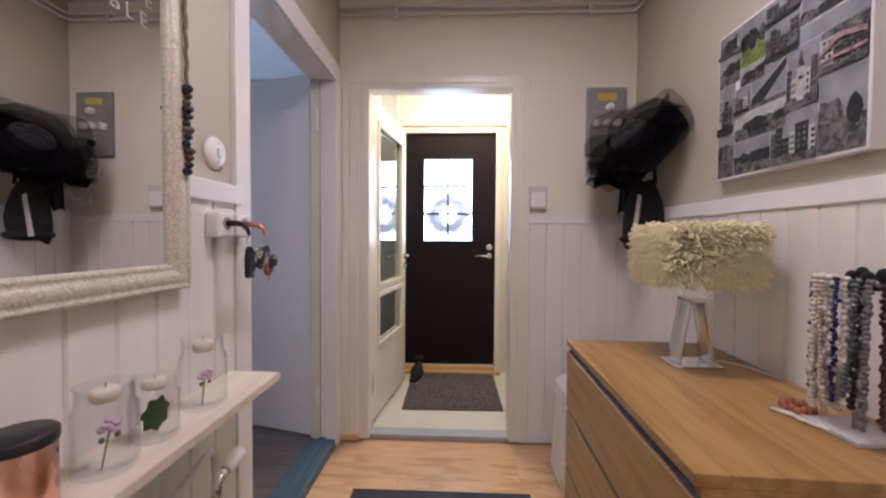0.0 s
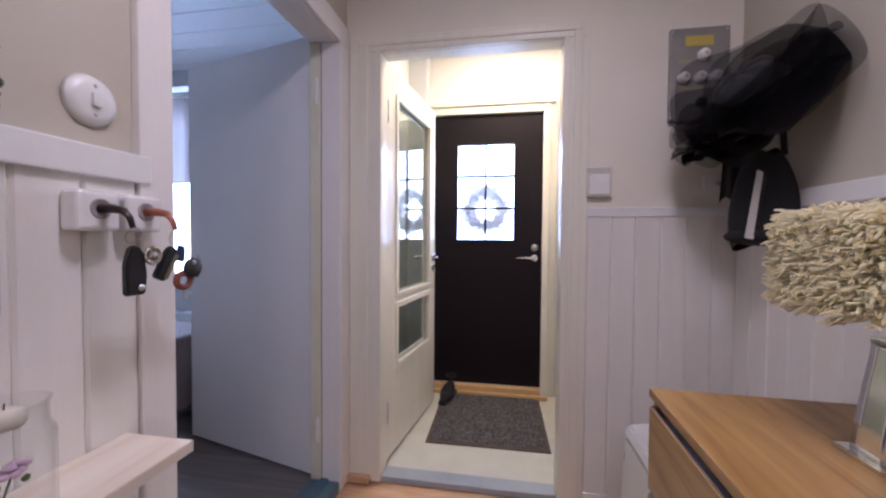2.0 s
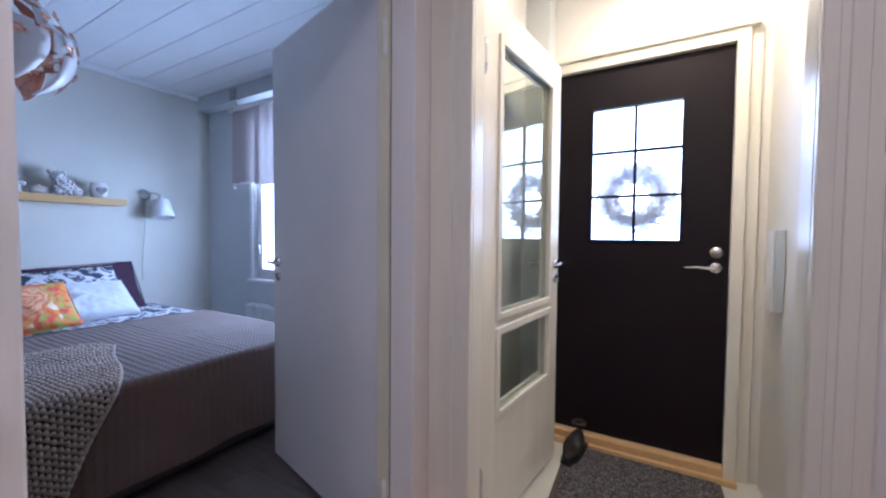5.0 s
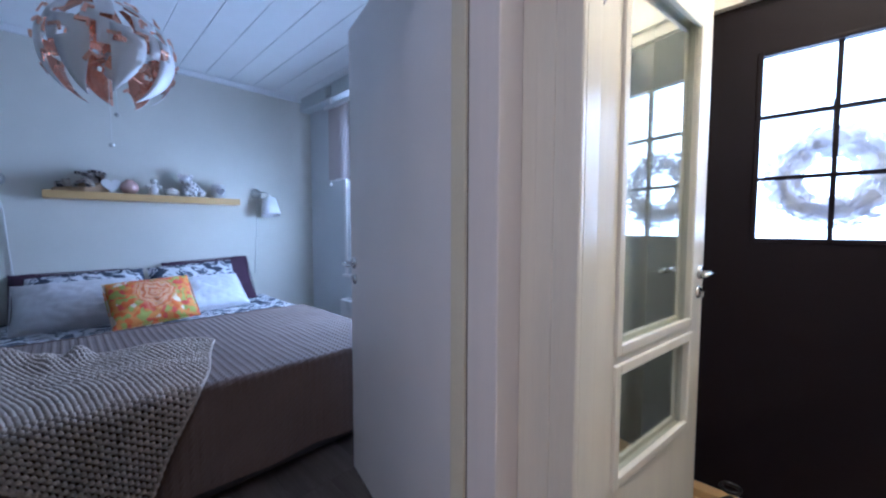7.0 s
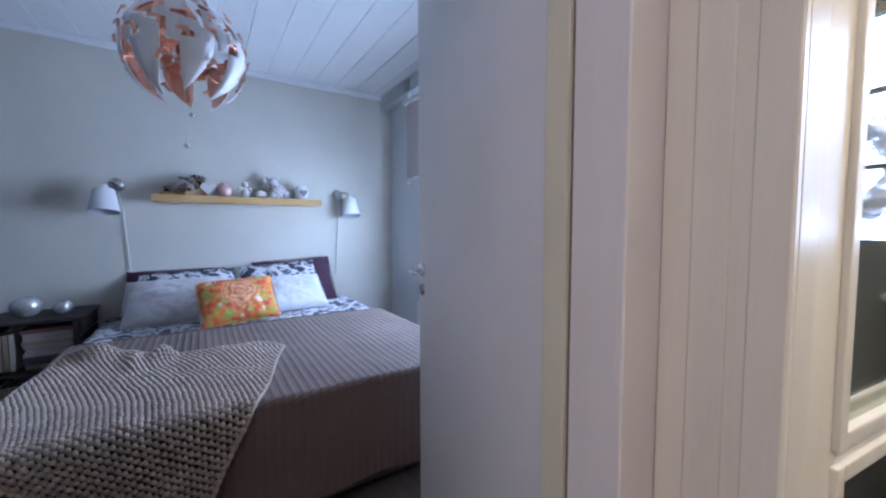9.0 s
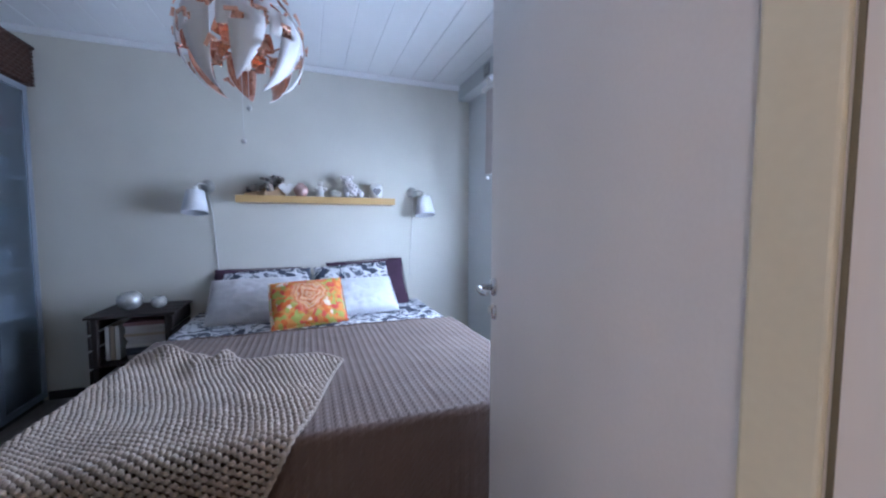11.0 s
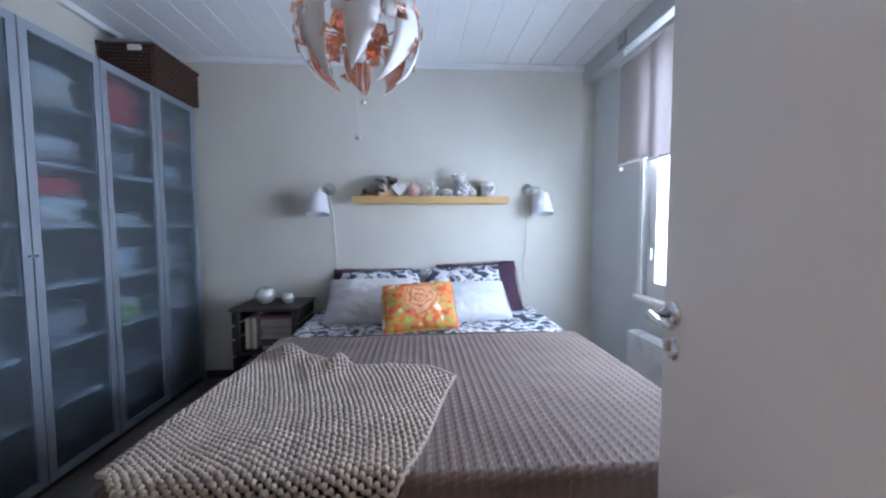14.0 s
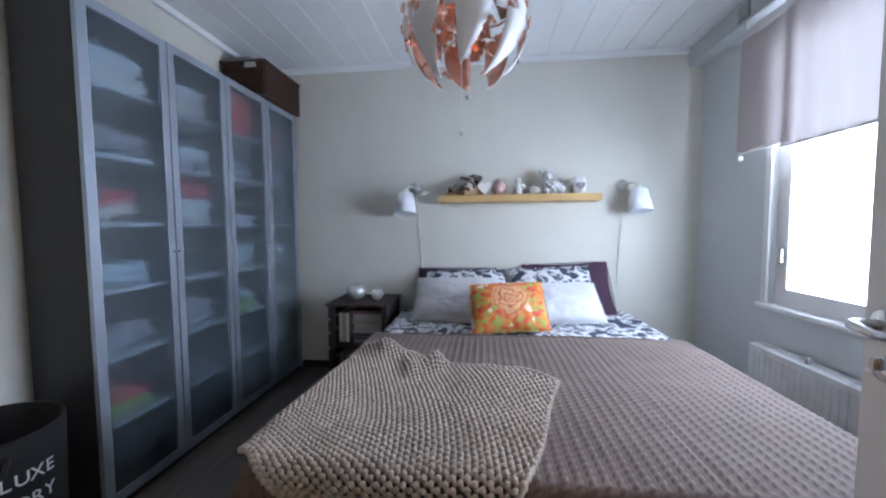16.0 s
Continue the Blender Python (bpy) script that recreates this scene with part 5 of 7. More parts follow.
for c, r, s in (((0, 0.01, 0.058), 0.062, 60), ((0, -0.025, 0.135), 0.043, 34), ((0, -0.062, 0.168), 0.017, 8), ((0, 0.012, 0.170), 0.017, 8), ((0.02, 0.075, 0.034), 0.034, 20), ((0.035, -0.03, 0.025), 0.024, 10)):
    for i in range(s):
        zc = 1 - 2 * (i + 0.5) / s
        q = i * 2.399
        rr = math.sqrt(1 - zc * zc)
        p = Vector(c) + r * Vector((rr * math.cos(q), rr * math.sin(q), zc))
        add_ball(bm, p, r * 0.17, 6, 4, (1, 1, 0.8))
    add_ball(bm, c, r * 0.95, 10, 7)
part("bud_cover", bm, mat("white_rosebuds", (0.66, 0.63, 0.62), 0.7, var=0.15, scale=60, bump=0.4), bear)
mug = ornament("candle_cup", 2.495, "white ceramic cup with a heart opening", "candle holder", pose(OX, 2.495, SZ + 0.0005) @ Matrix.Scale(1.18, 4))
part("cup", lathe([(0, 0), (0.036, 0), (0.045, 0.02), (0.047, 0.06), (0.040, 0.10), (0.036, 0.10), (0.042, 0.06), (0.040, 0.02), (0, 0.01)], 24), white_c, mug)
# solid grey heart: the shade inside the opening given as a colour
part("heart", prism([(a * 0.5, b * 0.55 + 0.02) for a, b in hp], 0.040, 0.050, "x"), mat("hollow_shade_grey", (0.22, 0.21, 0.22), 0.6), mug, "grey heart cut-out")


def wall_lamp(y_mount, z, dy, cord_end, label):
    lp = thing("wall_lamp", pose(BW, y_mount, z), label, "wall lamp", "wall lamps over the bed")
    part("wall_plate", lathe([(0, 0.035), (0.02, 0.033), (0.042, 0.018), (0.048, 0.001), (0.0, 0.001)], 24, pose(0, 0, 0, 0, 90, 0)), M["steel"], lp, "brushed steel wall plate")
    part("arm", tube([(0.03, 0, 0), (0.075, dy * 0.2, 0.01), (0.11, dy * 0.6, 0.012), (0.12, dy * 0.95, -0.005), (0.12, dy, -0.035)], 0.007, 8), M["steel"], lp)
    part("socket", lathe([(0, 0.0), (0.018, 0.0), (0.020, -0.02), (0.02, -0.05), (0, -0.05)], 16, pose(0.12, dy, -0.012)), M["plastic"], lp)
    part("shade", lathe([(0.0, -0.030), (0.052, -0.032), (0.058, -0.036), (0.086, -0.195), (0.084, -0.195), (0.056, -0.040), (0.0, -0.034)], 28, pose(0.115, dy, -0.014, 0, -13, 0)), mat("white_lamp_shade", (0.78, 0.79, 0.82), 0.6, var=0.03, bump=0.2, fine=400), lp, "white tapered fabric shade")
    part("bulb", add_ball(bmesh.new(), (0.12, dy, -0.115), 0.03, 14, 10, (1, 1, 1.25)), M["porcelain"], lp)
    part("cord", tube([(0.012, 0.0, -0.045), (0.012, cord_end * 0.25 + 0.012, -0.2), (0.010, cord_end * 0.6 + 0.005, -0.45), (0.012, cord_end, -0.75)], 0.0035, 6), M["plastic"], lp, "white cord")


wall_lamp(1.245, 1.535, -0.055, 0.06, "steel wall lamp with white shade over the bed")
wall_lamp(2.84, 1.535, 0.075, -0.03, "steel wall lamp with white shade near the window")

# pendant lamp: a ball of white shards, copper inside
pend = thing("pendant_lamp", pose(-2.25, 1.718, 1.975), "exploding white ball pendant lamp with copper inside", "pendant lamp")
shell = mat("white_shard", (0.82, 0.80, 0.80), 0.35, var=0.04, bump=0.03)
R = 0.232


def on_ball(lon, lat, r):
    return Vector((r * math.cos(lat) * math.cos(lon), r * math.cos(lat) * math.sin(lon), r * math.sin(lat)))


def blade(lon, lat0, lat1, left, right, r, flip=1):
    """A strip of shell with thickness between two outlines, left(s) and right(s), from its top to its tip; copper on its inner face."""
    bm = bmesh.new()
    n, ring = 40, []
    for i in range(n + 1):
        s = i / n
        a, b = left(s), right(s)
        a = min(a, b - 0.012)
        ring.append([[bm.verts.new(on_ball(lon + flip * (a + (b - a) * q / 3), lat0 + (lat1 - lat0) * s, r - d)) for q in range(4)] for d in (0, 0.003)])
    for a, b in zip(ring, ring[1:]):
        for q in range(3):
            bm.faces.new((a[0][q], a[0][q + 1], b[0][q + 1], b[0][q])).smooth = True
            f = bm.faces.new((a[1][q], b[1][q], b[1][q + 1], a[1][q + 1]))
            f.smooth, f.material_index = True, 1
        for q in (0, 3):
            bm.faces.new((a[0][q], b[0][q], b[1][q], a[1][q]))
    for e in (ring[0], ring[-1]):
        bm.faces.new((*e[0], *e[1][::-1]))
    bmesh.ops.recalc_face_normals(bm, faces=bm.faces)
    return bm


def fang_left(s):
    return -0.01 if 0.15 < s < 0.27 else -0.23


def fang_right(s):
    if s < 0.10:
        return 0.08
    return 0.29 - 0.49 * max(0.0, (s - 0.28) / 0.72) ** 1.9


def collar_left(s):
    return -0.02 if 0.38 < s < 0.48 or s > 0.74 else -0.25


def collar_right(s):
    if 0.60 < s < 0.70:
        return 0.03
    return 0.25 if s < 0.74 else 0.25 - 0.30 * (s - 0.74)


def link(lon, lat, turn):
    """A small copper plate bridging two shards, with a folded tab."""
    bm = add_box(box(-0.003, 0.001, -0.022, 0.022, -0.007, 0.007, bevel=0.0008, seg=1), -0.010, -0.003, 0.012, 0.022, -0.022, 0.007)
    p = on_ball(lon, lat, R + 0.010)
    bmesh.ops.transform(bm, verts=bm.verts, matrix=Matrix.Translation(p) @ Matrix.Rotation(lon, 4, "Z") @ Matrix.Rotation(-lat, 4, "Y") @ Matrix.Rotation(turn, 4, "X"))
    return bm


st = math.pi / 8
for k in range(8):
    lon = 2 * st * k + 0.15
    part("shard", blade(lon, radians(15), radians(-62 if k % 2 else -54), fang_left, fang_right, R), [shell, M["copper"]], pend, "white fang-shaped blade")
    part("shard", blade(lon + st, radians(77), radians(-8), collar_left, collar_right, R - 0.007), [shell, M["copper"]], pend, "white stepped blade")
    part("arm", tube([(0.03 * math.cos(lon), 0.03 * math.sin(lon), -0.02), on_ball(lon - 0.1, radians(-18), R - 0.06), on_ball(lon - 0.1, radians(-12), R - 0.004)], 0.0035, 5), M["copper"], pend, "thin copper arm")
    for lat, ro, tn in ((46, 0.5, 0.1), (22, 0.62, 1.4), (3, -0.45, 0.1), (-22, 0.62, 0.9), (10, 0.55, 0.0)):
        part("copper_link", link(lon + st * ro, radians(lat), tn), M["copper"], pend, "copper link plate")
rnd = random.Random(6)
for k in range(14):
    a = k * 2.4
    bm = add_box(box(-0.022, 0.022, -0.0015, 0.0015, -0.026, 0.026), 0.0205, 0.022, 0.0, 0.028, -0.026, 0.026)
    q = part("folded_plate", bm, M["copper"], pend, "folded shiny copper plate")
    q.matrix_local = pose(0.085 * math.cos(a), 0.085 * math.sin(a), -0.06 + 0.014 * k, rnd.uniform(-30, 30), rnd.uniform(-35, 35), math.degrees(a) + 90)
bm = bmesh.new()
part("inner_reflector", add_lathe(bm, [(0.02, 0.2), (0.045, 0.14), (0.048, 0.06), (0.04, 0.0), (0.036, 0.0), (0.042, 0.06), (0.04, 0.14), (0.016, 0.2)], 20), M["copper"], pend, "copper inner parts")
part("hub", lathe([(0, -0.10), (0.018, -0.10), (0.026, -0.085), (0.022, -0.06), (0.030, -0.045), (0.012, -0.03), (0, -0.03)], 16), M["plastic"], pend, "pale sliding hub")
part("stem", tube([(0, 0, 0.215), (0, 0, -0.10)], 0.009, 10), M["plastic"], pend)
part("bulb", add_ball(bmesh.new(), (0, 0, 0.01), 0.034, 16, 12, (1, 1, 1.2)), M["porcelain"], pend)
part("cord", tube([(0, 0, 0.21), (0, 0, BC - 1.975 - 0.03)], 0.004, 8), M["plastic"], pend)
part("ceiling_cup", lathe([(0.004, -0.055), (0.03, -0.05), (0.05, -0.001), (0, -0.001)], 20, pose(0, 0, BC - 1.975)), M["plastic"], pend)
for y, zz in ((0.012, -0.245), (-0.012, -0.38)):
    part("pull_cord", tube([(0, y, -0.06), (0, y, zz)], 0.0012, 5), M["plastic"], pend)
    part("pull_ball", add_ball(bmesh.new(), (0, y, zz - 0.008), 0.0105, 12, 8), M["steel"], pend, "small steel ball")

# laundry basket with white lettering
lb = thing("laundry_basket", pose(-1.80, 0.155, FB), "black round laundry basket with white lettering", "laundry basket")
part("body", lathe([(0, 0), (0.185, 0), (0.19, 0.01), (0.205, 0.52), (0.203, 0.545), (0.197, 0.54), (0.183, 0.03), (0, 0.02)], 40), M["blackcloth"], lb)
for a in (60, 240):
    part("handle", tube([(0.205 * math.cos(radians(a - 14)), 0.205 * math.sin(radians(a - 14)), 0.50), (0.232 * math.cos(radians(a - 9)), 0.232 * math.sin(radians(a - 9)), 0.46), (0.232 * math.cos(radians(a + 9)), 0.232 * math.sin(radians(a + 9)), 0.46), (0.205 * math.cos(radians(a + 14)), 0.205 * math.sin(radians(a + 14)), 0.50)], 0.008, 8), M["blackcloth"], lb)


def letters(word, parent, place, size, material, depth=0.0006):
    """Raised letters of the built-in font; place(i) is the pose of each one."""
    for i, ch in enumerate(word):
        cu = bpy.data.curves.new("letter", "FONT")
        cu.body, cu.size, cu.extrude, cu.align_x = ch, size, depth, "CENTER"
        tmp = bpy.data.objects.new("letter", cu)
        me = bpy.data.meshes.new_from_object(tmp)
        bpy.data.objects.remove(tmp)
        bpy.data.curves.remove(cu)
        me.materials.append(material)
        ob = new("letter", me)
        ob.parent, ob.matrix_local = parent, place(i)


def round_place(word, z, centre, step, r):
    def place(i):
        a = radians(centre + (i - (len(word) - 1) / 2) * step)
        return pose(r * math.cos(a), r * math.sin(a), z, 90, 0, math.degrees(a) + 90)
    return place


chalk = mat("white_print", (0.70, 0.70, 0.70), 0.7, var=0.1)
letters("LUXE", lb, round_place("LUXE", 0.395, 87, 10.8, 0.2045), 0.058, chalk)
letters("NDRY", lb, round_place("NDRY", 0.315, 86, 10.8, 0.2032), 0.058, chalk)

# ---- hall things ----
# boarding along the lower walls, each board a piece of its wall
wallobs = {o.name: o for o in scene.objects}
vb = bmesh.new()
add_box(vb, 0, 0.014, 0.0002, 0.0998, 0, 1, bevel=0.0)
bmesh.ops.bevel(vb, geom=[e for e in vb.edges if all(v.co.x > 0.01 for v in e.verts) and abs(e.verts[0].co.z - e.verts[1].co.z) > 0.5], offset=0.0055, segments=1, affect="EDGES")
board_me = bpy.data.meshes.new("board")
vb.to_mesh(board_me)
vb.free()
board_me.materials.append(M["board"])


def boards(parent, m, count, height):
    for i in range(count):
        o = new("board", board_me)
        o.parent = wallobs[parent]
        o.matrix_local = m @ pose(0, i * 0.1, 0) @ Matrix.Diagonal((1, 1, height, 1))


boards("wall_west", pose(HW, -0.285, 0.06), 16, 1.238)
boards("wall_east", pose(HE, 2.365, 0.06, 0, 0, 180), 26, 1.238)
boards("wall_north", pose(0.541, HN, 0.06, 0, 0, -90), 6, 1.228)
bm = bmesh.new()
add_box(bm, HW, HW + 0.026, -0.30, D0 - 0.034, 1.295, 1.352, bevel=0.004)
add_box(bm, HW, HW + 0.018, -0.30, D0 - 0.056, 0.0, 0.06, bevel=0.003)
structure("trim_west_rail", bm, M["white"], "white rail and skirting of the boarding", "trim")
bm = bmesh.new()
add_box(bm, HE - 0.022, HE, HS, HN - 0.02, 1.295, 1.352, bevel=0.003)
add_box(bm, HE - 0.018, HE, HS, HN - 0.02, 0.0, 0.06, bevel=0.003)
structure("trim_east_rail", bm, M["white"], "white rail and skirting of the boarding", "trim")
bm = bmesh.new()
add_box(bm, 0.5405, HE - 0.023, HN - 0.018, HN, 1.285, 1.325, bevel=0.003)
add_box(bm, 0.5405, HE - 0.019, HN - 0.018, HN, 0.0, 0.06, bevel=0.003)
structure("trim_north_rail", bm, M["white"], "white rail and skirting of the boarding", "trim")
structure("trim_corner_block", box(HW + 0.017, X0 - 0.03, HN - 0.05, HN - 0.02, 0, 0.035, bevel=0.006), M["laminate"], "wooden floor moulding in the corner", "trim")

# pipes under the ceiling
pipes = thing("ceiling_pipes", pose(0, 0, 0), "two thin white painted pipes under the hall ceiling", "pipe")
for z, o in ((2.488, 0.018), (2.525, 0.018)):
    part("pipe", tube([(HW + 0.01, HN - o, z), (0.5, HN - o, z + 0.003), (HE - 0.06, HN - o, z), (HE - 0.03, HN - o - 0.012, z), (HE - o, HN - 0.06, z), (HE - o, 1.0, z), (HE - o, -1.5, z)], 0.0085, 10), M["white"], pipes)
for x in (-0.238, 0.867):
    part("clip", box(x - 0.009, x + 0.009, HN - 0.032, HN - 0.001, 2.472, 2.54, bevel=0.004), M["white"], pipes)
for y in (1.6, 0.6):
    part("clip", box(HE - 0.032, HE - 0.001, y - 0.009, y + 0.009, 2.472, 2.54, bevel=0.004), M["white"], pipes)

# ceiling lamps
cl = thing("ceiling_lamp", pose(0.3, 1.1, HC), "flat round white ceiling lamp in the hall", "ceiling lamp")
part("base", lathe([(0, -0.001), (0.17, -0.001), (0.175, -0.02), (0.165, -0.03), (0, -0.03)], 32), M["plastic"], cl)
part("diffuser", lathe([(0.165, -0.031), (0.16, -0.05), (0.12, -0.07), (0, -0.08)], 32), glow("lit_opal_glass", (1.0, 0.87, 0.70), 3.0), cl, "glowing opal glass")
# unseen second copy, added to go with the fill light behind the walker
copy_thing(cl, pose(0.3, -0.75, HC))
vl = thing("ceiling_lamp", pose(0.22, 3.0, VC), "small round white ceiling lamp in the vestibule", "ceiling lamp")
part("base", lathe([(0, -0.001), (0.12, -0.001), (0.12, -0.02), (0, -0.02)], 28), M["plastic"], vl)
part("diffuser", lathe([(0.115, -0.021), (0.11, -0.045), (0.08, -0.065), (0, -0.072)], 28), glow("lit_opal_glass_warm", (1.0, 0.85, 0.58), 6.0), vl, "glowing opal glass")

# rug and door mat
rug = thing("rug", pose(0.058, 0.75, 0), "dark grey woven runner rug on the hall floor", "rug")
part("woven_face", grid_mesh(lambda u, v: (-0.415 + 0.83 * u, -1.15 + 2.30 * v, 0.009 + 0.0015 * math.sin(v * 900)), 4, 300), M["rug"], rug)
part("underside", box(-0.415, 0.415, -1.15, 1.15, 0.0005, 0.0065), M["rug"], rug)
for y in (-1.15, 1.15):
    part("hem", tube([(-0.415, y, 0.006), (0.415, y, 0.006)], 0.006, 6), M["rug"], rug)
dm = thing("door_mat", pose(0.095, 3.10, 0.0, 0, 0, 0.8), "dark flecked door mat with a rubber border", "door mat")
part("border", box(-0.355, 0.355, -0.355, 0.355, 0.0005, 0.007, bevel=0.002), M["mat_edge"], dm, "brown rubber border")
rnd = random.Random(3)
part("woven_face", grid_mesh(lambda u, v: (-0.335 + 0.67 * u, -0.335 + 0.67 * v, 0.0105 + 0.0025 * rnd.random()), 110, 110), M["mat_pile"], dm)


def boot(m, material, label, h=0.13):
    b = thing("shoe", m, label, "shoe")
    def foot(u, v):
        a = 2 * math.pi * u
        y = -0.13 + 0.26 * v
        w = 0.042 * (1 - 0.25 * math.cos(v * 6.3)) * math.sin(math.pi * min(max(v, 0.04), 0.96)) ** 0.35
        hh = (0.05 + (h - 0.05) * max(0, 1 - v * 1.6)) * math.sin(math.pi * min(max(v, 0.03), 0.97)) ** 0.3
        return (w * math.cos(a), y, 0.018 + hh * 0.5 * (1 + math.sin(a)))
    part("upper", grid_mesh(foot, 18, 18), material, b)
    part("sole", prism([(-0.042, -0.125), (0.036, -0.13), (0.046, 0.02), (0.03, 0.125), (-0.02, 0.13), (-0.045, 0.05)], 0.0, 0.022, "z", 0.003), M["black"], b, "dark rubber sole")
    part("collar", tube([(0.032 * math.cos(q), -0.085 + 0.034 * math.sin(q), h + 0.012) for q in [i * math.pi / 8 for i in range(16)]], 0.008, 6, closed=True), material, b)
    part("laces", add_tube(tube([(-0.02, -0.02, 0.085), (0.02, -0.005, 0.078)], 0.0025, 5), [(-0.02, 0.0, 0.077), (0.02, 0.015, 0.071)], 0.0025, 5), M["blackcloth"], b)
    return b


boot(pose(-0.215, 3.33, 0.012, 0, 0, 172), mat("black_shoe_leather", (0.012, 0.011, 0.012), 0.35, var=0.3, bump=0.3), "black leather shoe beside the front door")
boot(pose(0.545, 2.90, 0.0, 0, 0, 178), mat("white_shoe_canvas", (0.62, 0.61, 0.58), 0.7, var=0.1, bump=0.3), "white canvas shoe by the vestibule wall", 0.11)
box_v = thing("wall_box", pose(VE, 3.28, 1.06), "small pale blue-grey box on the vestibule wall", "wall box")
part("body", box(-0.035, -0.001, -0.05, 0.05, -0.17, 0.17, bevel=0.006), mat("pale_blue_plastic", (0.55, 0.60, 0.66), 0.5, var=0.05), box_v)
part("lid", box(-0.042, -0.0355, -0.046, 0.046, -0.165, 0.165, bevel=0.003), M["plastic"], box_v)

# switches
sw = thing("light_switch", pose(HW, 1.238, 1.436), "round old-style white light switch", "light switch")
part("plate", lathe([(0, 0.016), (0.03, 0.016), (0.042, 0.010), (0.047, 0.001), (0, 0.001)], 36, pose(0, 0, 0, 0, 90, 0)), M["plastic"], sw)
part("rocker", box(0.0162, 0.022, -0.008, 0.008, -0.012, 0.012, bevel=0.002), M["plastic"], sw)
for z in (-0.026, 0.026):
    part("screw", lathe([(0, 0.002), (0.0035, 0.001), (0.004, 0)], 10, pose(0.0155, 0, z, 0, 90, 0)), M["steel"], sw)
s2 = thing("light_switch", pose(0.586, HN, 1.438), "square white light switch with a vented top", "light switch")
# darker than the rocker: shading round the switch put into the frame's colour
ivory = mat("shaded_switch_frame", (0.60, 0.58, 0.51), 0.4, var=0.04)
part("frame", box(-0.051, 0.051, -0.028, -0.001, -0.068, 0.066, bevel=0.005), ivory, s2)
part("rocker", box(-0.041, 0.041, -0.033, -0.0285, -0.058, 0.030, bevel=0.002), M["plastic"], s2)
for i in range(4):
    part("rib", box(-0.042, 0.042, -0.0305, -0.0285, 0.038 + i * 0.006, 0.041 + i * 0.006), M["plastic"], s2)

# old fuse board
fb = thing("fuse_board", pose(0.969, HN, 1.87), "grey metal fuse board with porcelain fuses", "fuse board")
part("plate", box(-0.111, 0.111, -0.022, -0.001, -0.19, 0.19, bevel=0.003), mat("grey_hammered_metal", (0.30, 0.29, 0.27), 0.45, 0.3, var=0.15, bump=0.2), fb)
for i, (x, z) in enumerate(((0.012, 0.075), (-0.062, -0.015), (0.0, -0.015), (0.058, -0.015))):
    f = part("fuse", lathe([(0, 0.030), (0.014, 0.030), (0.021, 0.022), (0.023, 0)], 20, pose(x, -0.0225, z, 90, 0, 0)), M["porcelain"], fb, "white porcelain fuse")
    part("window", lathe([(0, 0.0325), (0.007, 0.032), (0.008, 0.0302)], 14, pose(x, -0.0225, z, 90, 0, 0)), M["steel"], f)
part("knob", lathe([(0, 0.03), (0.012, 0.03), (0.018, 0.018), (0.02, 0)], 18, pose(0.008, -0.0225, -0.115, 90, 0, 0)), M["black"], fb, "black rotary knob")
part("label_plate", box(-0.055, 0.05, -0.0245, -0.0225, 0.115, 0.155), mat("yellow_label", (0.55, 0.44, 0.08), 0.5), fb, "yellow label plate")
for i, (x, z, w) in enumerate(((-0.06, -0.055, 0.05), (0.0, -0.055, 0.045), (0.058, -0.055, 0.045), (-0.055, 0.055, 0.05))):
    part("label_strip", box(x - w / 2, x + w / 2, -0.0235, -0.0225, z - 0.006, z + 0.006), mat("dull_label", (0.36, 0.32, 0.20), 0.6), fb)
for x in (-0.1, 0.1):
    for z in (-0.178, 0.178):
        part("screw", lathe([(0, 0.003), (0.005, 0.002), (0.006, 0)], 10, pose(x, -0.0225, z, 90, 0, 0)), M["steel"], fb)

# mirror with carved frame
mi = thing("mirror", pose(HW + 0.02, 0, 0), "large mirror in a cracked silver-white carved frame", "mirror")
MY0, MY1, MZ0, MZ1, MF = -0.05, 1.086, 1.070, 1.98, 0.062


prof = [(0.0, 0.0), (0.0, 0.020), (0.004, 0.026), (0.010, 0.026), (0.013, 0.021), (0.018, 0.024), (0.030, 0.026), (0.042, 0.022), (0.046, 0.016), (0.050, 0.019), (0.056, 0.019), (0.060, 0.015), (0.062, 0.004), (0.062, 0.0)]   # (inwards, outwards) across the moulding
bm = bmesh.new()
ringv = []
for (cy, cz, sy, sz) in ((MY0, MZ0, 1, 1), (MY1, MZ0, -1, 1), (MY1, MZ1, -1, -1), (MY0, MZ1, 1, -1)):
    ringv.append((cy, cz, sy, sz))
for i in range(4):
    a, b = ringv[i], ringv[(i + 1) % 4]
    n = 240
    rows = []
    for k in range(n + 1):
        s = k / n
        row = []
        for (w, o) in prof:
            pa, pb = Vector((o, a[0] + a[2] * w, a[1] + a[3] * w)), Vector((o, b[0] + b[2] * w, b[1] + b[3] * w))
            p = pa.lerp(pb, s)
            if 0.004 < w < 0.05:
                p.x += 0.0016 * noise.noise((p.y * 75, p.z * 75, 0)) + 0.0012 * noise.noise((p.y * 190, p.z * 190, 3))
            row.append(bm.verts.new(p))
        rows.append(row)
    for r0, r1 in zip(rows, rows[1:]):
        for q in range(len(prof) - 1):
            bm.faces.new((r0[q], r0[q + 1], r1[q + 1], r1[q])).smooth = True
part("frame", bm, M["frame_white"], mi, "cracked silver-white carved frame")
part("glass", box(0.003, 0.009, MY0 + 0.05, MY1 - 0.05, MZ0 + 0.05, MZ1 - 0.05), M["mirror"], mi, "silvered mirror glass")
part("backing", box(-0.004, 0.002, MY0 + 0.02, MY1 - 0.02, MZ0 + 0.02, MZ1 - 0.02), M["blackbrown"], mi)
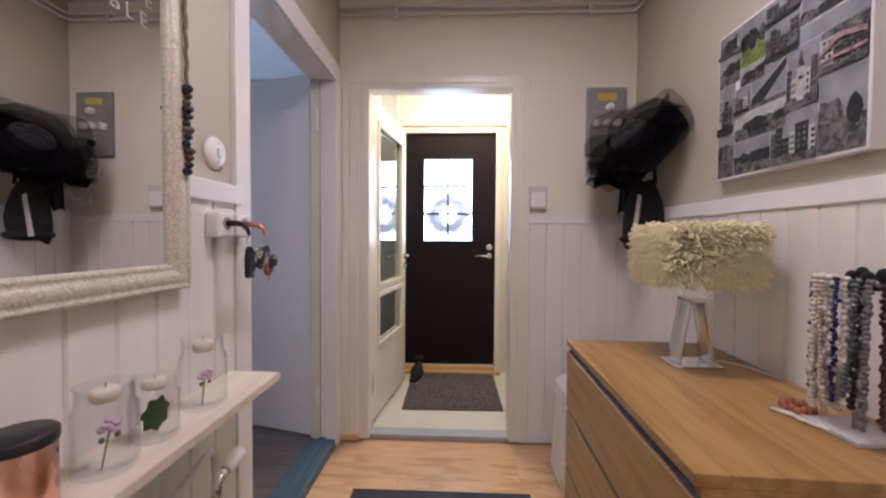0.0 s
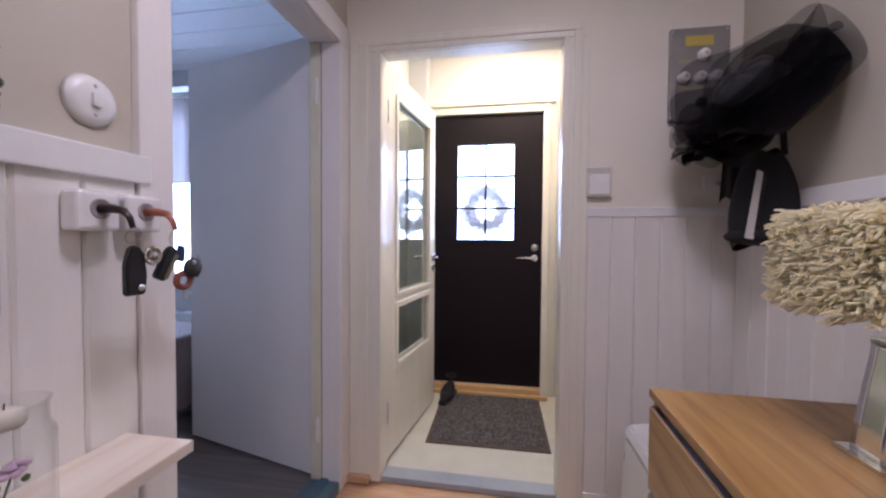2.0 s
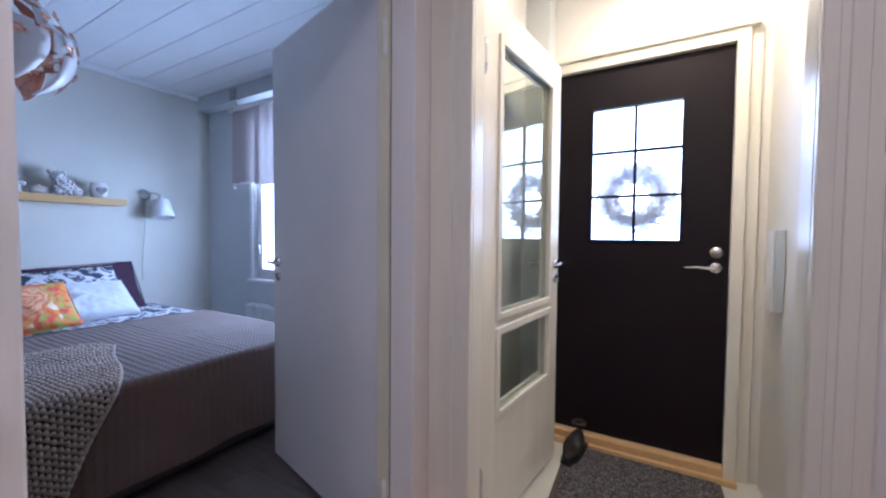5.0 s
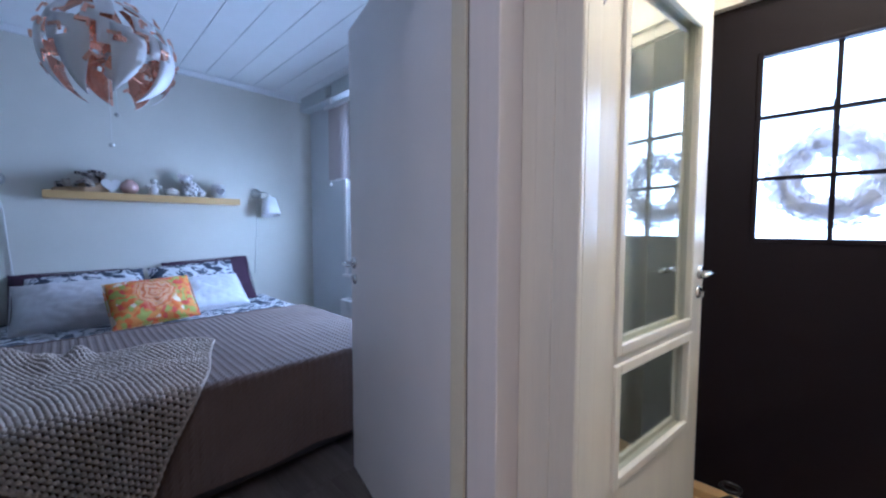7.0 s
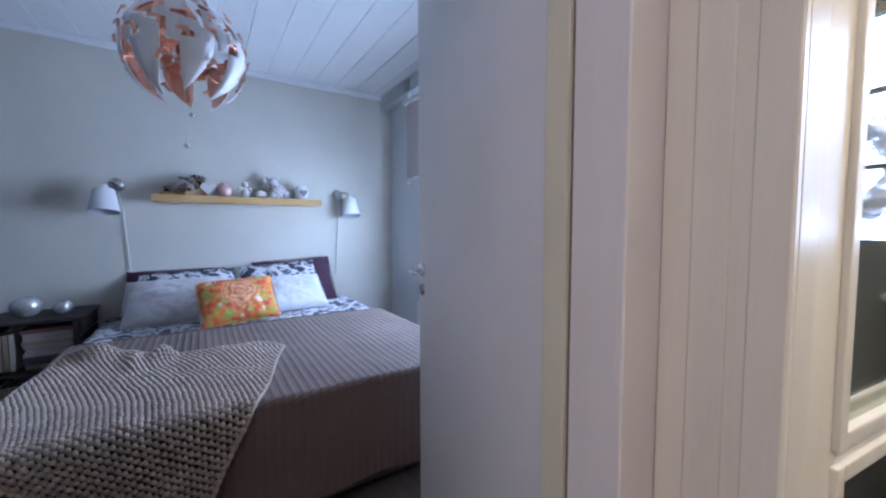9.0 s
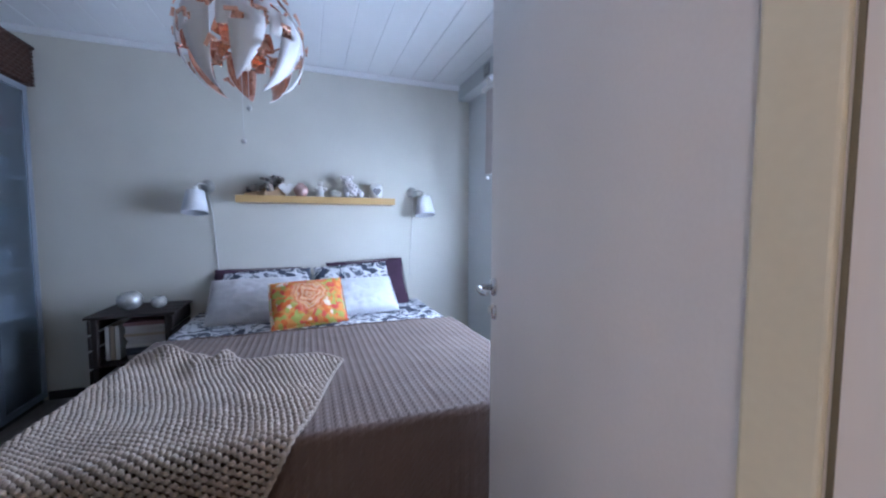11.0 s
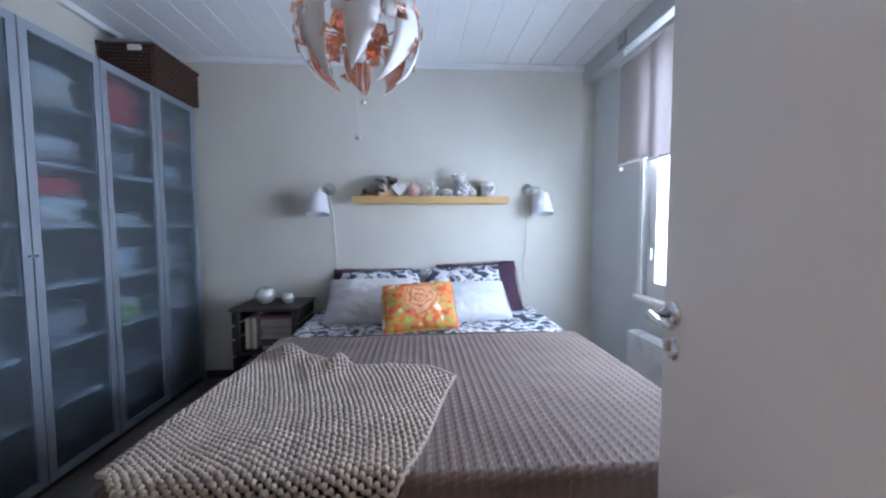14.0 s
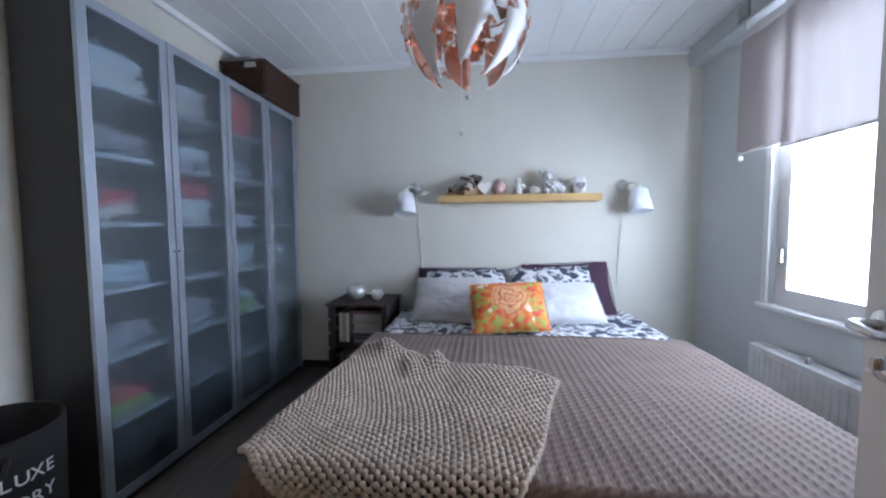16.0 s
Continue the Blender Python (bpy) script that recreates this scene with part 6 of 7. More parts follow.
greytxt = mat("grey_vinyl_letters", (0.40, 0.38, 0.35), 0.6)
letters("E", mi, lambda i: pose(0.0095, 0.985, 1.688, 90, 0, 90), 0.045, greytxt, 0.0003)
letters("IBLE", mi, lambda i: pose(0.0095, 0.862 + i * 0.034 + (0.008 if i else 0), 1.640, 90, 0, 90), 0.045, greytxt, 0.0003)

# bead necklace on the mirror frame
nk = thing("necklace", pose(HW + 0.052, 1.066, 0.05), "dark bead necklace on a chain at the mirror frame", "necklace")
beads = [mat("bead_%d" % i, c, 0.2, var=0.2, coat=0.5) for i, c in enumerate(((0.015, 0.02, 0.05), (0.05, 0.03, 0.02), (0.10, 0.05, 0.03), (0.02, 0.02, 0.02)))]
part("chain", tube([(0.002 + 0.002 * math.sin(i * 2), -0.012 + 0.012 * i / 30, 1.92 - i * 0.016) for i in range(28)], 0.0048, 6), mat("bronze_chain", (0.16, 0.11, 0.07), 0.4, 0.7, var=0.4, scale=150, bump=0.6), nk, "bronze link chain")
rnd = random.Random(9)
for i in range(13):
    z = 1.50 - i * 0.0165
    r = 0.0105 if i % 3 else 0.013
    part("bead", add_ball(bmesh.new(), (0.0 + rnd.uniform(-0.004, 0.004), 0.004 + rnd.uniform(-0.005, 0.005), z), r, 10, 7, (1, 1, 0.8)), beads[i % 4], nk)

# tap-like key hooks with keys
def tap_hook(y, material, label):
    h = thing("key_hook", pose(HW + 0.014, y, 1.230), label, "hook", "key hooks by the door")
    part("block", box(0.0005, 0.042, -0.036, 0.036, -0.036, 0.036, bevel=0.011, seg=4), M["porcelain"], h, "white porcelain block")
    part("socket", lathe([(0, 0.001), (0.015, 0.0012), (0.0165, 0.0025), (0.018, 0.001), (0.018, 0)], 24, pose(0.042, 0, 0.004, 0, 90, 0)), mat("grey_recess", (0.36, 0.32, 0.31), 0.5), h)
    part("spout", tube([(0.040, 0, 0.004), (0.068, 0, 0.004), (0.088, 0.002, 0.0), (0.098, 0.004, -0.012), (0.102, 0.006, -0.030)], [0.0085, 0.008, 0.0065, 0.0055, 0.0045], 10), material, h, "metal spout hook")
    return h


dkm = mat("dark_bronze", (0.06, 0.04, 0.035), 0.35, 0.8)
tap_hook(1.212, dkm, "white porcelain key hook with a dark spout")
tap_hook(1.297, mat("red_copper", (0.50, 0.20, 0.13), 0.35, 0.8, var=0.15), "white porcelain key hook with a copper spout")
leather = mat("brown_leather", (0.20, 0.06, 0.03), 0.6, var=0.25, bump=0.3)


def key_bunch(x, y, z, label, second):
    k = thing("key_bunch", pose(x, y, z) @ Matrix.Scale(1.12 if second else 1.0, 4), label, "keys", "keys on the hooks")
    ring = lambda c, r, t: tube([Vector(c) + Vector((0.35 * r * math.sin(q), r * math.cos(q), r * math.sin(q))) for q in [i * math.pi / 10 for i in range(20)]], t, 6, closed=True)
    part("key_ring", ring((0, 0, 0.001), 0.0135, 0.0011), M["steel"], k, "steel split ring")
    if not second:
        f = part("car_key", prism([(-0.017, -0.105), (0.017, -0.105), (0.021, -0.07), (0.015, -0.03), (0.004, -0.016), (-0.008, -0.018), (-0.018, -0.05)], -0.007, 0.007, "x", 0.003), M["black"], k, "black car key")
        part("badge", lathe([(0, 0.002), (0.005, 0.002), (0.006, 0)], 12, pose(0.0072, 0.008, -0.092, 0, 90, 0)), M["steel"], f)
        part("medallion", lathe([(0, 0.003), (0.006, 0.0032), (0.0065, 0.0015), (0.013, 0.0015), (0.0135, 0.0032), (0.0165, 0.003), (0.018, 0), (0.0165, -0.003), (0, -0.003)], 24, pose(0.012, 0.026, -0.036, 0, 90, 0)), mat("engraved_silver", (0.45, 0.42, 0.36), 0.25, 1.0, var=0.5, scale=60, bump=0.6), k, "round silver medallion")
        part("key_blade", prism([(-0.004, -0.07), (0.004, -0.07), (0.004, -0.02), (-0.004, -0.02)], -0.011, -0.009, "x"), M["steel"], k)
    else:
        f = part("car_key", prism([(-0.046, -0.066), (-0.026, -0.076), (0.002, -0.026), (-0.010, -0.014), (-0.022, -0.020)], -0.006, 0.006, "x", 0.003), M["black"], k, "black folding key")
        part("blade", prism([(-0.032, -0.070), (-0.026, -0.072), (-0.003, -0.032), (-0.009, -0.029)], 0.0065, 0.0080, "x"), mat("dull_brass", (0.32, 0.26, 0.16), 0.4, 0.8), f)
        part("fob", prism([(0.0, -0.042), (0.014, -0.045), (0.016, -0.017), (0.004, -0.012)], -0.004, 0.005, "x", 0.002), mat("dark_blue_fob", (0.02, 0.03, 0.09), 0.4), k, "dark blue fob")
        part("disc", lathe([(0, 0.006), (0.016, 0.005), (0.019, 0), (0.016, -0.005), (0, -0.006)], 22, pose(0.006, 0.028, -0.056, 0, 90, 0)), mat("dark_olive_leather", (0.03, 0.028, 0.02), 0.5), k, "dark leather disc")
        part("stud", add_ball(bmesh.new(), (0.0125, 0.024, -0.046), 0.004, 8, 6), M["steel"], k)
        part("leather_loop", tube([Vector((0, 0.014 + 0.015 * math.cos(q), -0.078 + 0.013 * math.sin(q))) for q in [i * math.pi / 9 for i in range(18)]], 0.0055, 7, closed=True), leather, k, "brown leather loop")
        part("charm", add_box(box(-0.002, 0.002, 0.014, 0.022, -0.112, -0.094, bevel=0.0008, seg=1), -0.002, 0.002, 0.017, 0.027, -0.105, -0.101), M["steel"], k)
    return k


key_bunch(HW + 0.116, 1.218, 1.186, "black car key with silver medallion on a hook", False)
key_bunch(HW + 0.116, 1.305, 1.184, "keys with leather fobs on the copper hook", True)

# pine shelf with jars and a tin
ps = thing("wall_shelf", pose(0, 0, 0), "raw pine shelf above the hall radiator", "shelf")
PZ = 0.79
part("board", prism([(HW + 0.0155, -0.1), (-0.405, -0.1), (-0.405, 1.285), (HW + 0.0155, 1.285)], PZ - 0.022, PZ, "z", 0.0015), M["pine"], ps)
for y in (0.1, 1.0):
    part("bracket", prism([(HW + 0.0155, PZ - 0.0225), (-0.43, PZ - 0.0225), (HW + 0.0155, PZ - 0.12)], y - 0.01, y + 0.01, "y"), M["white"], ps)
candle = mat("ivory_wax", (0.64, 0.59, 0.48), 0.5, var=0.05)
petal = mat("lilac_petals", (0.50, 0.36, 0.46), 0.7, var=0.2)
stemg = mat("green_stem", (0.10, 0.14, 0.06), 0.7)
leafg = mat("fresh_leaf", (0.055, 0.16, 0.03), 0.5, var=0.3, scale=30, bump=0.3)


def jar(y, label, leafy, r=0.038, h=0.125):
    j = thing("glass_jar", pose(-0.482, y, PZ), label, "jar", "glass jars on the pine shelf")
    g = part("glass", lathe([(0, 0.001), (r * 0.9, 0.001), (r, 0.006), (r, h * 0.72), (r * 0.86, h * 0.80), (r * 0.86, h - 0.004), (r * 0.92, h), (r * 0.82, h), (r * 0.80, h * 0.82), (r * 0.93, h * 0.71), (r * 0.93, 0.010), (0, 0.008)], 32), M["jar"], j, "clear blown glass")
    g.visible_shadow = False
    part("candle", lathe([(0, h * 0.80), (0.018, h * 0.80), (0.0225, h * 0.84), (0.021, h * 0.93), (0.012, h * 0.96), (0, h * 0.955)], 22), candle, j, "ivory floating candle")
    part("wick", tube([(0, 0, h * 0.95), (0.001, 0, h * 1.01)], 0.001, 5), M["black"], j)
    if leafy:
        lobes = 34
        rim = [((0.031 + 0.0035 * math.cos(7 * q) + 0.002 * math.cos(15 * q)) * math.sin(q), 0.048 - (0.032 + 0.004 * math.cos(7 * q)) * math.cos(q)) for q in [2 * math.pi * i / lobes for i in range(lobes)]]
        bm = bmesh.new()
        mid = bm.verts.new((0.010, 0.004, 0.050))
        vv = [bm.verts.new((0.004 + 0.010 * math.sin(9 * y2) - 3.0 * y2 * y2, y2, z2)) for y2, z2 in rim]
        for i in range(lobes):
            bm.faces.new((mid, vv[i], vv[(i + 1) % lobes])).smooth = True
        bmesh.ops.solidify(bm, geom=bm.faces[:], thickness=0.0012)
        part("leaf_spray", bm, leafg, j, "bright green lobed leaf")
    else:
        part("stem", tube([(0.012, -0.022, 0.010), (0.004, -0.006, 0.035), (0.0, 0.004, 0.055), (0.0, 0.008, 0.068)], 0.0016, 5), stemg, j)
        bm = bmesh.new()
        rn = random.Random(int(y * 100))
        for i in range(16):
            a = i * 2.4
            add_ball(bm, (0.011 * math.cos(a) * (i / 16) ** 0.5, 0.008 + 0.017 * math.sin(a) * (i / 16) ** 0.5, 0.070 + rn.uniform(-0.006, 0.008)), 0.0068, 7, 5, (1, 1, 0.6))
        part("flower", bm, petal, j, "lilac flower head")
        part("bud", add_ball(add_ball(bmesh.new(), (0.004, -0.012, 0.056), 0.005, 7, 5), (0.0, 0.022, 0.05), 0.0055, 7, 5, (0.6, 1, 1)), stemg, j)
    return j


jar(0.808, "clear glass jar with candle and lilac flower", False, 0.047, 0.15)
jar(0.912, "clear glass jar with candle and green leaf", True, 0.043, 0.125)
jar(1.055, "tall clear glass jar with candle and flower", False, 0.051, 0.165)
tin = thing("storage_tin", pose(-0.497, 0.690, PZ), "shiny copper tin with a black lid", "tin")
part("body", lathe([(0, 0.0005), (0.040, 0.0005), (0.042, 0.004), (0.042, 0.105), (0.041, 0.107), (0, 0.107)], 40), M["copper"], tin)
part("lid", lathe([(0.0435, 0.106), (0.0445, 0.109), (0.0445, 0.121), (0.042, 0.124), (0, 0.1245)], 40), M["black"], tin, "flat black lid")

# hall radiator below the shelf, its pipe and valve
hr = thing("radiator", pose(0, 0, 0), "white hall radiator under the pine shelf", "radiator")
part("panel", box(HW + 0.05, HW + 0.075, -0.05, 0.93, 0.16, 0.64, bevel=0.006), M["enamel"], hr)
for i in range(18):
    part("fin", box(HW + 0.0755, HW + 0.081, -0.01 + i * 0.052, 0.022 + i * 0.052, 0.19, 0.61, bevel=0.003, seg=1), M["enamel"], hr)
part("bracket", add_box(box(HW + 0.0155, HW + 0.0495, 0.1, 0.13, 0.3, 0.55), HW + 0.0155, HW + 0.0495, 0.75, 0.78, 0.3, 0.55), M["enamel"], hr)
part("pipe", tube([(-0.50, 0.92, 0.60), (-0.49, 0.99, 0.625), (-0.485, 1.06, 0.658), (-0.485, 1.085, 0.655), (-0.485, 1.10, 0.635), (-0.485, 1.105, 0.56), (-0.485, 1.105, 0.0)], 0.0095, 10), M["enamel"], hr, "white bent pipe")
part("valve", tube([(-0.485, 1.105, 0.53), (-0.485, 1.105, 0.56), (-0.485, 1.125, 0.57), (-0.485, 1.145, 0.575)], 0.013, 12), M["chrome"], hr, "chrome valve body")
part("thermostat", lathe([(0, 0.0), (0.016, 0.0), (0.019, 0.012), (0.021, 0.05), (0.016, 0.068), (0, 0.07)], 20, pose(-0.485, 1.143, 0.575, -78, 0, 0)), M["plastic"], hr, "white thermostat head")

# chest of drawers
DX, DY0, DY1, DZ = 0.566, 0.0, 0.89, 0.78
dr = thing("chest_of_drawers", pose(0.551, 0.861, 0, 0, 0, -2.2), "oak veneer chest of drawers with plain fronts", "chest of drawers")
DD = 0.545
part("top", box(0.0, DD, 0.0, DY1, DZ - 0.024, DZ, bevel=0.0012, seg=1), M["oak"], dr)
part("side", box(0.012, DD, 0.002, 0.022, 0.0, DZ - 0.0245, bevel=0.001, seg=1), M["oak"], dr)
part("side", box(0.012, DD, DY1 - 0.022, DY1 - 0.002, 0.0, DZ - 0.0245, bevel=0.001, seg=1), M["oak"], dr)
part("back", box(DD - 0.008, DD - 0.002, 0.023, DY1 - 0.023, 0.02, DZ - 0.025), M["oak"], dr)
# dark panel that paints the shade in the gaps between the drawers
part("inner_frame", box(0.03, 0.05, 0.0225, DY1 - 0.0225, 0.0, DZ - 0.0245), mat("drawer_gap_shade", (0.05, 0.045, 0.05), 0.6), dr)
h3 = (DZ - 0.024 - 0.03) / 3
lipm = mat("mauve_grey_lip", (0.20, 0.17, 0.18), 0.4, var=0.05)
for i in range(3):
    z0 = 0.02 + i * h3
    d = part("drawer", box(0.0, 0.018, 0.003, DY1 - 0.003, z0 + 0.002, z0 + h3 - 0.017, bevel=0.001, seg=1), M["oak"], dr)
    part("handle_lip", box(0.004, 0.028, 0.004, DY1 - 0.004, z0 + h3 - 0.0165, z0 + h3 - 0.013, bevel=0.0008, seg=1), lipm, d, "metal-grey grip edge")

# white flip bin beside the chest
bn = thing("waste_bin", pose(0.86, 2.02, 0), "white metal bin between chest and wall", "bin")
part("body", prism([(-0.235, 0), (0.235, 0), (0.215, 0.45), (-0.215, 0.45)], -0.13, 0.13, "y", 0.012), M["plastic"], bn)
part("lid", prism([(-0.22, 0.451), (0.22, 0.451), (0.20, 0.485), (0.10, 0.50), (-0.10, 0.50), (-0.20, 0.485)], -0.135, 0.135, "y", 0.008), M["plastic"], bn, "domed white lid")

# fringe-shaded table lamp
tl = thing("table_lamp", pose(0.905, 1.452, DZ), "chrome table lamp with a shaggy cream fringe shade", "table lamp")
part("foot", box(-0.075, 0.075, -0.05, 0.05, 0.0005, 0.012, bevel=0.002), M["chrome"], tl, "chrome foot plate")
for s in (-1, 1):
    def strip(u, v, s=s):
        z = 0.012 + 0.20 * v
        x = s * (0.026 + 0.030 * (1 - v) ** 1.6 + 0.006 * math.sin(v * math.pi))
        return (x, -0.035 + 0.07 * u, z)
    bm = grid_mesh(strip, 4, 20)
    ex = bmesh.ops.extrude_face_region(bm, geom=list(bm.faces))
    bmesh.ops.translate(bm, verts=[g for g in ex["geom"] if isinstance(g, bmesh.types.BMVert)], vec=(-s * 0.006, 0, 0))
    bmesh.ops.recalc_face_normals(bm, faces=bm.faces)
    part("stem", bm, M["chrome"], tl, "bent chrome stem")
part("collar", box(-0.03, 0.03, -0.035, 0.035, 0.2125, 0.225, bevel=0.003), M["chrome"], tl)
fr = mat("cream_fringe", (0.94, 0.89, 0.72), 0.85, var=0.12, scale=30, bump=0.3, sheen=0.2)
SQ, SZ0, SZ1 = 0.105, 0.288, 0.450   # square shade: half width, bottom, top
part("shade", box(-SQ, SQ, -SQ, SQ, SZ0, SZ1, bevel=0.012), fr, tl, "square cream fabric shade")
bm = bmesh.new()
rnd = random.Random(31)
for i in range(7500):
    side, along = rnd.randrange(4), rnd.uniform(-SQ, SQ)
    out, tang = ((0, -1), (1, 0), (0, 1), (-1, 0))[side], ((1, 0), (0, 1), (-1, 0), (0, -1))[side]
    if rnd.random() < 0.13:
        base = Vector((rnd.uniform(-SQ, SQ), rnd.uniform(-SQ, SQ), SZ1 - 0.002))
        d = Vector((base.x * 4 + rnd.gauss(0, 0.5), base.y * 4 + rnd.gauss(0, 0.5), 1)).normalized()
        ln = rnd.uniform(0.012, 0.032)
    else:
        edge = (along / SQ) ** 3 * 0.7
        base = Vector((out[0] * SQ * 0.985 + tang[0] * along, out[1] * SQ * 0.985 + tang[1] * along, rnd.uniform(SZ0 - 0.004, SZ1 + 0.004)))
        d = Vector((out[0] + tang[0] * (edge + rnd.gauss(0, 0.3)), out[1] + tang[1] * (edge + rnd.gauss(0, 0.3)), rnd.gauss(0.05, 0.22) + 1.5 * (base.z - (SZ0 + SZ1) / 2))).normalized()
        ln = rnd.uniform(0.036, 0.062)
    droop = rnd.uniform(0.0, 0.012)
    curl = Vector((rnd.gauss(0, 1), rnd.gauss(0, 1), rnd.gauss(0, 1))) * 0.006
    pts = [base, base + d * ln * 0.4 + curl * 0.4, base + d * ln * 0.75 + curl - Vector((0, 0, droop * 0.4)), base + d * ln - Vector((0, 0, droop)) + curl * 0.3]
    add_tube(bm, pts, [0.0034, 0.0035, 0.0034, 0.0025], 4, caps=False)
tagged(part("fringe", bm, veil("cream_fringe_yarn", (0.98, 0.93, 0.71), 1.0, 0.60), tl, "shaggy cream fringe"), kind="stuff")
part("cable", tube([(0.07, 0.02, 0.004), (0.13, 0.04, 0.003), (0.17, -0.02, 0.004), (0.19, -0.12, 0.004)], 0.003, 6), M["plastic"], tl, "white cable")

# necklace stand
nst = thing("necklace_stand", pose(0.985, 1.018, DZ), "jewellery stand hung with many bead necklaces", "jewellery stand")
part("base", box(-0.055, 0.055, -0.06, 0.06, 0.0005, 0.012, bevel=0.003), mat("clear_acrylic", (0.55, 0.54, 0.55), 0.2, var=0.05), nst)
part("post", tube([(0, 0, 0.012), (0, 0, 0.33)], 0.006, 8), M["steel"], nst)
part("bar", tube([(-0.02, -0.075, 0.325), (0, 0, 0.335), (0.02, 0.085, 0.325)], 0.006, 8), M["steel"], nst)
bcol = [mat("necklace_%d" % i, c, 0.25, var=0.25, coat=0.4) for i, c in enumerate(((0.66, 0.60, 0.50), (0.02, 0.02, 0.09), (0.55, 0.47, 0.38), (0.08, 0.02, 0.03), (0.04, 0.05, 0.045), (0.16, 0.15, 0.14), (0.09, 0.11, 0.12), (0.45, 0.16, 0.08)))]
rnd = random.Random(17)
for i, (y, x, ln, r, c) in enumerate(((0.085, -0.02, 0.27, 0.006, 1), (0.065, -0.03, 0.31, 0.0095, 0), (0.045, -0.015, 0.29, 0.008, 2), (0.028, -0.035, 0.29, 0.008, 0), (0.010, -0.02, 0.30, 0.0075, 0), (-0.012, -0.04, 0.24, 0.007, 0), (-0.03, -0.03, 0.28, 0.008, 4), (-0.052, -0.04, 0.29, 0.007, 5), (-0.072, -0.02, 0.30, 0.008, 3), (-0.06, 0.02, 0.25, 0.009, 4), (0.05, 0.03, 0.27, 0.007, 7), (0.055, -0.045, 0.305, 0.0065, 0), (0.035, -0.05, 0.30, 0.006, 2), (0.0, -0.05, 0.27, 0.0055, 1), (-0.045, -0.055, 0.25, 0.006, 6), (-0.065, -0.05, 0.305, 0.006, 5), (0.018, 0.0, 0.29, 0.006, 0))):
    y, r = y * 0.95, r * 0.92
    sway = rnd.uniform(-0.022, 0.022)
    for side in (-0.008, 0.008):
        bm = bmesh.new()
        nbd = int(ln / (r * 1.75))
        for k in range(nbd):
            s = k / nbd
            add_ball(bm, (x + side * math.sin(s * math.pi) * 1.6 + rnd.uniform(-0.003, 0.003), y + side * (0.5 + math.sin(s * 3.0)) * (1 - s ** 6) + sway * s * s + rnd.uniform(-0.003, 0.003), 0.335 - s * ln), r * rnd.uniform(0.8, 1.1), 7, 5)
        tagged(part("necklace_strand", bm, bcol[c], nst), kind="stuff")
bow = bmesh.new()
for i in range(14):
    a = i * 0.9
    add_ball(bow, (-0.02 + 0.018 * math.cos(a), -0.035 + 0.03 * math.sin(a), 0.335 + 0.014 * math.sin(i * 1.7)), 0.014, 7, 5, (1, 0.6, 1))
part("ribbon_bow", bow, M["blackcloth"], nst, "black fabric bow")
shl = thing("shell_necklace", pose(0.91, 1.085, DZ), "pale shell necklace lying on the chest", "necklace")
bm = bmesh.new()
for i in range(34):
    s = i / 33
    add_ball(bm, (-0.012 + 0.05 * s + rnd.uniform(-0.003, 0.003), 0.035 - 0.12 * s + 0.012 * math.sin(s * 7), 0.006), rnd.uniform(0.006, 0.0085), 7, 5, (1, 1, 0.7))
part("shell_strand", bm, bcol[0], shl)
brc = thing("bracelet", pose(0.96, 1.125, DZ), "brown wooden bead bracelet on the chest", "bracelet")
bm = bmesh.new()
for i in range(16):
    a = i * math.pi / 8
    add_ball(bm, (0.028 * math.cos(a), 0.03 * math.sin(a), 0.008 + 0.006 * (i % 2)), 0.008, 7, 5)
tagged(part("bead_ring", bm, bcol[7], brc), kind="stuff")

# photo collage canvas
pc = thing("picture", pose(HE, 0, 0), "black and white city photo collage canvas", "picture")
QY0, QY1, QZ0, QZ1 = 1.12, 1.642, 1.415, 1.945
part("canvas", box(-0.04, -0.001, QY0, QY1, QZ0, QZ1, bevel=0.004), mat("white_canvas", (0.74, 0.74, 0.73), 0.7, var=0.03, bump=0.2, fine=500), pc)


def photo_mat(name, a, b_, scale=60):
    """Printed photo grain between two greys or tints."""
    return ramp_mat(name, [(0.36, a), (0.64, b_)], scale=scale, rough=0.65, bump=0.02, distortion=0.6)


PM = [photo_mat("photo_sky", (0.20, 0.21, 0.23), (0.30, 0.31, 0.32), 12), photo_mat("photo_pale", (0.32, 0.32, 0.31), (0.52, 0.52, 0.50), 25),
      photo_mat("photo_mid", (0.03, 0.03, 0.03), (0.17, 0.17, 0.165), 55), photo_mat("photo_dark", (0.006, 0.006, 0.007), (0.03, 0.03, 0.03), 45),
      photo_mat("photo_green", (0.07, 0.11, 0.02), (0.20, 0.26, 0.06), 40), photo_mat("photo_rose", (0.20, 0.12, 0.12), (0.46, 0.34, 0.34), 45)]


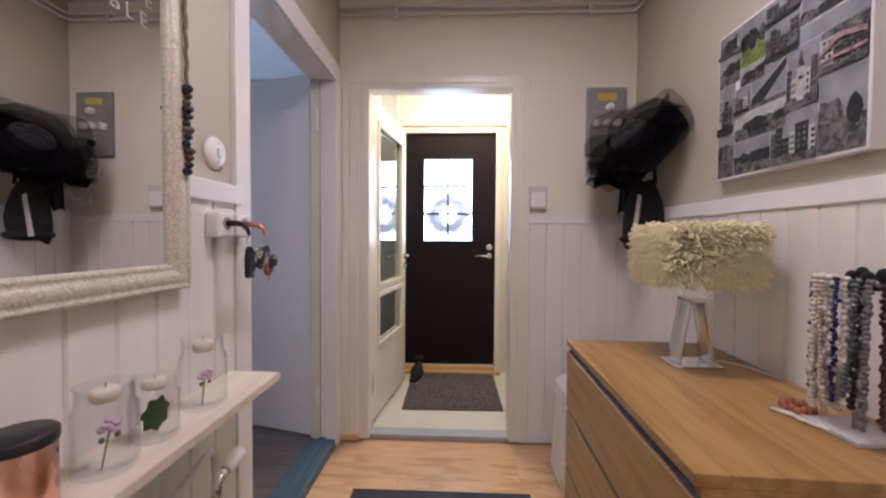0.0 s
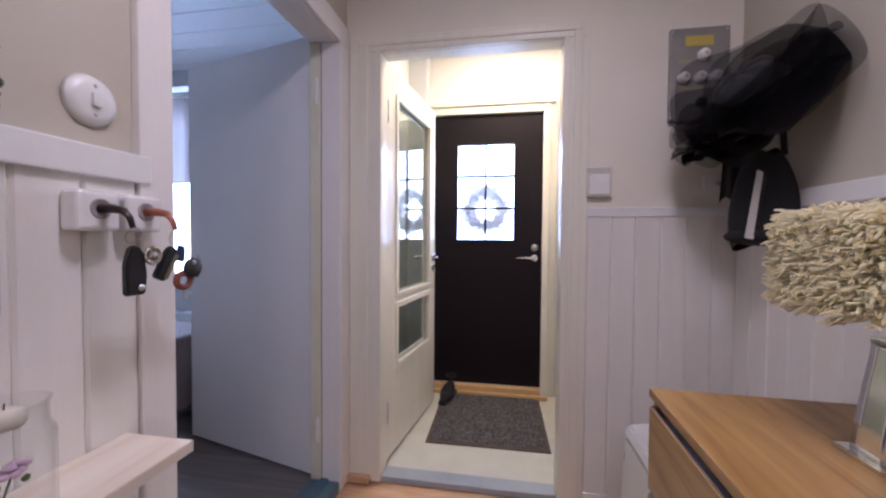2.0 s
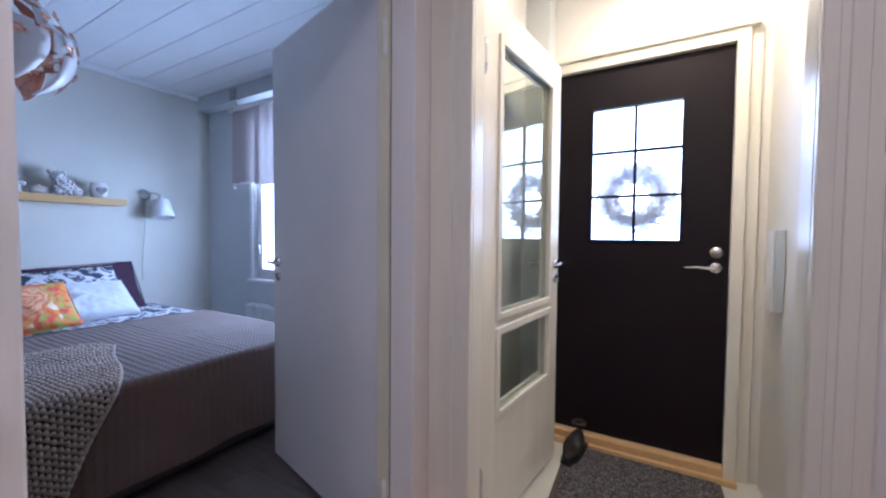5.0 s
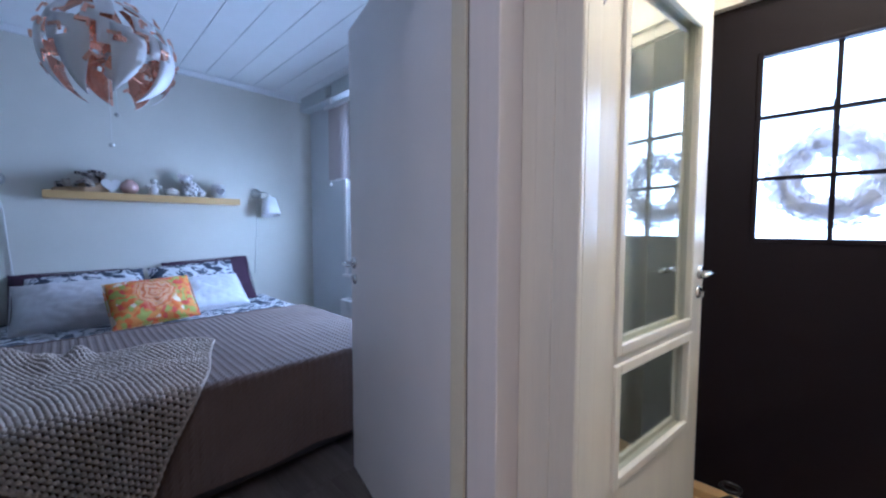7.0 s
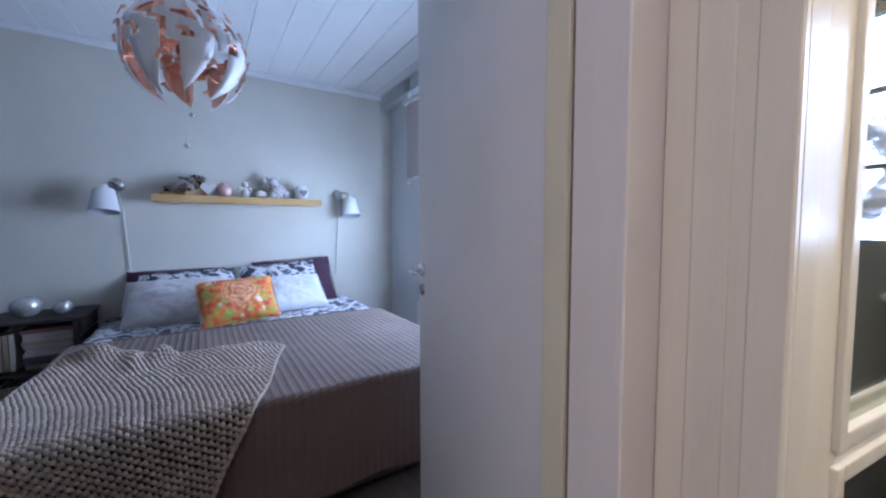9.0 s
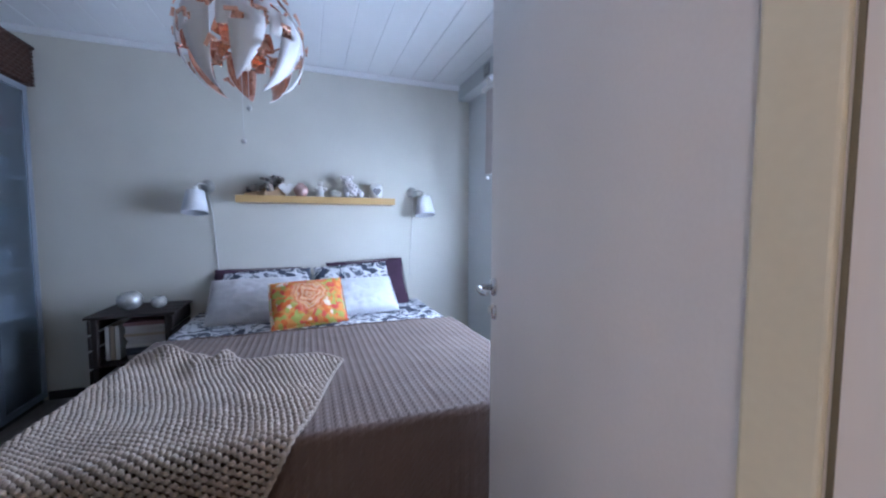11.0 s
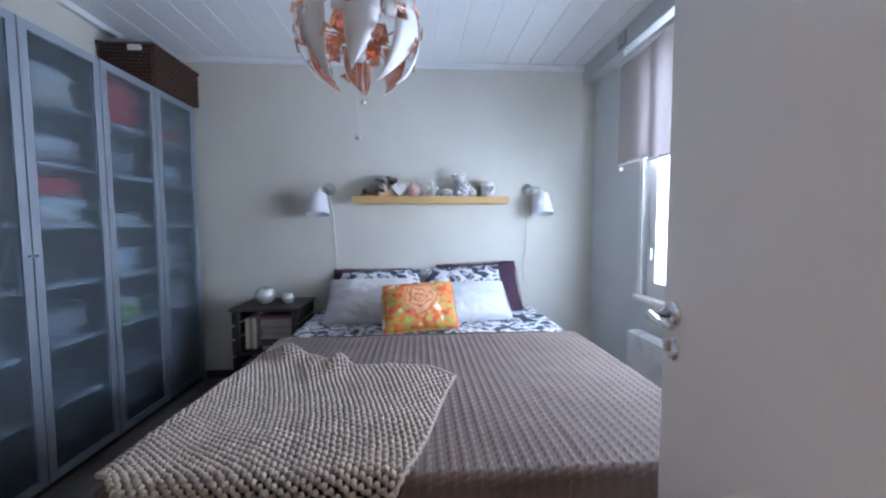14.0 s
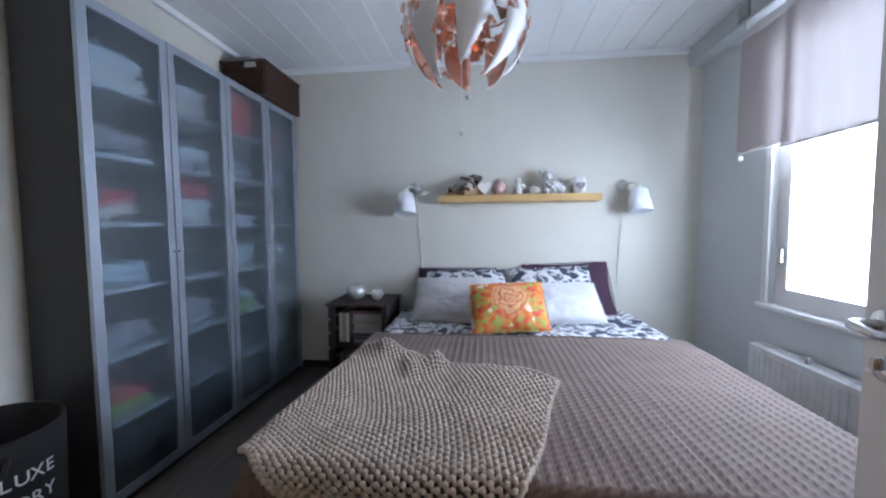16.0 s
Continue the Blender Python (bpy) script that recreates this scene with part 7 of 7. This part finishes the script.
def photo(u0, u1, v0, v1, kind, seed):
    """One print of the collage: sky, skyline, trees or water as flat shapes on its rectangle; u from the far side, v from the top."""
    rn = random.Random(seed)
    w, h2 = QY1 - QY0 - 0.012, QZ1 - QZ0 - 0.016
    ya, yb = QY1 - 0.006 - u1 * w + 0.0006, QY1 - 0.006 - u0 * w - 0.0006
    za, zb = QZ1 - 0.008 - v1 * h2 + 0.0006, QZ1 - 0.008 - v0 * h2 - 0.0006
    bm = bmesh.new()
    level = [0]

    def shape(pts, m):
        level[0] += 1
        d = 0.0404 + 0.00012 * level[0]
        f = bm.faces.new([bm.verts.new((-d, yb - (yb - ya) * min(1, max(0, a)), zb - (zb - za) * min(1, max(0, b)))) for a, b in pts])
        f.material_index = m

    def rect(a0, a1, b0, b1, m):
        shape([(a0, b0), (a1, b0), (a1, b1), (a0, b1)], m)

    rect(0, 1, 0, 1, {"trees": 0, "lawn": 0, "water": 0, "street": 0, "tower": 0, "bridge": 0, "roofs": 2, "park": 1}[kind])
    if kind in ("trees", "park", "lawn", "water"):
        hz = rn.uniform(0.45, 0.6)
        rect(0, 1, hz, 1, 4 if kind == "lawn" else 2)
        for _ in range(7):
            c, r = rn.random(), rn.uniform(0.10, 0.24)
            shape([(c + r * (0.7 + 0.3 * rn.random()) * math.cos(q), hz - 0.05 + r * 1.1 * (0.7 + 0.3 * rn.random()) * math.sin(q)) for q in [i * math.pi / 6 for i in range(12)]], 3 if rn.random() < 0.7 else 2)
        if kind == "water":
            rect(0, 1, hz + 0.08, 1, 0)
            rect(0, 1, hz + 0.02, hz + 0.08, 1)
        if kind == "park":
            rect(0.3, 0.7, 0.62, 0.78, 3), rect(0.32, 0.38, 0.78, 0.92, 3), rect(0.60, 0.66, 0.78, 0.92, 3)
    if kind in ("street", "roofs", "tower"):
        x = 0.0
        while x < 1:
            bw, bt = rn.uniform(0.12, 0.3), rn.uniform(0.15, 0.5)
            m = rn.choice((2, 3, 2, 3, 1))
            rect(x, x + bw, bt, 1, m)
            for i in range(2):
                for j in range(4):
                    rect(x + bw * (0.18 + 0.42 * i), x + bw * (0.40 + 0.42 * i), bt + 0.08 + 0.11 * j, bt + 0.14 + 0.11 * j, 3 if m != 3 else 2)
            x += bw
        rect(0, 1, 0.84, 1, rn.choice((3, 2)))
        if kind == "tower":
            rect(0.40, 0.62, 0.36, 0.9, 1), shape([(0.40, 0.36), (0.51, 0.06), (0.62, 0.36)], 2), rect(0.44, 0.58, 0.5, 0.56, 3)
        if kind == "roofs":
            shape([(0, 0.5), (0.4, 0.18), (1, 0.34), (1, 0.46), (0.42, 0.32), (0, 0.62)], 5), rect(0, 1, 0.66, 0.74, 5)
    if kind == "bridge":
        shape([(0, 1), (0, 0.72), (1, 0.05), (1, 0.24), (0.25, 1)], 3)
        shape([(0, 0.66), (1, 0.0), (1, 0.03), (0, 0.70)], 1)
        rect(0, 1, 0.88, 1, 2)
    part("photo", bm, PM, pc)


for i, a in enumerate(((0, 0.20, 0, 0.16, "street"), (0.20, 0.40, 0, 0.30, "lawn"), (0.40, 0.64, 0, 0.14, "street"), (0.64, 1, 0, 0.10, "trees"),
                       (0, 0.20, 0.16, 0.36, "trees"), (0.40, 0.64, 0.14, 0.36, "street"), (0.64, 1, 0.10, 0.36, "water"),
                       (0.20, 0.40, 0.30, 0.42, "park"), (0, 0.16, 0.36, 0.70, "street"), (0.16, 0.30, 0.42, 0.60, "street"), (0.30, 0.56, 0.36, 0.60, "bridge"),
                       (0.56, 0.76, 0.36, 0.70, "tower"), (0.76, 1, 0.36, 0.58, "roofs"), (0.16, 0.56, 0.60, 0.78, "park"), (0.76, 1, 0.58, 1, "trees"),
                       (0, 0.16, 0.70, 1, "trees"), (0.16, 0.46, 0.78, 1, "lawn"), (0.46, 0.76, 0.70, 1, "street"))):
    photo(*a[:4], "trees" if i == 16 else a[4], 40 + i)
smoke = thing("smoke_detector", pose(0.92, 2.16, HC), "round white smoke detector on the hall ceiling", "smoke detector")
part("body", lathe([(0, -0.001), (0.055, -0.001), (0.055, -0.018), (0.046, -0.034), (0, -0.036)], 28), M["plastic"], smoke)
part("grille", lathe([(0.03, -0.0365), (0.03, -0.042), (0, -0.043)], 20), mat("grey_grille", (0.4, 0.4, 0.4), 0.5), smoke)

# hats and bags on the corner hook
hk = thing("coat_hook", pose(1.04, HN - 0.018, 1.42), "white wall hook in the hall corner", "hook")
part("plate", box(-0.05, 0.05, -0.02, -0.0005, -0.03, 0.03, bevel=0.004), M["plastic"], hk)
part("prong", tube([(0, -0.02, 0), (0, -0.06, -0.01), (0, -0.085, 0.01), (0, -0.09, 0.035)], 0.007, 8), M["steel"], hk, "steel prong")
hk2 = thing("coat_hook", pose(HE - 0.001, 2.20, 1.62), "long white wall hook holding the hats", "hook")
part("plate", box(-0.012, -0.0005, -0.03, 0.03, -0.05, 0.05, bevel=0.004), M["plastic"], hk2)
part("prong", tube([(-0.012, 0, 0), (-0.06, 0, 0.0), (-0.10, 0, 0.02), (-0.115, 0, 0.05)], 0.007, 8), M["steel"], hk2, "steel prong")


def hat(m, label, r=0.17, crown=0.09):
    h = thing("hat", m, label, "hat", "hats on the corner hook")
    def wave(rad, a):
        return 0.034 * math.sin(2 * a + 0.6) * (rad / r) ** 2 + 0.020 * math.sin(5 * a) * (rad / r) ** 3 + 0.010 * math.sin(9 * a + 1) * (rad / r) ** 3
    def brim(u, v):
        a, rad = 2 * math.pi * u, 0.085 + (r - 0.085) * v
        return (rad * math.cos(a) * 1.12, rad * math.sin(a), wave(rad, a) - 0.02 * v)
    def top(u, v):
        a = 2 * math.pi * u
        q = v * math.pi / 2
        rad = 0.088 * math.cos(q) ** 0.45
        return (rad * math.cos(a) * 1.1, rad * math.sin(a), crown * math.sin(q) ** 0.7 + 0.004 * math.sin(a * 7))
    part("brim", grid_mesh(brim, 64, 8), M["blackcloth"], h)
    part("crown", grid_mesh(top, 40, 12), M["blackcloth"], h)
    part("band", tube([(0.098 * math.cos(q), 0.09 * math.sin(q), 0.012) for q in [i * math.pi / 18 for i in range(36)]], 0.008, 6, closed=True), mat("black_satin_band", (0.014, 0.012, 0.014), 0.3), h, "black satin band")
    for k, (rr, ph, dz) in enumerate(((1.30, 0.3, 0.02), (1.16, 2.2, 0.05), (1.22, 4.1, 0.07), (1.12, 5.4, 0.03))):
        def net(u, v, rr=rr, ph=ph, dz=dz):
            a, rad = 2 * math.pi * u, 0.05 + (r * rr - 0.05) * v
            return (rad * math.cos(a), rad * math.sin(a), dz + 0.055 * math.sin(2 * a + ph) * v + 0.022 * math.sin(5 * a + ph) * v * v)
        part("tulle", grid_mesh(net, 60, 8), M["tulle"], h, "sheer black tulle")
    return h


def hat_pose(x, y, z, lean=58, roll=33):
    """Tips a hat so that its brim shows as a slanting ellipse to someone coming up the hall."""
    v = Vector((0.5, 0.84, 0.2)).normalized()
    r = v.cross(Vector((0, 0, 1))).normalized()
    u = r.cross(v)
    mx = r * math.cos(radians(roll)) + u * math.sin(radians(roll))
    n = -v * math.cos(radians(lean)) + (u * math.cos(radians(roll)) - r * math.sin(radians(roll))) * math.sin(radians(lean))
    rot = Matrix((mx, n.cross(mx), n)).transposed().to_4x4()
    return Matrix.Translation((x, y, z)) @ rot


hat(hat_pose(0.975, 2.02, 1.66), "wide black hat wrapped in black tulle", 0.19, 0.09)
hat(hat_pose(0.955, 2.12, 1.545, 70, 25), "black net hat hanging behind the other", 0.135, 0.06)
bg = thing("bag", pose(1.035, 2.06, 1.165, 0, 0, -30), "small black bag with a white zip hanging on the hook", "bag")
def sack(u, v):
    a = 2 * math.pi * u
    z = 0.02 + 0.30 * v
    w = (0.105 - 0.035 * v) * math.sin(math.pi * min(0.98, 0.14 + v * 0.80)) ** 0.35
    return (w * math.cos(a), 0.55 * w * math.sin(a) + 0.02 * v, z + 0.012 * math.sin(2 * a) + 0.03 * (1 - v) * math.cos(a))
part("body", grid_mesh(sack, 28, 16), M["blackcloth"], bg)
part("zip", prism([(-0.045, 0.03), (-0.022, 0.025), (-0.002, 0.24), (-0.018, 0.25)], -0.066, -0.060, "y", 0.001), mat("pale_zip_tape", (0.50, 0.48, 0.44), 0.7), bg, "pale zip with teeth")
for i in range(12):
    part("zip_tooth", box(-0.022 + i * 0.0016, -0.012 + i * 0.0016, -0.0685, -0.0662, 0.04 + i * 0.016, 0.047 + i * 0.016), M["black"], bg)
for s in (-1, 1):
    part("strap", tube([(s * 0.05, 0.0, 0.30), (s * 0.045, 0.01, 0.38), (s * 0.02, 0.02, 0.44), (0.0, 0.02, 0.46)], 0.009, 8), M["blackcloth"], bg)
part("base_panel", add_ball(bmesh.new(), (0, 0, 0.035), 0.1, 18, 10, (1.05, 0.58, 0.32)), M["blackcloth"], bg)
sc = thing("scarf", pose(0.975, 2.17, 1.17, 0, 0, -30), "dark sheer scarf hanging from the hook", "scarf")
def fall(u, v):
    return (-0.015 + 0.085 * u + 0.02 * v, 0.014 * math.sin(u * 11 + v * 2), 0.20 + 0.33 * v - 0.05 * (1 - u) * (1 - v) + 0.015 * math.sin(u * 9) * (1 - v))
part("cloth", grid_mesh(fall, 30, 16), M["blackcloth"], sc)

# ---- floor planks ----


def planks(parent, x0, x1, y0, y1, z, length, width, material, seed, along="x"):
    """Planks with narrow joints, all from a few shared meshes, laid in staggered rows."""
    rn = random.Random(seed)
    def mesh_for(l):
        bm = box(0.0006, l - 0.0006, 0.0006, width - 0.0006, z - 0.0115, z)
        bmesh.ops.bevel(bm, geom=[e for e in bm.edges if all(v.co.z > z - 0.001 for v in e.verts)], offset=0.001, segments=1, affect="EDGES")
        me = bpy.data.meshes.new("plank")
        bm.to_mesh(me)
        bm.free()
        me.materials.append(material)
        return me
    cache = {}
    rows = int((y1 - y0) / width) if along == "x" else int((x1 - x0) / width)
    a0, a1 = (x0, x1) if along == "x" else (y0, y1)
    for r in range(rows):
        a = a0
        first = rn.choice((0.35, 0.6, 0.85, 1.0)) * length
        while a < a1 - 0.02:
            l = round(min(first or length, a1 - a), 2)
            first = None
            if l < 0.03:
                break
            if l not in cache:
                cache[l] = mesh_for(l)
            o = new("plank", cache[l])
            o.parent = wallobs[parent]
            o.matrix_local = pose(a, y0 + r * width, 0) if along == "x" else pose(x0 + (r + 1) * width, a, 0, 0, 0, 90)
            a += l


wallobs = {o.name: o for o in scene.objects}
planks("floor_bedroom", BW, BE, BS, BN, FB, 1.2, 0.1725, M["greylam"], 4)
planks("floor_hall", HW, HE, 0.1, HN, 0.0, 1.2, 0.19, M["laminate2"], 6)
